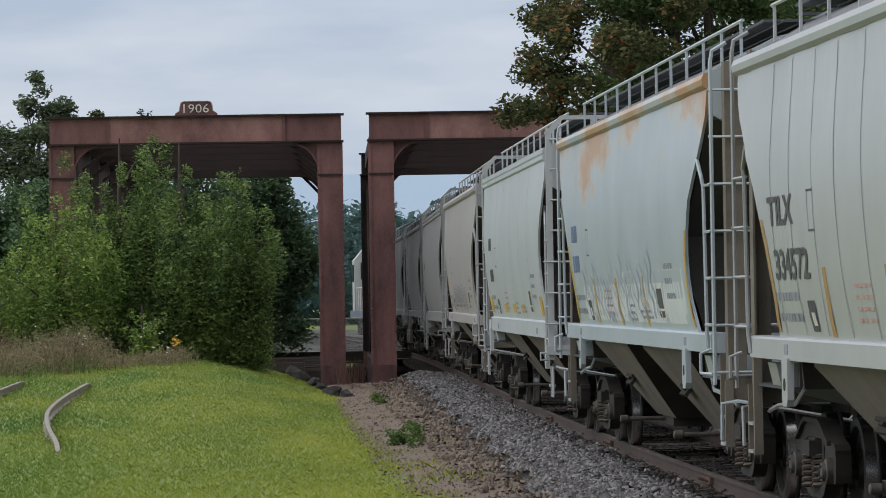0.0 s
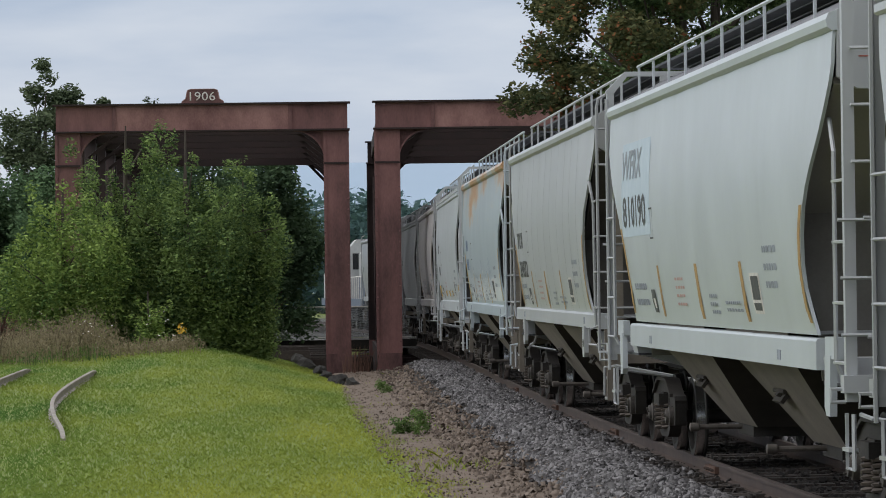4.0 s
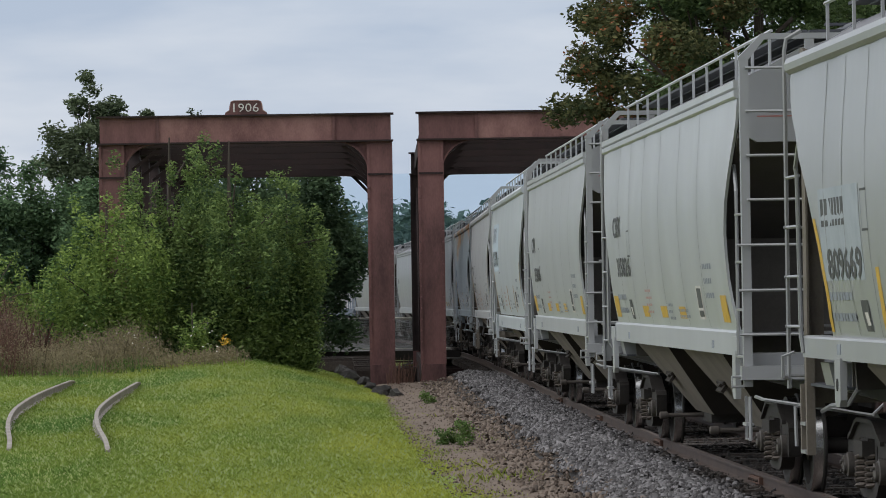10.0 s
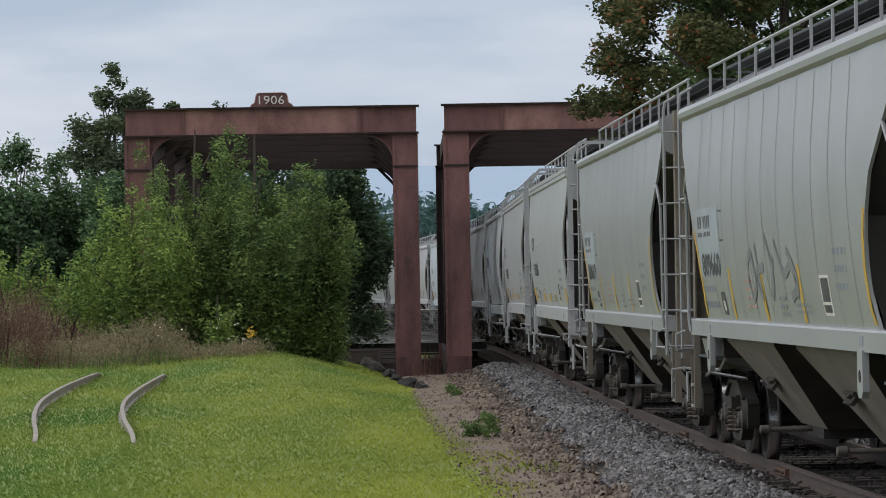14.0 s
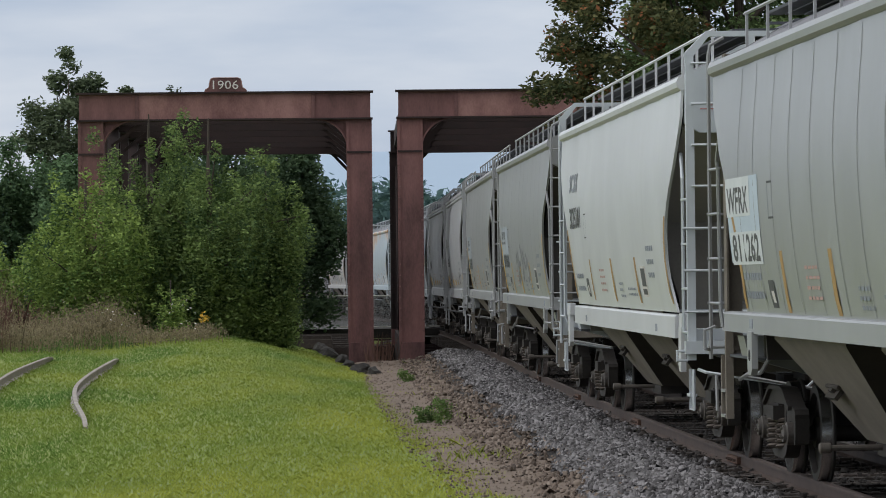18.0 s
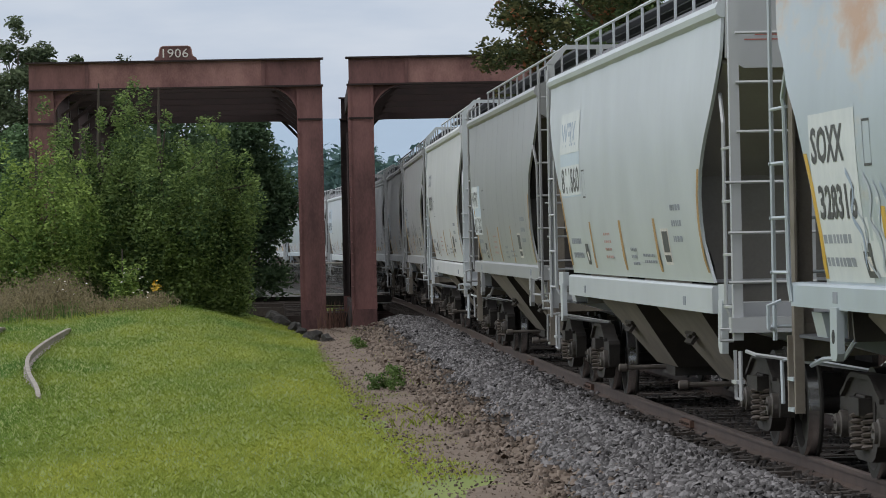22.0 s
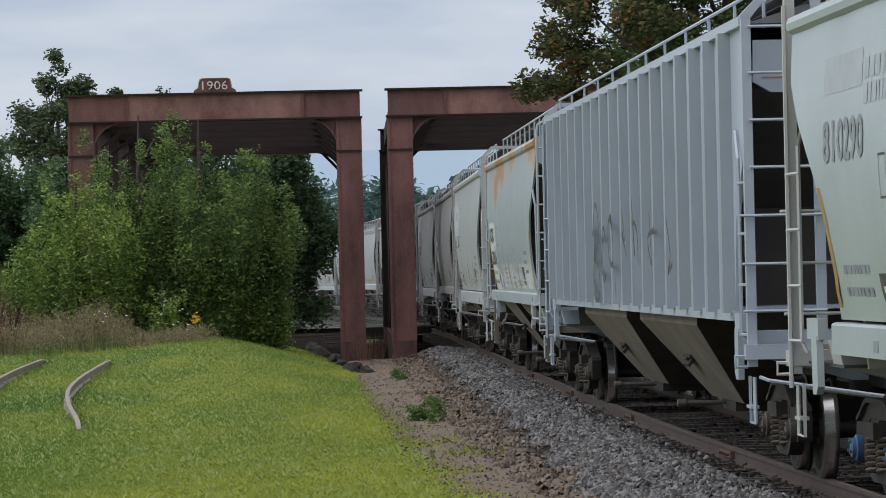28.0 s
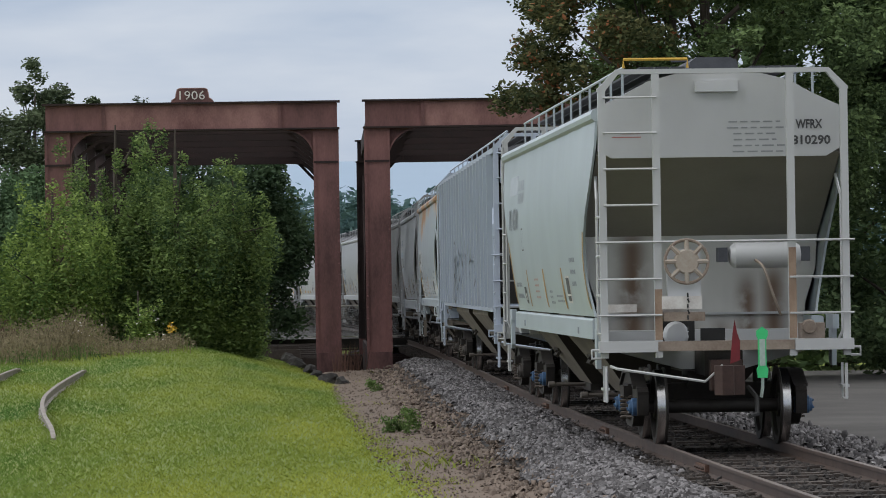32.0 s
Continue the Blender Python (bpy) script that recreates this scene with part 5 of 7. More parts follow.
def hopper_car(mat, body, double_lip=False):
    car = thing("hopper_car", "grey covered hopper railway car in a moving train", "hopper car", "cars of the train")
    le = BODIES[body][0]
    k = le - 8.12
    for sgn in (-1, 1):
        part("side_sheet", shell_geo(sgn, body), mat, car, "curved side sheet")
    part("floor_sheet", Geo().box(-1.42, 1.42, -6.7, 6.7, 1.6, 1.63), mat, car)
    part("roof", roof_geo(le + 0.01), M["roof_slate"], car, "sooty dark slate-grey roof sheet")
    for x in (-1, 1):
        if double_lip:
            part("eave_plate", Geo().prism([(x * 1.46, 4.05), (x * 1.565, 4.05), (x * 1.585, 4.07), (x * 1.585, 4.13), (x * 1.55, 4.145), (x * 1.585, 4.16), (x * 1.585, 4.23), (x * 1.46, 4.25)][::-x], "y", -le - 0.02, le + 0.02), mat, car)
        else:
            part("eave_plate", Geo().prism([(x * 1.46, 4.07), (x * 1.56, 4.07), (x * 1.6, 4.10), (x * 1.61, 4.16), (x * 1.585, 4.215), (x * 1.46, 4.25)][::-x], "y", -le - 0.02, le + 0.02), mat, car)
    roof_gear(car, mat, le + 0.07)
    under_gear(car, mat, body, k=k)
    for e in (-1, 1):
        end_parts(car, e, mat, k, body=body)
        if body == "old":
            pipe_end(car, e, mat, le)
        else:
            end_frame(car, e, mat, POST_Y + k + (0.15 if body == "mid" else 0.3))
        truck_parts(car, e * (6.97 + k))
    return car



def ribbed_car(mat):
    """A longer car with flat sides and upright ribs."""
    car = thing("hopper_car", "pale blue-grey ribbed covered hopper railway car with black graffiti", "hopper car", "cars of the train")
    k = 4.6
    le = 8.12 + k
    pts = [(-le, 4.38), (-le, 3.45), (-le + 1.0, 2.5), (-le + 1.2, 1.62), (le - 1.2, 1.62), (le - 1.0, 2.5), (le, 3.45), (le, 4.38)]
    for x in (-1, 1):
        part("side_sheet", Geo().prism(pts, "x", *sorted((x * 1.46, x * 1.5))), mat, car)
    part("floor_sheet", Geo().box(-1.45, 1.45, -6.7 - k, 6.7 + k, 1.62, 1.66), mat, car)
    for x in (-1, 1):
        for y in np.linspace(-le + 1.3, le - 1.3, 18):
            y = float(y)
            z0 = 1.6 if abs(y) < le - 1.2 else 2.55
            vs = [(x * 1.5, y - 0.1, z) for z in (z0, 4.36)] + [(x * 1.62, y - 0.085, z) for z in (z0, 4.36)] + [(x * 1.62, y + 0.085, z) for z in (z0, 4.36)] + [(x * 1.5, y + 0.1, z) for z in (z0, 4.36)]
            fs = [(0, 1, 3, 2), (2, 3, 5, 4), (4, 5, 7, 6), (0, 2, 4, 6), (7, 5, 3, 1)]
            part("side_rib", Geo().add(vs, fs if x > 0 else [f[::-1] for f in fs]), P["rib"], car)
        part("eave_plate", Geo().box(*sorted((x * 1.46, x * 1.56)), -le, le, 4.36, 4.45), mat, car)
        part("side_sill", Geo().box(*sorted((x * 1.4, x * 1.53)), -le + 1.2, le - 1.2, 1.52, 1.625), mat, car)
    g = Geo()
    prof = [(-1.5, 4.38), (-0.9, 4.56), (0, 4.64), (0.9, 4.56), (1.5, 4.38)]
    g.v = [(x, y, z) for y in (-le, le) for x, z in prof]
    g.f = [(i, i + 1, i + 6, i + 5) for i in range(4)] + [(4, 3, 2, 1, 0), (5, 6, 7, 8, 9), (0, 5, 9, 4)]
    part("roof", g, M["roof_slate"], car, "sooty dark slate-grey roof sheet")
    roof_gear(car, mat, le, 1.3)
    under_gear(car, mat, bays=(-4.1, 4.1), tl=3.2, k=k)
    for e in (-1, 1):
        end_parts(car, e, mat, k, 1.46, "old")
        end_frame(car, e, mat, POST_Y + k)
        truck_parts(car, e * (6.97 + k))
    return car


def repaint(ob, mat, rest=None, also=()):
    """Give a copied car its own coat; rest is the coat of all but its large sheets."""
    for o in (ob, *ob.children_recursive):
        sheet = o.name.split(".")[0] in ("side_sheet", "eave_plate", "roof", *also)
        for s in o.material_slots:
            if s.material == P["grey"]:
                s.link = "OBJECT"
                s.material = mat if sheet or not rest else rest


kind_a = hopper_car(P["grey"], "old")
kind_c = hopper_car(P["grey"], "mid", True)
kind_w = hopper_car(P["grey"], "new")
ribbed = ribbed_car(P["ribbed"])
# (kind, coat, label) from the train's end to its head
TRAIN = [
    ("w", "last", "clean pale blue-white covered hopper car, last of the train"),
    ("r", "ribbed", ""),
    ("a", "rusty", "blue-grey covered hopper car with orange rust and graffiti"),
    ("w", "light", "light grey covered hopper car with white number patch"),
    ("a", "worn", "seamed grey covered hopper car with yellow stripes"),
    ("w", "white", "off-white covered hopper car with smooth sides"),
    ("a", "worn", "seamed grey covered hopper car with scrawled graffiti"),
    ("a", "worn", "seamed grey covered hopper car with bright yellow stripes"),
    ("c", "grey", "grey covered hopper car with yellow reflector squares"),
    ("c", "grey", "grey covered hopper car with yellow reflector squares"),
    ("w", "light", "light grey covered hopper car with pale number patch"),
    ("a", "grey", "seamed grey covered hopper car with brown stripes"),
    ("a", "rusty", "rust-blotched blue-grey covered hopper car with graffiti"),
    ("c", "light", "light grey covered hopper car with yellow squares"),
    ("a", "pink", "faded pinkish grey covered hopper car with graffiti"),
    ("c", "dark", "dark weathered grey covered hopper car"),
    ("a", "dark", "dark grey covered hopper car"),
    ("a", "dark", "dark grey covered hopper car behind the locomotives"),
]
# coats whose frames and ends have another tone than the sheets
BODY = ("side_sill", "hopper_bay", "railing", "railing_post", "jacking_pad", "sill_extension")
# the darker tones here put the shade between cars into the coat
ENDS = {"rusty": (P["blue"], BODY[:2]), "light": (P["grey"], BODY), "white": (P["light"], BODY), "pink": (P["worn"], BODY), "last": (P["last_end"], BODY), "worn": (P["dark"], BODY), "grey": (P["worn"], BODY)}
CARS, used = [], set()
for kd, coat, label in TRAIN:
    src = {"a": kind_a, "c": kind_c, "w": kind_w, "r": ribbed}[kd]
    if kd in used:
        car = copy_thing(src, Matrix.Identity(4))
        for o in car.children_recursive:
            for s in o.material_slots:
                s.link = "DATA"
    else:
        car = src
    used.add(kd)
    if coat != "ribbed":
        repaint(car, P[coat], *ENDS.get(coat, ()))
    if label:
        tagged(car, label)
    CARS.append(car)
    BODY_OF[car.name] = {"w": "new", "c": "mid"}.get(kd, "old")


# ---- lettering and marks on the side that faces the lawn ----
def out_x(y, z, flat, lift=0.004):
    return -(side_x(y, z, flat) + lift)


def side_text(car, body, y, z, h, mat, flat=0.0, width=None, name="lettering", label=""):
    """Text that begins at y and runs backwards along the side; z is its baseline."""
    g = text_geo(body, h * 1.38, 0.0, 0.010, width)
    g.v = [(out_x(y - a, z + b, flat, 0.007), y - a, z + b) for a, b, _ in g.v]
    return part(name, g, mat, car, label or "painted reporting mark " + body)


def side_patch(car, y0, y1, z0, z1, mat, flat=0.0, lift=0.0, lean=0.0, name="mark", label=""):
    """A painted patch that follows the sheet."""
    g = Geo()
    n, m = max(1, int((z1 - z0) / 0.12)), max(1, int(abs(y1 - y0) / 0.2))
    for i in range(n + 1):
        z = z0 + (z1 - z0) * i / n
        for j in range(m + 1):
            yy = y0 + (y1 - y0) * j / m + lean * (z - z0)
            g.v.append((out_x(yy, z, flat, 0.003) - lift, yy, z))
    w = m + 1
    g.f = [(i * w + j, i * w + j + 1, (i + 1) * w + j + 1, (i + 1) * w + j) for i in range(n) for j in range(m)]
    return part(name, g, mat, car, label)


def side_bars(car, y, z, rows, mat, flat=0.0, w=0.5, step=0.1, h=0.045):
    """Rows of small lettering too small to read."""
    r = random.Random(int(y * 100) + int(z * 10) + rows)
    g = Geo()
    for i in range(rows):
        a = y
        while a > y - w:
            b = a - r.uniform(0.07, 0.2)
            zz = z - i * step
            g.add([(out_x(a, zz, flat), a, zz), (out_x(b, zz, flat), b, zz), (out_x(b, zz + h, flat), b, zz + h), (out_x(a, zz + h, flat), a, zz + h)], [(0, 1, 2, 3)])
            a = b - 0.05
    return tagged(part("small_print", g, mat, car), kind="stuff")


def stroke(car, pts, w, mat, flat=0.0, name="graffiti_stroke"):
    """A painted line along (y, z) points."""
    p = [Vector((a, b, 0)) for a, b in pts]
    p = spline([tuple(q) for q in p], 4)
    g = Geo()
    for i, q in enumerate(p):
        d = (p[min(i + 1, len(p) - 1)] - p[max(i - 1, 0)]).normalized()
        nrm = Vector((-d.y, d.x, 0)) * (w / 2)
        for s in (nrm, -nrm):
            y, z = q.x + s.x, q.y + s.y
            g.v.append((out_x(y, z, flat, 0.007), y, z))
    g.f = [(2 * i, 2 * i + 1, 2 * i + 3, 2 * i + 2) for i in range(len(p) - 1)]
    return part(name, g, mat, car)


def edge_stripe(car, e, z0, z1, mat):
    """A reflective strip that follows the drawn-in end of the side."""
    g = Geo()
    for i in range(9):
        z = z0 + (z1 - z0) * i / 8
        le = BODIES[BODY_OF[car.name]][0] - float(np.interp(z, WZ, BODIES[BODY_OF[car.name]][1]))
        for q in (0.03, 0.18):
            y = e * (le - q)
            g.v.append((out_x(y, z, 0.0), y, z))
    g.f = [(2 * i, 2 * i + 1, 2 * i + 3, 2 * i + 2) for i in range(8)]
    part("reflector_strip", g, mat, car)


def seams(car, ys, mat):
    for y in ys:
        side_patch(car, y - 0.011, y + 0.011, 1.68, 4.04, mat, name="weld_seam")


def data_panel(car, y, z, mat, border, flat=0.0):
    a = side_patch(car, y - 0.62, y, z, z + 0.38, border, flat, 0.0, 0.0, "data_panel", "black data panel with a pale border")
    side_patch(car, y - 0.54, y - 0.08, z + 0.13, z + 0.35, mat, flat, 0.003, 0.0, "panel_field")
    side_patch(car, y - 0.54, y - 0.08, z + 0.03, z + 0.10, mat, flat, 0.003, 0.0, "panel_field")


def common_marks(car, stripe, stripes=None, edge=True, panel_y=-3.6, flat=0.0):
    if stripes is None:
        stripes = (3.85, 0.35, -3.15) if BODY_OF[car.name] == "new" else (3.7, 0.75, -2.2)
    side_bars(car, 6.5, 1.98, 1, M["mark_grey"], flat, 1.3, 0.18, 0.07)
    side_bars(car, 6.5, 1.80, 1, M["mark_grey"], flat, 1.2, 0.18, 0.07)
    side_patch(car, 4.45, 4.8, 1.72, 1.98, M["mark_black"], flat, 0.0, 0.1, "stencil_box")
    side_patch(car, 4.52, 4.68, 1.77, 1.88, M["white_paint"], flat, 0.004, 0.1, "stencil_box")
    for y in stripes:
        side_patch(car, y - 0.04, y + 0.16, 1.68, 2.25, stripe, flat, 0.0, 0.0, "reflector_strip")
    side_bars(car, 2.4, 2.08, 4, M["mark_red"], flat, 0.75, 0.09, 0.03)
    side_bars(car, -0.4, 1.9, 3, M["mark_grey"], flat, 0.55, 0.08, 0.035)
    side_bars(car, -1.6, 1.84, 2, M["mark_grey"], flat, 1.1, 0.07, 0.03)
    data_panel(car, panel_y, 1.76, M["mark_black"], M["white_paint"], flat)
    side_bars(car, panel_y - 1.1, 2.32, 3, M["mark_grey"], flat, 0.7, 0.16, 0.06)
    side_patch(car, 4.02, 4.32, 2.55, 2.57, M["mark_black"], flat, 0, 0, "stencil_frame")
    side_patch(car, 4.02, 4.32, 2.88, 2.9, M["mark_black"], flat, 0, 0, "stencil_frame")
    side_patch(car, 4.02, 4.04, 2.57, 2.88, M["mark_grey"], flat, 0, 0, "stencil_frame")
    side_patch(car, 4.30, 4.32, 2.57, 2.88, M["mark_grey"], flat, 0, 0, "stencil_frame")
    if edge:
        for e in (-1, 1):
            edge_stripe(car, e, 1.7, 2.7, stripe)


M["scrawl_dark"] = make_mat("scrawl_dark", (0.15, 0.155, 0.165), (0.23, 0.235, 0.24), 5, 0.6, 0, 0, 40, 0.5)
M["scrawl"] = make_mat("scrawl_grey", (0.46, 0.49, 0.54), (0.34, 0.38, 0.44), 5, 0.6, 0, 0, 40, 0.5)
M["mark_blue_pale"] = make_mat("mark_blue_pale", (0.33, 0.39, 0.49), (0.26, 0.32, 0.42), 5, 0.6, 0, 0, 40, 0.5)
M["print_pale"] = make_mat("print_pale", (0.22, 0.23, 0.24), (0.28, 0.29, 0.30), 5, 0.6, 0, 0, 40, 0.5)
M["mark_brown"] = make_mat("mark_brown", (0.42, 0.26, 0.09), (0.3, 0.18, 0.07), 9, 0.6, 0, 0, 40, 0.4)
M["patch_white"] = make_mat("patch_white", (0.63, 0.65, 0.66), (0.54, 0.57, 0.59), 4, 0.5, 0, 0, 40, 0.4)
M["patch_blue"] = make_mat("patch_blue", (0.50, 0.57, 0.64), (0.42, 0.5, 0.58), 4, 0.5, 0, 0, 40, 0.4)
M["patch_grey"] = make_mat("patch_grey", (0.36, 0.39, 0.43), (0.29, 0.32, 0.36), 4, 0.5, 0, 0, 40, 0.4)
M["seam"] = make_mat("seam_dirt", (0.30, 0.31, 0.31), (0.2, 0.2, 0.2), 6, 0.7, 0, 0, 40, 0.4)
SEAMS_A = [6.3, 5.2, 4.05, 2.85, 1.6, 0.3, -1.0, -2.3, -3.6, -4.8, -5.9]
SEAMS_C = [5.5, 3.9, 2.0, -0.2, -2.6, -4.8]

# last car
c = CARS[0]
common_marks(c, M["mark_brown"])
side_text(c, "810290", 6.9, 2.9, 0.34, M["mark_grey"], width=2.0)
side_patch(c, 5.0, 6.9, 3.45, 3.75, M["scrawl"], name="ghost_lettering", label="faded patch of old lettering")
side_bars(c, 4.9, 3.5, 2, M["scrawl"], 0, 1.2, 0.2, 0.16)
# ribbed car
c, F = CARS[1], 1.5
kk = 4.6
for y, z in ((9.1 + kk - 1.6, 2.9), (8.3 + kk - 1.6, 2.9), (9.1 + kk - 1.6, 2.35), (8.3 + kk - 1.6, 2.35)):
    side_patch(c, y - 0.16, y - 0.10, z, z + 0.26, M["mark_black"], F, name="worn_letter")
    side_patch(c, y - 0.02, y + 0.03, z, z + 0.26, M["mark_black"], F, name="worn_letter")
for y in (8.0, 4.6, 1.0, -3.0):
    side_patch(c, y, y + 0.12, 1.7, 2.2, M["mark_brown"], F, name="reflector_strip")
for y in (9.0, 7.2, 3.4, -0.4):
    side_bars(c, y, 2.0, 3, M["mark_grey"], F, 0.5, 0.1, 0.045)
GR = [[(3.3, 2.5), (2.9, 2.9), (2.5, 2.8), (2.35, 2.5), (2.7, 2.25), (3.2, 2.2), (2.5, 2.1), (2.3, 1.85), (2.6, 1.65), (3.1, 1.68), (3.3, 1.95), (3.2, 2.6)], [(1.4, 2.5), (1.7, 2.6), (2.0, 2.35), (1.95, 2.05), (1.6, 1.9), (1.35, 2.0)], [(0.7, 2.7), (0.35, 2.5), (0.3, 2.2), (0.6, 2.1), (0.95, 2.3), (0.95, 2.6), (0.65, 2.75)],
      [(0.1, 1.95), (0.0, 1.7)],
 [(-1.0, 2.8), (-1.3, 2.4), (-1.0, 2.5), (-1.5, 2.2)], [(-2.3, 2.9), (-2.6, 2.2), (-2.4, 2.6), (-2.9, 2.5), (-3.0, 2.1)], [(-4.4, 2.7), (-4.6, 2.1), (-4.2, 2.4), (-4.9, 2.5)], [(-6.3, 2.6), (-6.7, 2.2), (-6.4, 2.0), (-6.9, 2.1)]]
for pts in GR:
    stroke(c, pts, 0.06, M["mark_black"], 1.625)
side_patch(c, -2.3, -1.5, 1.75, 2.4, M["patch_blue"], F, name="paint_patch")
# rusty car with graffiti band
for ci, txt in ((2, True), (12, False)):
    c = CARS[ci]
    common_marks(c, M["mark_yellow"], panel_y=-3.5)
    r = random.Random(ci)
    side_patch(c, -6.2, 5.3, 1.73, 2.32, M["patch_white"], lift=-0.003, name="paint_band", label="whitewashed band under graffiti")
    for k in range(26):
        y = 5.1 - k * 0.34
        z = r.uniform(2.2, 2.55)
        stroke(c, [(y, z), (y - 0.25, z - 0.15), (y - 0.1, z - 0.35), (y - 0.4, z - 0.5), (y - 0.35, 1.78)], r.uniform(0.025, 0.055), M["scrawl"] if k % 4 else M["mark_blue_pale"])
    if txt:
        side_patch(c, 4.6, 6.68, 1.68, 3.0, M["patch_white"], name="number_patch", label="white number patch")
        side_text(c, "SOXX", 6.6, 2.62, 0.28, M["mark_black"], width=1.5)
        side_text(c, "328316", 6.45, 2.18, 0.26, M["mark_black"], width=1.7)
    else:
        side_bars(c, 6.4, 2.75, 1, M["mark_blue"], 0, 0.8, 0.2, 0.22)
        side_bars(c, 6.4, 2.35, 1, M["mark_blue"], 0, 0.9, 0.2, 0.22)
# patched light grey car
c = CARS[3]
common_marks(c, M["mark_brown"])
side_patch(c, 4.5, 7.0, 2.58, 3.66, M["patch_blue"], name="number_patch", label="pale blue faded patch")
side_patch(c, 4.5, 7.0, 3.14, 3.66, M["patch_white"], lift=0.003, name="number_patch", label="white number patch")
side_patch(c, 4.5, 7.0, 2.6, 2.98, M["patch_white"], lift=0.003, name="number_patch", label="white number patch")
side_text(c, "WFRX", 6.85, 3.24, 0.3, M["mark_blue_pale"], width=1.9)
side_text(c, "811860", 6.9, 2.64, 0.32, M["mark_black"], width=2.3)
# seamed cars
for ci, a, b, st in ((4, "WFRX", "811262", "mark_brown"), (6, "", "809660", "mark_yellow"), (7, "", "809669", "mark_yellow"), (11, "TILX", "334572", "mark_brown")):
    c = CARS[ci]
    seams(c, SEAMS_A, M["seam"])
    common_marks(c, M[st])
    if ci == 4:
        side_patch(c, 4.9, 7.15, 2.15, 2.98, M["patch_blue"], name="number_patch", label="pale faded patch")
        side_patch(c, 5.5, 7.2, 2.6, 2.98, M["patch_white"], lift=0.003, name="number_patch", label="white number patch")
        side_patch(c, 4.9, 7.05, 2.13, 2.45, M["patch_white"], lift=0.003, name="number_patch", label="white number patch")
    if ci in (6, 7):
        side_patch(c, 4.4, 6.6, 2.15, 2.95, M["patch_grey"], name="number_patch", label="grey overpainted number patch")
    dy = 0.6 if ci == 4 else 0.0
    if a:
        side_text(c, a, 6.5 + dy, 2.64, 0.25, M["mark_black"], width=1.45)
    else:
        side_bars(c, 6.5, 2.62, 1, M["mark_black"], 0, 1.3, 0.2, 0.24)
    side_text(c, b, 6.35 + dy, 2.17, 0.26, M["mark_black"], width=1.9)
c = CARS[6]
for pts in ([(3.9, 2.3), (3.5, 2.5), (3.3, 2.1), (3.7, 1.9), (3.9, 2.2)], [(3.1, 2.6), (2.9, 1.9), (3.2, 2.2), (2.6, 2.3)], [(2.4, 2.7), (2.0, 2.2), (2.3, 1.9), (1.9, 2.4)], [(1.7, 2.6), (1.2, 2.2), (0.7, 2.3), (0.5, 1.9)], [(0.9, 2.5), (0.4, 2.1), (0.9, 1.9)]):
    stroke(c, [(a * 1.15 - 2.5, b * 0.8 + 0.4) for a, b in pts], 0.1, M["scrawl_dark"])
# plain white car
c = CARS[5]
common_marks(c, M["mark_brown"])
side_text(c, "325101", 6.7, 2.72, 0.30, M["mark_black"], width=1.9)
side_text(c, "SCXX", 6.8, 3.25, 0.26, M["mark_grey"], width=1.5)
# cars with squares
for ci, n in ((8, "315826"), (9, "315806"), (13, "")):
    c = CARS[ci]
    seams(c, SEAMS_C, M["seam"])
    common_marks(c, M["mark_yellow"], (), False, -3.85)
    for y in (2.25, -0.15, -2.4):
        side_patch(c, y, y + 0.75, 1.76, 1.9, M["mark_yellow"], name="reflector_square")
    for y in (6.5, -6.88):
        side_patch(c, y, y + 0.65, 1.74, 2.03, M["mark_yellow"], name="reflector_square")
    if n:
        side_text(c, "CBFX", 6.35, 2.84, 0.27, M["mark_black"], width=1.3)
        side_text(c, n, 6.1, 2.3, 0.25, M["mark_black"], width=2.0)
    else:
        side_bars(c, 6.2, 2.86, 1, M["mark_black"], 0, 0.9, 0.2, 0.22)
        side_bars(c, 6.2, 2.3, 1, M["mark_black"], 0, 1.2, 0.2, 0.22)
# pale patched car
c = CARS[10]
common_marks(c, M["mark_brown"])
side_patch(c, 4.2, 7.1, 2.6, 3.7, M["patch_blue"], name="number_patch", label="pale number patch")
side_text(c, "WFRX", 7.1, 3.28, 0.34, M["mark_grey"], width=2.1)
side_text(c, "810190", 6.95, 2.72, 0.36, M["mark_black"], width=2.4)
c = CARS[14]
common_marks(c, M["mark_brown"])
for k in range(12):
    stroke(c, [(4.0 - k * 0.5, 2.3), (3.8 - k * 0.5, 1.9), (3.6 - k * 0.5, 2.2), (3.5 - k * 0.5, 1.8)], 0.05, M["mark_grey"])
for ci in (15, 16, 17):
    side_bars(CARS[ci], 6.2, 2.8, 1, M["mark_black"], 0, 0.9, 0.2, 0.2)
    seams(CARS[ci], SEAMS_A[::2], M["seam"])

# ---- rear end of the last car ----
c = CARS[0]
for o in c.children:
    if o.name.startswith("lower_bulkhead"):
        o.material_slots[0].link = "OBJECT"
        o.material_slots[0].material = P["end_stained"]
yb = -(BODIES["new"][0] + 0.036)
ye = -(POST_Y + BODIES["new"][0] - 8.12 + 0.3)
R = 0.27
at_wheel = Matrix.Translation((-0.49, ye - 0.12, 2.29))
g = Geo().tube([(R * math.cos(2 * math.pi * k / 24), 0, R * math.sin(2 * math.pi * k / 24)) for k in range(25)], 0.02, 6)
w = part("brake_wheel", moved(g, at_wheel), M["sill_rust"], c, "rust-browned hand brake wheel")
part("hub", moved(Geo().lathe([(-0.03, 0.14), (0.0, 0.16), (0.03, 0.08), (0.06, 0.05), (0.1, 0.04)], "y", 20), at_wheel), M["rust_wash"], w, "pale dished hub with a rusty centre")
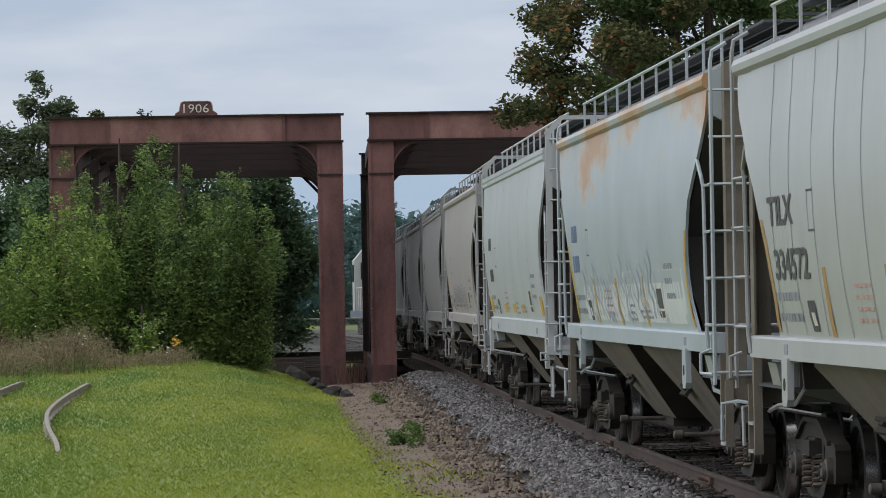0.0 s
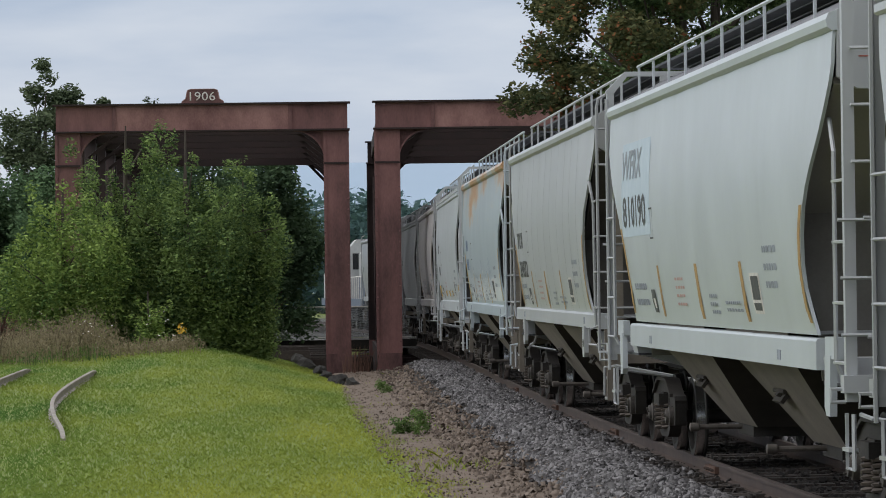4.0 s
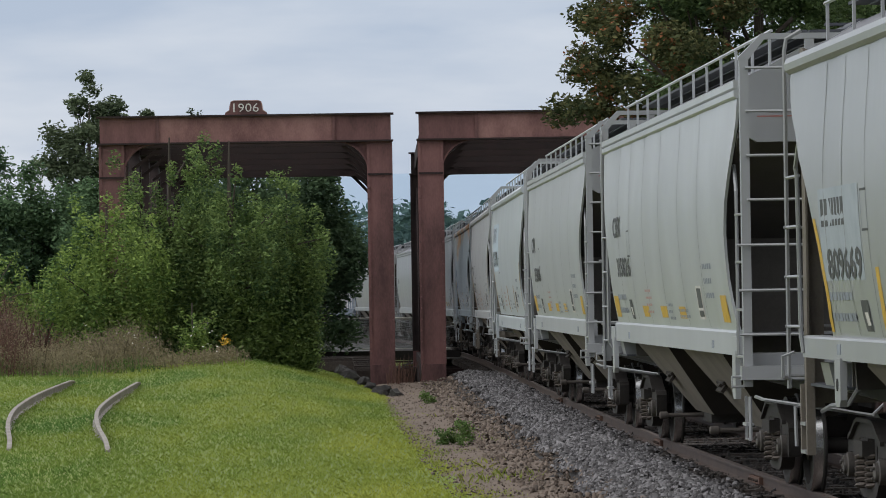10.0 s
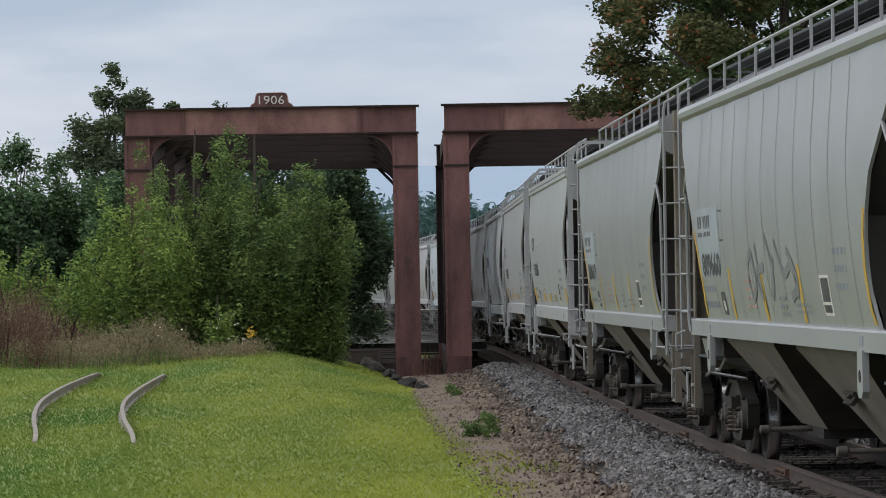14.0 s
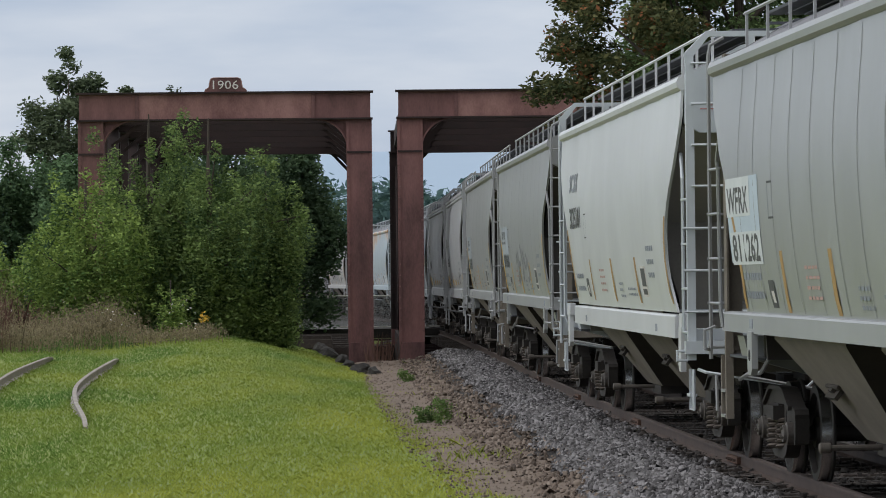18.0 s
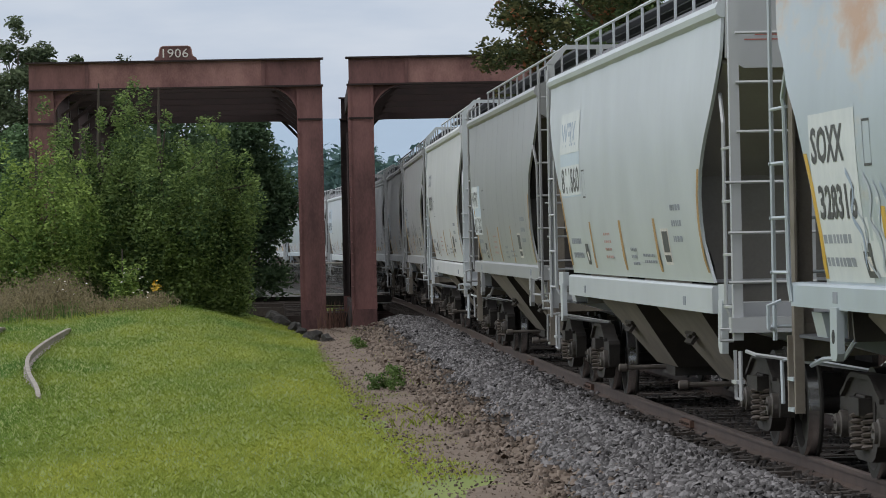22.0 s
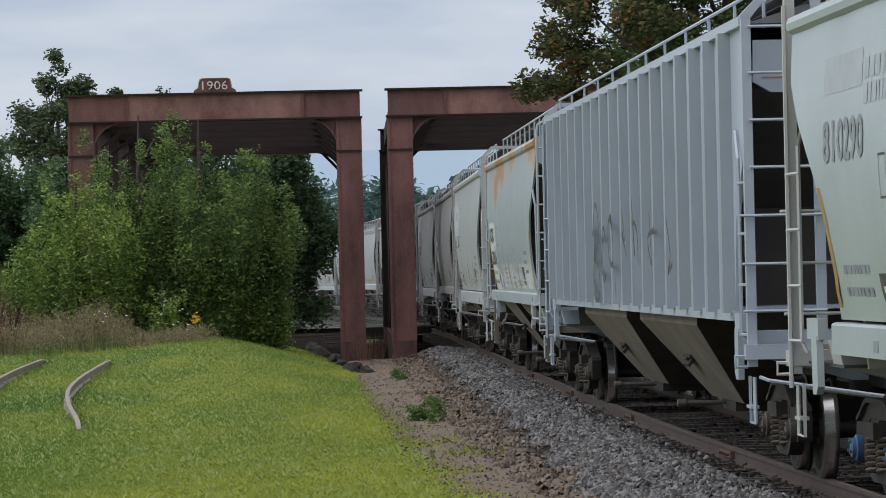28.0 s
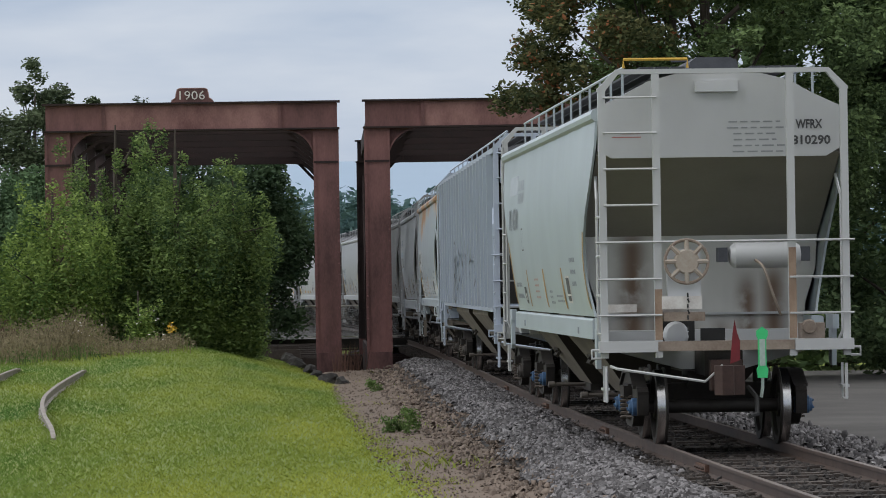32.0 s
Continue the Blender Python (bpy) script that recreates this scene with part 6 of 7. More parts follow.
for k in range(8):
    a = 2 * math.pi * k / 8
    part("spoke", moved(Geo().tube([(0.13 * math.cos(a), -0.005, 0.13 * math.sin(a)), (R * math.cos(a), 0, R * math.sin(a))], [0.034, 0.028], 6), at_wheel), M["rust_wash"], w)
part("wheel_mount", Geo().box(-0.72, -0.3, ye + 0.02, ye + 0.12, 1.75, 2.45), P["white"], c)
part("brake_housing", Geo().box(-0.80, -0.30, ye - 0.06, ye + 0.1, 1.70, 1.86), M["white_paint"], c)
part("housing_bracket", Geo().box(-0.78, -0.26, ye - 0.04, ye + 0.1, 1.55, 1.66), M["sill_rust"], c)
g = Geo()
for k in range(8):
    g.tube([(-0.48, ye - 0.08, 1.9 - k * 0.07), (-0.48 + 0.018 * (k % 2), ye - 0.08 - 0.018 * ((k + 1) % 2), 1.85 - k * 0.07)], 0.014, 4)
part("brake_chain", g, M["black"], c)
g = Geo().lathe([(0.0, 0.06), (0.02, 0.13), (0.06, 0.16), (0.12, 0.165)], "y", 18, Matrix.Translation((-0.58, ye + 0.3, 1.38)))
part("brake_cylinder", g, P["white"], c, "round brake cylinder end")
# black boxes stand in for the shade inside the two recesses
part("cylinder_recess", Geo().box(-0.78, -0.34, ye + 0.45, ye + 0.6, 1.22, 1.6), M["black"], c)
part("lower_recess", Geo().box(-0.25, 0.05, ye + 0.5, ye + 0.62, 1.25, 1.45), M["black"], c)
part("air_reservoir", Geo().lathe([(0.10, 0.05), (0.12, 0.12), (0.18, 0.165), (0.94, 0.165), (1.0, 0.12), (1.02, 0.05)], "x", 18, Matrix.Translation((0, ye + 0.45, 2.36))), P["last_end"], c, "pale grey air reservoir tank")
for x in (0.02, 1.06):
    part("tank_bracket", Geo().box(x - 0.06, x + 0.06, ye + 0.35, ye + 0.6, 2.28, 2.46), M["grating"], c)
part("hose", Geo().tube(spline([(0.42, ye + 0.28, 2.3), (0.5, ye + 0.1, 2.2), (0.6, ye + 0.1, 1.9), (0.72, ye + 0.2, 1.6)]), 0.018, 5), M["sill_rust"], c)
part("control_valve", Geo().box(1.0, 1.3, ye + 0.4, ye + 0.7, 1.3, 1.5).lathe([(ye + 0.36, 0.08), (ye + 0.42, 0.1)], "y", 10, Matrix.Translation((1.1, 0, 1.45))), M["sill_rust"], c)
part("sign_plate", Geo().box(-1.42, -1.0, ye + 1.12, ye + 1.14, 1.66, 1.76), M["white_paint"], c)
part("roof_grab", Geo().tube([(-1.2, ye + 0.3, 4.72), (-1.2, ye + 0.3, 4.83), (-0.4, ye + 0.3, 4.83), (-0.4, ye + 0.3, 4.72)], 0.02, 6), M["mark_yellow"], c, "yellow roof grab rail")
part("roof_box", Geo().box(-0.30, 0.24, yb - 0.06, yb + 0.01, 4.42, 4.56), P["white"], c)
g = moved(text_geo("WFRX", 0.155, 0.0, 0.005, 0.34), pose(0.97, yb, 3.95, 90, 0, 0))
part("end_lettering", g, M["mark_black"], c, "black end reporting mark WFRX")
g = moved(text_geo("810290", 0.155, 0.0, 0.005, 0.49), pose(0.92, yb, 3.75, 90, 0, 0))
part("end_lettering", g, M["mark_black"], c, "black end number 810290")
g = Geo()
r = random.Random(3)
for i in range(6):
    a = 0.10 + r.uniform(0, 0.1)
    while a < 0.74:
        b = a + r.uniform(0.05, 0.16)
        zz = 4.03 - i * 0.075
        g.add([(a, yb, zz), (b, yb, zz), (b, yb, zz + 0.018), (a, yb, zz + 0.018)], [(0, 1, 2, 3)])
        a = b + 0.04
tagged(part("small_print", g, M["print_pale"], c), kind="stuff")
for x, z in ((-0.84, 1.95), (0.84, 2.45)):
    part("rust_streak", Geo().box(x - 0.0465, x + 0.0465, ye - 0.056, ye - 0.0505, 1.32, z), M["post_rust"], c, "brown rust wash on the post")
# marker flag and end-of-train device hang on the coupler
part("marker_flag", Geo().prism([(0.0, 1.02), (0.12, 1.06), (0.125, 1.30), (0.09, 1.40), (0.06, 1.56), (0.035, 1.40), (0.015, 1.2)], "y", ye - 0.42, ye - 0.40), M["flag_red"], c, "dark red pointed marker flag")
eot = part("marker_device", Geo().prism([(0.33, 0.84), (0.45, 0.84), (0.46, 0.95), (0.44, 0.98), (0.44, 1.32), (0.46, 1.36), (0.46, 1.42), (0.39, 1.47), (0.32, 1.42), (0.32, 1.36), (0.34, 1.32), (0.34, 0.98), (0.32, 0.95)], "y", ye - 0.5, ye - 0.44), M["device_green"], c, "bright green end-of-train marker")
part("device_front", Geo().box(0.355, 0.425, ye - 0.506, ye - 0.498, 0.99, 1.32), M["device_silver"], eot)
part("device_hook", Geo().tube([(0.39, ye - 0.47, 0.86), (0.39, ye - 0.47, 0.72), (0.37, ye - 0.46, 0.6)], 0.022, 5), M["device_silver"], eot)
for o in c.children:
    if o.name.startswith("wheelset"):
        for q in o.children:
            if q.name.startswith("bearing_cap"):
                for s in q.material_slots:
                    s.link = "OBJECT"
                    s.material = M["cap_blue"]

# ---- locomotives at the head of the train ----
LOCO_HALF = 9.6


def locomotive():
    t = thing("locomotive", "white and dark blue diesel locomotive hauling the train", "locomotive", "locomotives")
    part("frame", Geo().box(-1.5, 1.5, -9.0, 9.0, 1.15, 1.55), M["loco_blue"], t)
    part("long_hood", Geo().prism([(-0.9, 1.55), (0.9, 1.55), (0.9, 3.75), (0.7, 3.95), (-0.7, 3.95), (-0.9, 3.75)][::-1], "y", -8.0, 4.2), M["loco_white"], t)
    part("hood_band", Geo().box(-0.92, 0.92, -7.9, 4.1, 1.56, 2.6), M["loco_blue"], t, "dark blue lower hood band")
    cab = part("cab", Geo().prism([(-1.5, 1.55), (1.5, 1.55), (1.5, 3.9), (1.0, 4.5), (-1.0, 4.5), (-1.5, 3.9)][::-1], "y", 4.2, 6.4), M["loco_white"], t, "white cab with dark windows")
    for x in (-1, 1):
        for y in (4.5, 5.4):
            part("window", Geo().box(*sorted((x * 1.49, x * 1.515)), y, y + 0.7, 2.9, 3.7), M["glass_dark"], cab)
    for x in (-1.2, 0.45):
        part("window", Geo().box(x, x + 0.75, 4.17, 4.2, 3.0, 3.8), M["glass_dark"], cab)
    part("short_hood", Geo().box(-0.9, 0.9, 6.4, 8.6, 1.55, 3.1), M["loco_white"], t)
    part("fuel_tank", Geo().box(-1.3, 1.3, -2.2, 2.2, 0.45, 1.15), M["black"], t)
    for y in (-5.5, -3.0, 0.0):
        part("roof_fan", Geo().lathe([(3.95, 0.6), (4.15, 0.58), (4.18, 0.2)], "z", 16, Matrix.Translation((0, y, 0))), M["loco_white"], t)
    for x in (-1, 1):
        part("handrail", Geo().tube([(x * 1.42, -8.8, 2.6), (x * 1.42, 4.0, 2.6)], 0.025, 5), M["white_paint"], t)
        for y in np.linspace(-8.6, 3.8, 8):
            part("handrail_post", Geo().tube([(x * 1.42, float(y), 1.55), (x * 1.42, float(y), 2.6)], 0.02, 5), M["white_paint"], t)
    for e in (-1, 1):
        part("truck", Geo().box(-1.2, 1.2, e * 6.2 - 1.9, e * 6.2 + 1.9, 0.4, 1.0), M["black"], t)
        for q in (-1.35, 1.35):
            for x in (-1, 1):
                part("wheel", Geo().lathe([(x * 0.76 - 0.07, 0.5), (x * 0.76 + 0.07, 0.5)], "x", 20, Matrix.Translation((0, e * 6.2 + q, 0.5))), M["wheel_steel"], t)
    return t


LOCOS = [locomotive()]
LOCOS.append(copy_thing(LOCOS[0], Matrix.Identity(4)))

# ---- yard beyond the creek: gravel, guard fence, parked railcar mover ----
strip_y = thing("pavement_yard", "pale grey gravel yard beyond the creek", "yard", kind="structure", geo=Geo().box(-26, -4.5, 158, 330, -0.5, -0.26), mat=make_mat("yard_gravel", (0.10, 0.098, 0.095), (0.05, 0.049, 0.047), 0.6, 0.95, 0, 0.3))
fence = thing("guard_fence", "low grey wire fence with a pale top rail beyond the creek", "fence")
fy = 156.0
for x in np.arange(-12, 1.0, 2.0):
    part("fence_post", Geo().tube([(float(x), fy, -0.5), (float(x), fy, 1.36)], 0.035, 6), M["fence_steel"], fence)
part("top_rail", Geo().tube([(-12, fy, 1.36), (-0.0, fy, 1.36)], 0.03, 6), M["white_paint"], fence, "white top rail")
part("bottom_rail", Geo().tube([(-5.2, fy, 0.18), (-0.0, fy, 0.18)], 0.022, 6), M["white_paint"], fence)
wv, wf = [], []
for k in range(300):
    x = -12 + k * 0.04
    for s in (-1, 1):
        a = len(wv)
        wv += [(x, fy, 0.18), (x + 0.008, fy, 0.18), (x + 0.008 + s * 0.5, fy, 1.36), (x + s * 0.5, fy, 1.36)]
        wf.append((a, a + 1, a + 2, a + 3))
tagged(part("wire_mesh", big_mesh("wire_mesh", np.array(wv), np.array(wf), M["fence_steel"]), None, fence), kind="stuff")

# ---- trees, bushes, weeds ----
def leaf_cloud(n, centres, radii, size, seed, flat=0.5, hollow=0.45):
    """Many small folded leaves scattered through clumps; returns verts, faces."""
    r = np.random.default_rng(seed)
    centres, radii = np.asarray(centres, float), np.asarray(radii, float)
    w = radii.prod(1) ** (2 / 3)
    k = r.choice(len(centres), n, p=w / w.sum())
    d = r.normal(size=(n, 3))
    d /= np.linalg.norm(d, axis=1)[:, None]
    p = centres[k] + d * radii[k] * (r.random(n) ** hollow)[:, None]
    p += r.normal(size=(n, 3)) * radii[k] * 0.12
    a = r.normal(size=(n, 3))
    a[:, 2] *= flat
    a /= np.linalg.norm(a, axis=1)[:, None]
    b = np.cross(a, r.normal(size=(n, 3)) + np.array([0, 0, 1.2]))
    b /= np.linalg.norm(b, axis=1)[:, None]
    s = size * r.uniform(0.55, 1.35, n)[:, None]
    v = np.stack([p - a * s, p + b * s * 0.5, p + a * s, p - b * s * 0.5], 1).reshape(-1, 3)
    f = np.arange(4 * n).reshape(n, 4)
    return v, f


def tree(name, label, x, y, h, crown_r, seed, mat, leaves=14000, size=0.16, base=0.3, clump=(0.5, 1.1), shape="round", n_cl=46, squash=1.0, keep=None, category="tree"):
    """A tapered trunk with limbs, and a crown of leafy clumps with gaps."""
    r = np.random.default_rng(seed)
    z0 = float(ground_z(x, y))
    t = thing(name, label, category)
    t.matrix_basis = pose(x, y, z0)
    cs, rs = [], []
    if shape == "shoots":
        # upright stems from one root, leafy from low down, thinning to their tips
        for _ in range(max(6, n_cl // 7)):
            a, lean, hh = r.uniform(0, 2 * math.pi), r.uniform(0, 1) ** 0.7, r.uniform(0.55, 1.0)
            hh *= 1 - 0.38 * lean * r.uniform(0.4, 1)
            for j in range(7):
                u = 0.06 + 0.94 * j / 6
                rad = crown_r * lean * (0.35 + 0.65 * min(1, u * 1.5))
                cs.append((rad * math.cos(a) + r.normal(0, 0.12), (rad * math.sin(a)) * squash + r.normal(0, 0.12), u * hh * h))
                q = r.uniform(*clump) * (1.15 - 0.75 * u)
                rs.append((q, q, q * 1.5))
        n_cl = len(cs)
    while len(cs) < n_cl:
        u = r.uniform(base, 1.0)
        q = (u - base) / (1 - base)
        if shape == "cone":
            rr = crown_r * (1.05 - q)
        elif shape == "bush":
            rr = crown_r * (1 - q ** 2.2) ** 0.5 * (0.85 + 0.3 * min(q * 3, 1)) / 1.1
        else:
            rr = crown_r * math.sin(math.pi * min(0.12 + 0.85 * q, 0.97)) ** 0.7
        a, k = r.uniform(0, 2 * math.pi), math.sqrt(r.uniform(0.1, 1))
        c = (rr * k * math.cos(a), rr * k * math.sin(a) * squash, u * h)
        if keep and not keep(*c):
            continue
        cs.append(c)
        q = r.uniform(*clump) * (1.0 if q < 0.8 else 0.7)
        rs.append((q, q, q * (0.8 if shape != "bush" else 1.1)))
    g = Geo()
    g.tube([(0, 0, -0.2), (0.05 * h / 10, 0, h * 0.3), (-0.04 * h / 10, 0.05, h * 0.65), (0, 0, h * 0.9)], [h * 0.02, h * 0.016, h * 0.009, 0.02], 8)
    part("trunk", g, M["bark"], t)
    for c in sorted(cs, key=lambda c: c[2])[:: max(1, n_cl // 12)]:
        z = c[2] * r.uniform(0.5, 0.8)
        part("limb", Geo().tube([(0, 0, z), (c[0] * 0.5, c[1] * 0.5, (z + c[2]) / 2 + 0.1), c], [h * 0.006, h * 0.004, 0.012], 5), M["bark"], t)
    v, f = leaf_cloud(leaves, cs, rs, size, seed + 1)
    part("crown", big_mesh("crown", v, f, mat), None, t)
    return t


# thicket before the unused bridge
tree("bush", "dense bright green leafy bush in front of the bridge", -7.2, 110.5, 6.5, 2.55, 11, M["leaf_bush"], 100000, 0.056, 0.0, (0.42, 0.62), "shoots", 210, 0.7, category="bush")
tree("bush", "tall slender green bush rising to the girder", -8.9, 111.5, 6.7, 1.6, 21, M["leaf_bush"], 42000, 0.054, 0.0, (0.36, 0.56), "shoots", 105, 0.7, category="bush")
tree("bush", "rounded green leafy bush beside the bridge", -5.7, 111.3, 5.3, 1.15, 12, M["leaf_bush"], 36000, 0.054, 0.0, (0.4, 0.65), "shoots", 120, 0.8, category="bush")
tree("bush", "yellow-green sapling thicket at the lawn's edge", -10.4, 109, 5.1, 1.8, 13, M["leaf_light"], 42000, 0.057, 0.0, (0.4, 0.65), "shoots", 140, 0.7, category="bush")
tree("bush", "yellow-green young bush at the lawn's edge", -13.6, 110, 3.3, 2.0, 22, M["leaf_light"], 30000, 0.057, 0.0, (0.4, 0.65), "shoots", 110, 0.7, category="bush")
tree("bush", "dense green bush filling the thicket's middle", -7.4, 111.6, 3.9, 2.1, 23, M["leaf_mid"], 42000, 0.05, 0.0, (0.45, 0.8), "bush", 90, 0.6, category="bush")
tree("bush", "small bright green sapling at the thicket's foot", -8.05, 107.6, 1.7, 0.35, 29, M["leaf_light"], 2600, 0.05, 0.0, (0.16, 0.3), "shoots", 21, 0.8, category="bush")
# behind the bridges
tree("tree", "tall dark tree with open crown behind the bridge", -16.5, 166, 11.7, 1.85, 14, M["leaf_grey"], 15000, 0.11, 0.42, (0.38, 0.75), n_cl=60)
tree("tree", "thin tree top above the bridge girder", -13.9, 166, 10.35, 1.4, 25, M["leaf_grey"], 6500, 0.1, 0.5, (0.28, 0.5), n_cl=36)
tree("tree", "thin bare-topped tree above the bridge girder", -12.2, 166, 10.4, 0.9, 26, M["leaf_grey"], 3000, 0.07, 0.45, (0.2, 0.35), n_cl=26)
tree("tree", "dark green tree beyond the creek", -6.9, 154.5, 7.4, 1.9, 15, M["leaf_behind"], 30000, 0.10, 0.12, (0.4, 0.75), "bush", 90)
tree("tree", "dark green tree beyond the creek", -10.6, 156.5, 6.4, 2.4, 27, M["leaf_behind"], 22000, 0.12, 0.0, (0.5, 0.9), "bush", 70)
for k, (tx, th) in enumerate(((-9.2, 8.4), (-11.4, 8.0), (-13.2, 8.8), (-8.2, 7.6))):
    tree("tree", "dark green tree seen through the unused bridge", tx, 157.5 + k, th, 1.9, 90 + k, M["leaf_behind"], 12000, 0.11, 0.0, (0.45, 0.8), "bush", 70)
# over the train
tree("tree", "large dark green tree with gaps in its crown beside the train", 6.4, 98, 12.5, 5.1, 16, M["leaf_green"], 120000, 0.075, 0.3, (0.36, 0.7), n_cl=300, keep=lambda x, y, z: x > -2.6)
tree("tree", "dark tree with rusty brown autumn leaves overhanging the train", 5.6, 97, 12.4, 4.2, 19, M["leaf_rust"], 52000, 0.075, 0.36, (0.3, 0.55), n_cl=170, keep=lambda x, y, z: x < 0.3)
tree("tree", "tall dense dark green roadside tree", 11.8, 101, 14.0, 4.2, 17, M["leaf_dark"], 60000, 0.1, 0.06, (0.7, 1.2), "cone", 120)
tree("tree", "tall dense dark green roadside tree", 16.2, 106, 16.0, 4.4, 18, M["leaf_dark"], 30000, 0.13, 0.03, (0.7, 1.2), "cone", 120)
for k in range(7):
    tree("tree", "dense dark green woodland tree beside the lot", 8.5 + k * 3.0, 117 + (k % 3) * 3, 13.0 + (k * 7 % 4), 3.4, 30 + k, M["leaf_dark"], 7000, 0.22, 0.0, (0.8, 1.4), "bush", 60)
for k in range(11):
    tree("tree", "green woodland tree beyond the lawn", -27 + k * 1.45, 158.5 + (k * 5 % 4) * 1.1, 6.9 + (k * 3 % 4) * 0.45, 1.9, 60 + k, M["leaf_far"], 17000, 0.1, 0.0, (0.45, 0.9), "bush", 80)
# far wood
wv, wf, off = [], [], 0
r = np.random.default_rng(5)
cs = np.stack([r.uniform(-70, 60, 900), r.uniform(400, 460, 900), r.uniform(0, 10.6, 900)], 1)
rs = np.stack([r.uniform(1.4, 3.0, 900)] * 3, 1)
v, f = leaf_cloud(90000, cs, rs, 0.5, 9)
# bluish haze of distance is painted into the wood's leaves
M["leaf_haze"] = leaf_mat("leaf_haze", (0.13, 0.21, 0.20), (0.07, 0.125, 0.13), 0.05)
tagged(new("woodland", big_mesh("woodland", v, f, M["leaf_haze"])), "hazy bluish green far woodland", "woods", kind="stuff")

# far ridge
ridge = Geo()
n = 80
for i in range(n):
    x = -1600 + 3200 * i / (n - 1)
    h = 84 + 26 * math.exp(-((x + 20) / 260) ** 2) + 12 * math.sin(i * 0.31 + 2.0) + 4 * math.sin(i * 0.93)
    ridge.v += [(x, 3400, -5), (x, 3700, h), (x, 4100, h * 0.8)]
for i in range(n - 1):
    for q in (0, 1):
        ridge.f.append((i * 3 + q, i * 3 + 3 + q, i * 3 + 4 + q, i * 3 + 1 + q))
# no mist in the air: the ridge's colour carries the blue haze
M["haze"] = make_mat("hill_haze", (0.33, 0.42, 0.53), (0.30, 0.385, 0.49), 0.004, 1.0, 0, 0, 0.05, 0.5)
thing("backdrop_hill", "distant blue hazy mountain ridge", "mountain", kind="structure", geo=ridge, mat=M["haze"])


# ---- grass, weeds and loose stone ----
def blades(x, y, h, lean, width, seed, mat, name, label, category, z=None):
    """Single grass blades, each a narrow bent triangle strip."""
    r = np.random.default_rng(seed)
    n = len(x)
    z = ground_z(x, y) if z is None else z
    a = r.uniform(0, 2 * np.pi, n)
    dx, dy = np.cos(a), np.sin(a)
    lx, ly = r.normal(0, 1, n) * lean * h, r.normal(0, 1, n) * lean * h
    w = width * r.uniform(0.6, 1.4, n)
    b0 = np.stack([x - dx * w, y - dy * w, z - 0.02], 1)
    b1 = np.stack([x + dx * w, y + dy * w, z - 0.02], 1)
    m1 = np.stack([x + dx * w * 0.7 + lx * 0.4, y + dy * w * 0.7 + ly * 0.4, z + h * 0.6], 1)
    m0 = np.stack([x - dx * w * 0.7 + lx * 0.4, y - dy * w * 0.7 + ly * 0.4, z + h * 0.6], 1)
    tip = np.stack([x + lx, y + ly, z + h], 1)
    v = np.stack([b0, b1, m1, tip, m0], 1).reshape(-1, 3)
    f = np.arange(5 * n).reshape(n, 5)
    return tagged(new(name, big_mesh(name, v, f, mat)), label, category, kind="stuff")


def scatter(n, x0, x1, y0, y1, seed, near=1.6):
    """Places on the ground, denser near the camera."""
    r = np.random.default_rng(seed)
    y = y0 * (y1 / y0) ** (r.random(n) ** 1.0)
    x = r.uniform(x0, x1, n)
    return x, y, r


x, y, r = scatter(340000, -15, 2.2, 34, 118, 3)
tx = np.interp(y, D, X_OF)
edge = np.interp(y, [38, 43, 54, 70, 90, 112], [-4.2, -3.95, -3.55, -3.15, -3.0, -2.7]) + 0.3 * np.sin(y * 0.31) + 0.3 * np.sin(y * 0.9 + x) - np.abs(r.normal(0, 0.55, len(y))) + 0.25
ok = (x - tx < edge) & (y < creek_edge(x) + 1.0)
x, y = x[ok], y[ok]
r = np.random.default_rng(4)
h = 0.055 + 0.05 * r.random(len(x))
blades(x, y, h * 0.5, 1.0, 0.0075, 4, M["grass"], "grass", "bright green mown lawn grass with yellowish patches", "grass")
# taller tufts by the dirt strip and creek
x, y, r = scatter(9000, -6, 2, 50, 118, 13)
tx = np.interp(y, D, X_OF)
ok = (np.abs(x - tx - np.interp(y, [40, 54, 70, 90], [-3.9, -3.5, -3.15, -2.95]) + 0.3 * np.sin(y)) < 0.5) & (np.sin(y * 1.3) + np.sin(y * 0.45 + 1) > 0.3)
x, y = x[ok], y[ok]
blades(x, y, r.uniform(0.05, 0.16, len(x)), 0.8, 0.012, 14, M["grass"], "grass_tuft", "ragged green grass tufts along the gravel", "grass")
# weed plant on the gravel edge
for wx, wy, wh in ((-0.55, 66.5, 0.42), (-0.85, 67.2, 0.25), (-1.6, 92.0, 0.35)):
    q = np.random.default_rng(int(wy * 10))
    z0 = float(ground_z(wx, wy))
    cs = np.stack([wx + q.normal(0, 0.09, 14), wy + q.normal(0, 0.1, 14), z0 + q.uniform(0.1, 1.0, 14) * wh], 1)
    v, f = leaf_cloud(900, cs, np.full((14, 3), 0.085), 0.026, int(wy))
    tagged(new("weed_clump", big_mesh("weed_clump", v, f, M["leaf_mid"])), "leafy green weed clump at the gravel's edge", "weed", kind="stuff")
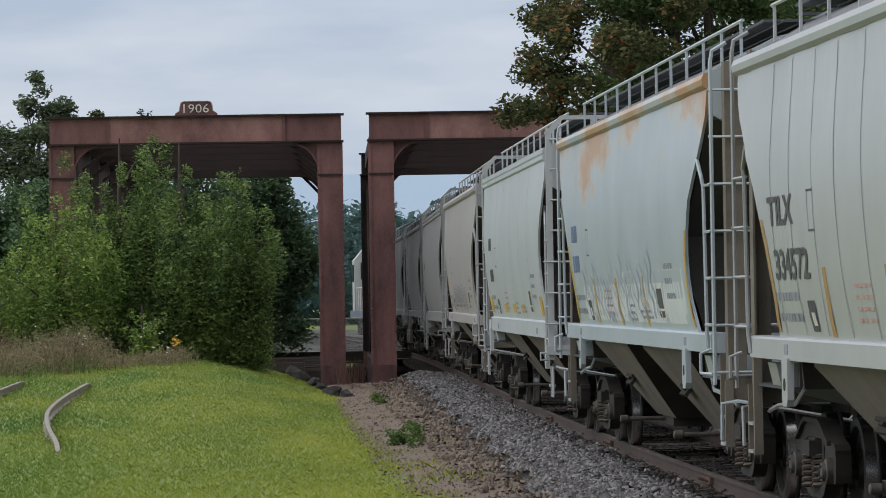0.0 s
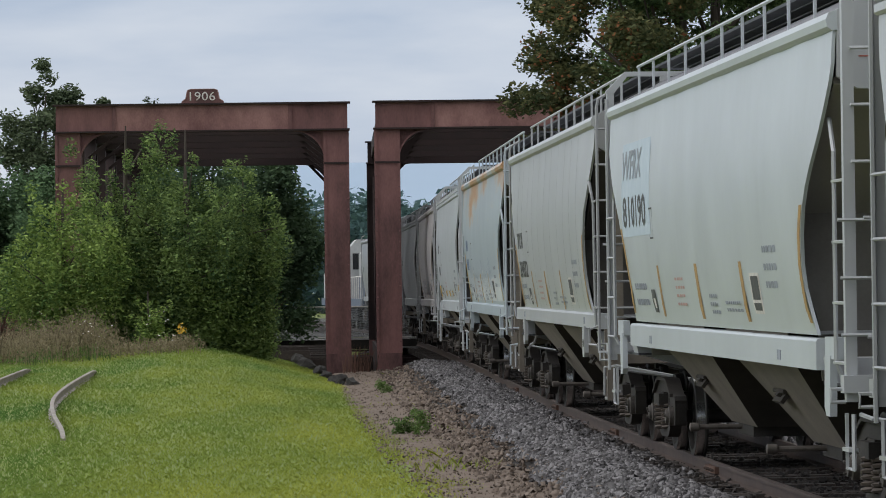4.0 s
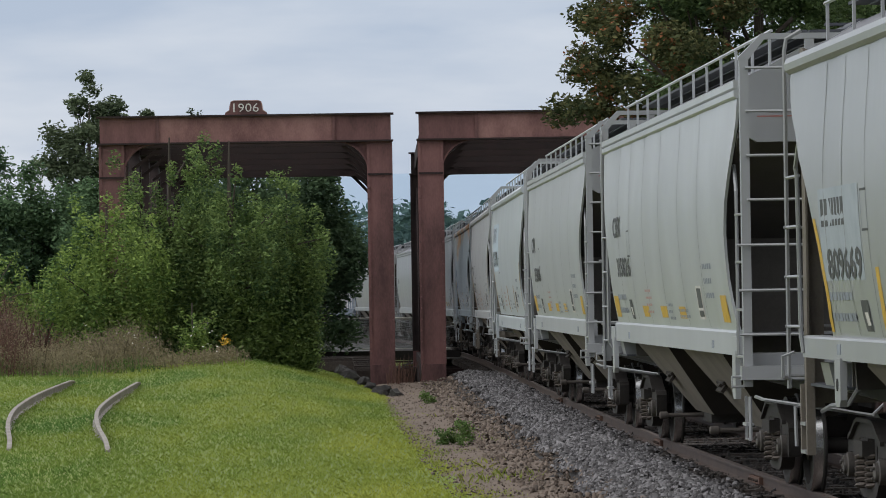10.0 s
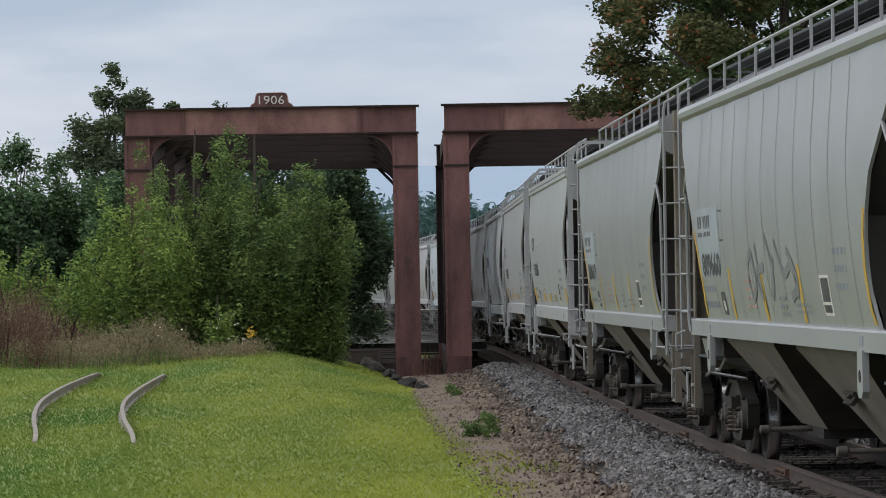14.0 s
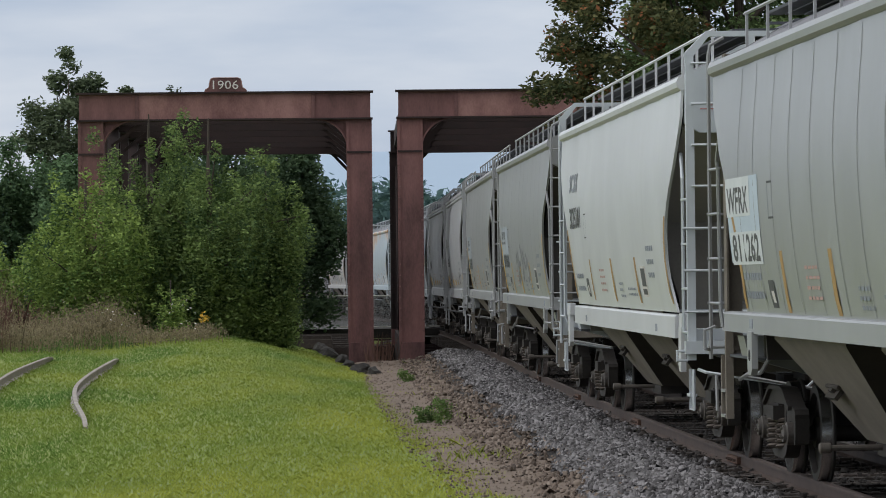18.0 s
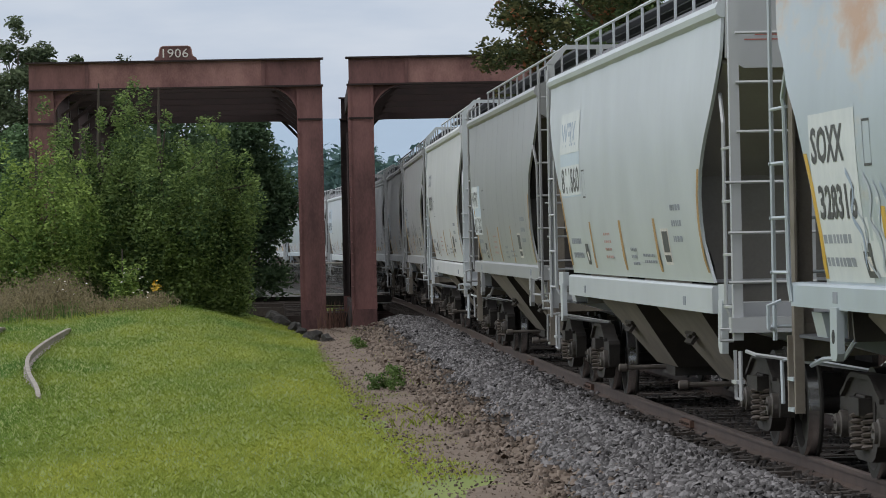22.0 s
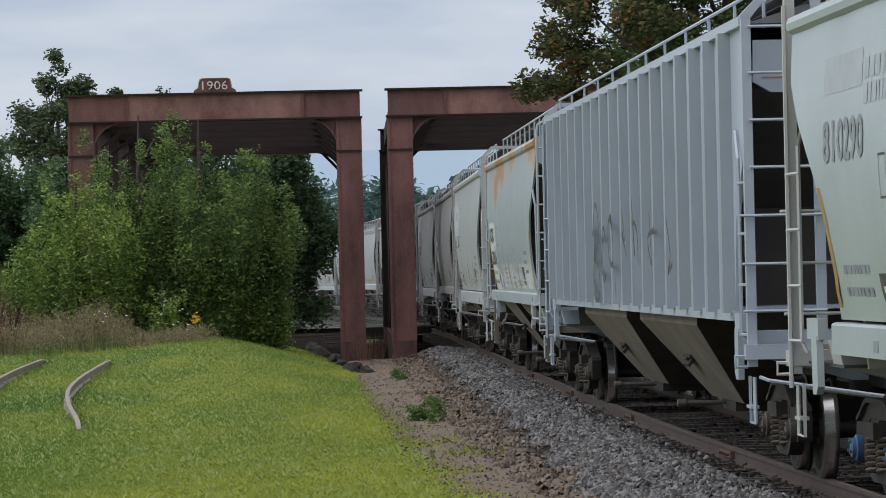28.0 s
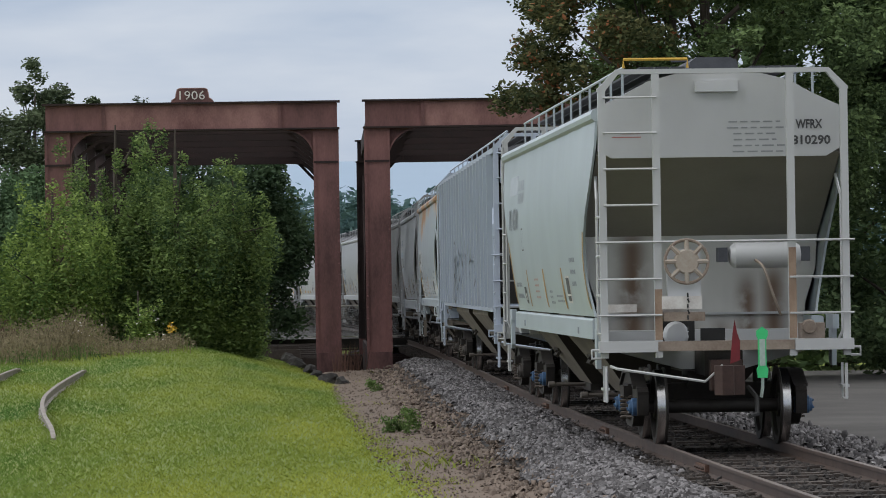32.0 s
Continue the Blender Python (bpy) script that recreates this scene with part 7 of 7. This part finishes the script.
# tall dry weeds by the thicket: fuzzy mounds with stalks standing out of them
def weed_mounds(n, x0, x1, tall, leaves, seed, mat, label):
    q = np.random.default_rng(seed)
    x, y = q.uniform(x0, x1, n), q.uniform(95.5, 107.5, n)
    ok = y > 96.2 + 7.0 * smooth_step(-11.0, -7.0, x) + 0.9 * np.sin(x * 1.3)
    x, y = x[ok], y[ok]
    h = tall * (1.0 - 0.6 * smooth_step(-11.5, -7.2, x)) * (0.72 + 0.28 * np.sin(x * 1.9 + 0.7)) * q.uniform(0.6, 1.1, len(x))
    cs = np.stack([x, y, ground_z(x, y) + h * 0.5], 1)
    rs = np.stack([q.uniform(0.3, 0.6, len(x)), q.uniform(0.3, 0.6, len(x)), h * 0.5 + 0.05], 1)
    v, f = leaf_cloud(leaves, cs, rs, 0.032, seed + 1, 1.6, 0.6)
    tagged(new("dry_weeds", big_mesh("dry_weeds", v, f, mat)), label, "weeds", kind="stuff")
    k = q.integers(0, len(x), 1000)
    blades(x[k] + q.normal(0, 0.3, 1000), y[k] + q.normal(0, 0.3, 1000), h[k] * q.uniform(0.8, 1.25, 1000), 0.16, 0.009, seed + 2, mat, "weed_stalks", "thin dry stalks standing out of the weeds", "weeds")


weed_mounds(280, -17.5, -6.7, 1.6, 56000, 23, M["weed"], "tall brownish dry weeds beside the lawn")
weed_mounds(110, -17.5, -11.4, 2.05, 26000, 26, M["weed_red"], "reddish brown tall weeds beside the lawn")
weed_mounds(40, -17.5, -6.9, 0.6, 3000, 33, M["leaf_mid"], "green leafy weeds among the dry ones")
q = np.random.default_rng(31)
n = 90
v, f = leaf_cloud(n, np.stack([q.uniform(-13, -7.2, 14), q.uniform(100, 105, 14), q.uniform(0.9, 1.3, 14)], 1), np.full((14, 3), 0.4), 0.035, 6)
tagged(new("wildflowers", big_mesh("wildflowers", v, f, M["white_paint"])), "small white wildflowers among the weeds", "flowers", kind="stuff")
v, f = leaf_cloud(40, np.array([[-7.05, 106.3, 1.05]]), np.full((1, 3), 0.16), 0.05, 7)
M["flower_yellow"] = make_mat("flower_yellow", (0.65, 0.42, 0.03), (0.5, 0.3, 0.03), 9, 0.6, 0, 0)
tagged(new("wildflowers", big_mesh("wildflowers", v, f, M["flower_yellow"])), "yellow wildflowers at the bush's foot", "flowers", kind="stuff")
# weeds between the bridges
for wx, wy in ((-2.75, 117.2), (-2.5, 116.8), (-2.9, 116.0)):
    q = np.random.default_rng(int(-wx * 100))
    n = 40
    hgt = q.uniform(0.25, 0.95, n)
    blades(wx + q.normal(0, 0.12, n), wy + q.normal(0, 0.15, n), hgt, 0.16, 0.012, int(-wx * 50), M["weed_red"], "weed_clump", "pale dry weeds between the bridge legs", "weed", np.full(n, -0.4))

# creek bank rocks
bank = tagged(new("bank_rocks"), "dark angular rocks on the creek bank", "rocks", kind="structure")


def rock_mesh(seed, s=1.0):
    b = bmesh.new()
    bmesh.ops.create_icosphere(b, subdivisions=2, radius=s)
    q = random.Random(seed)
    k = Vector((q.random() * 9, q.random() * 9, q.random() * 9))
    for vert in b.verts:
        d = noise.noise(vert.co * 1.3 / s + k)
        vert.co *= 1 + 0.5 * d
        vert.co.z *= 0.65
    me = bpy.data.meshes.new("rock")
    b.to_mesh(me)
    b.free()
    me.materials.append(M["bank_stone"])
    return me


M["bank_stone"] = make_mat("bank_stone", (0.045, 0.041, 0.039), (0.015, 0.014, 0.013), 2.5, 0.9, 0, 0.5, 20, 0.5)
rocks = [rock_mesh(k) for k in range(5)]
q = random.Random(8)
for k in range(90):
    x = q.uniform(-5.4, -2.5)
    y = float(creek_edge(np.array(x))) + q.uniform(-0.4, 3.2)
    o = part("rock", rocks[k % 5], None, bank)
    s = q.uniform(0.1, 0.3)
    o.matrix_basis = Matrix.Translation((x, y, float(ground_z(x, y)) + 0.05)) @ Euler((q.random() * 6, q.random() * 6, q.random() * 6)).to_matrix().to_4x4() @ Matrix.Scale(s, 4)


# ballast stones
def stones(n, off0, off1, y0, y1, seed, size, zfun, mat, name, label, power=1.0, thin=False):
    r = np.random.default_rng(seed)
    y = y0 * (y1 / y0) ** (r.random(n) ** power)
    o = r.uniform(off0, off1, n)
    if thin:
        # the heap thins out to a ragged foot that draws in near the camera
        foot = np.interp(y, [38, 43, 54, 70, 90], [-2.9, -2.75, -2.45, -2.25, -2.15]) + 0.12 * np.sin(y * 1.1) + np.abs(r.normal(0, 0.16, n))
        o = np.where(o < foot, foot + r.random(n) * 1.2, o)
    x = np.interp(y, D, X_OF) + o
    s = size * (0.45 + 1.3 * r.random(n) ** 1.6)
    base = np.array([(-1, -0.7, -0.5), (0.9, -0.9, -0.4), (1.0, 0.8, -0.6), (-0.8, 1.0, -0.5), (-0.5, -0.4, 0.7), (0.6, -0.5, 0.8), (0.5, 0.6, 0.6), (-0.6, 0.4, 0.75)])
    v = base[None] * r.uniform(0.35, 1.45, (n, 8, 3)) * r.uniform(0.6, 1.25, (n, 1, 3)) * s[:, None, None]
    a = r.uniform(0, 2 * np.pi, n)
    b = r.normal(0, 0.5, n)
    c, sn = np.cos(a)[:, None], np.sin(a)[:, None]
    vx, vy, vz = v[..., 0] * c - v[..., 1] * sn, v[..., 0] * sn + v[..., 1] * c, v[..., 2]
    cb, sb = np.cos(b)[:, None], np.sin(b)[:, None]
    vy, vz = vy * cb - vz * sb, vy * sb + vz * cb
    z = zfun(o) + track_z(y) + r.uniform(-0.01, 0.03, n)
    v = np.stack([vx + x[:, None], vy + y[:, None], vz + z[:, None]], -1).reshape(-1, 3)
    q = np.array([(4, 5, 6, 7), (0, 1, 5, 4), (1, 2, 6, 5), (2, 3, 7, 6), (3, 0, 4, 7)])
    f = (q[None] + 8 * np.arange(n)[:, None, None]).reshape(-1, 4)
    return tagged(new(name, big_mesh(name, v, f, mat)), label, "ballast", kind="stuff")


def stone_mat(name, light, mid, dark):
    m = bpy.data.materials.new(name)
    m.use_nodes = True
    n, l = m.node_tree.nodes, m.node_tree.links
    geo = n.new("ShaderNodeNewGeometry")
    ramp = n.new("ShaderNodeValToRGB")
    e = ramp.color_ramp.elements
    e[0].color, e[1].color = (*dark, 1), (*light, 1)
    e.new(0.55).color = (*mid, 1)
    l.new(geo.outputs["Random Per Island"], ramp.inputs["Fac"])
    l.new(ramp.outputs["Color"], n["Principled BSDF"].inputs["Base Color"])
    n["Principled BSDF"].inputs["Roughness"].default_value = 0.9
    return m


M["stones"] = stone_mat("ballast_stone", (0.26, 0.247, 0.252), (0.118, 0.111, 0.113), (0.038, 0.034, 0.035))
M["stones_brown"] = stone_mat("dirt_stone", (0.24, 0.19, 0.155), (0.15, 0.112, 0.088), (0.07, 0.053, 0.042))
# darker stone copy: shade below the train is put into its colour
M["stones_shaded"] = stone_mat("shaded_stone", (0.055, 0.046, 0.041), (0.024, 0.02, 0.018), (0.012, 0.01, 0.01))


def shoulder(o):
    return np.interp(o, [-3.3, -2.7, -2.2, -1.75, -1.4, -1.25, 1.3, 1.8, 2.9, 3.4], [-0.385, -0.36, -0.22, -0.12, -0.13, -0.17, -0.17, -0.18, -0.40, -0.42])


stones(66000, -3.0, -1.3, 33, 119, 41, 0.029, shoulder, M["stones"], "ballast", "grey crushed ballast stones beside the track", thin=True)
stones(8500, -1.25, 1.25, 33, 119, 42, 0.03, lambda o: np.full(len(o), -0.185), M["stones_shaded"], "ballast", "ballast between the ties, the train's shade in its dark colour")
stones(6000, -4.2, -2.3, 33, 117, 43, 0.012, lambda o: np.full(len(o), -0.38), M["stones_brown"], "ballast", "scattered brown gravel on the dirt strip")
stones(3500, -3.2, -2.2, 33, 118, 45, 0.028, shoulder, M["stones_brown"], "ballast", "brown dusty stones mixed into the ballast's foot")
stones(7500, 1.25, 3.5, 33, 118, 44, 0.036, shoulder, M["stones"], "ballast", "grey ballast stones on the far shoulder")

# ---- what moves ----
SPEED, GAIN = 8.153, 0.0119  # metres a second half way through, and the train's slow gain of pace
# middles of the cars along the track at rest time, from the train's end to its head
PLACES = [-202.2, -177.2, -153.65, -132.95, -113.1, -92.75, -72.4, -52.4, -31.45, -10.95, 8.3, 28.0, 47.4, 67.3, 87.3, 107.3, 127.3, 147.3]


def run(t):
    """How far the train has come at t seconds."""
    return SPEED * t + GAIN * (t - 16) ** 2 / 2


def car_pose(s, half=7.5):
    """A car's pose from the places of its two trucks."""
    a, b = on_track(s - half), on_track(s + half)
    dx, dy = b[0] - a[0], b[1] - a[1]
    za, zb = float(track_z(a[1])), float(track_z(b[1]))
    return pose((a[0] + b[0]) / 2, (a[1] + b[1]) / 2, (za + zb) / 2, math.degrees((zb - za) / (2 * half)), 0, -math.degrees(math.atan2(dx, dy)))


def motions():
    times = list(np.arange(0, 32.01, 2.0))
    for s0, car in zip(PLACES, CARS):
        walk(car, [(float(t), car_pose(s0 + run(float(t)), 11.57 if car == CARS[1] else 7.5)) for t in times])
    s0 = PLACES[-1] + HALF
    for loco in LOCOS:
        s0 += LOCO_HALF
        walk(loco, [(float(t), car_pose(s0 + run(float(t)), 6.5)) for t in times])
        s0 += LOCO_HALF
    # wheels roll: a turn of the rim for its way along the rail
    steps = [k / 15 for k in range(481)]
    for car in CARS:
        sets = [o for o in car.children if o.name.startswith("wheelset")]
        for ws in sets:
            x, y, z = ws.location
            walk(ws, [(t, pose(x, y, z, -math.degrees((run(t) - run(0)) / 0.468))) for t in steps])


motions()
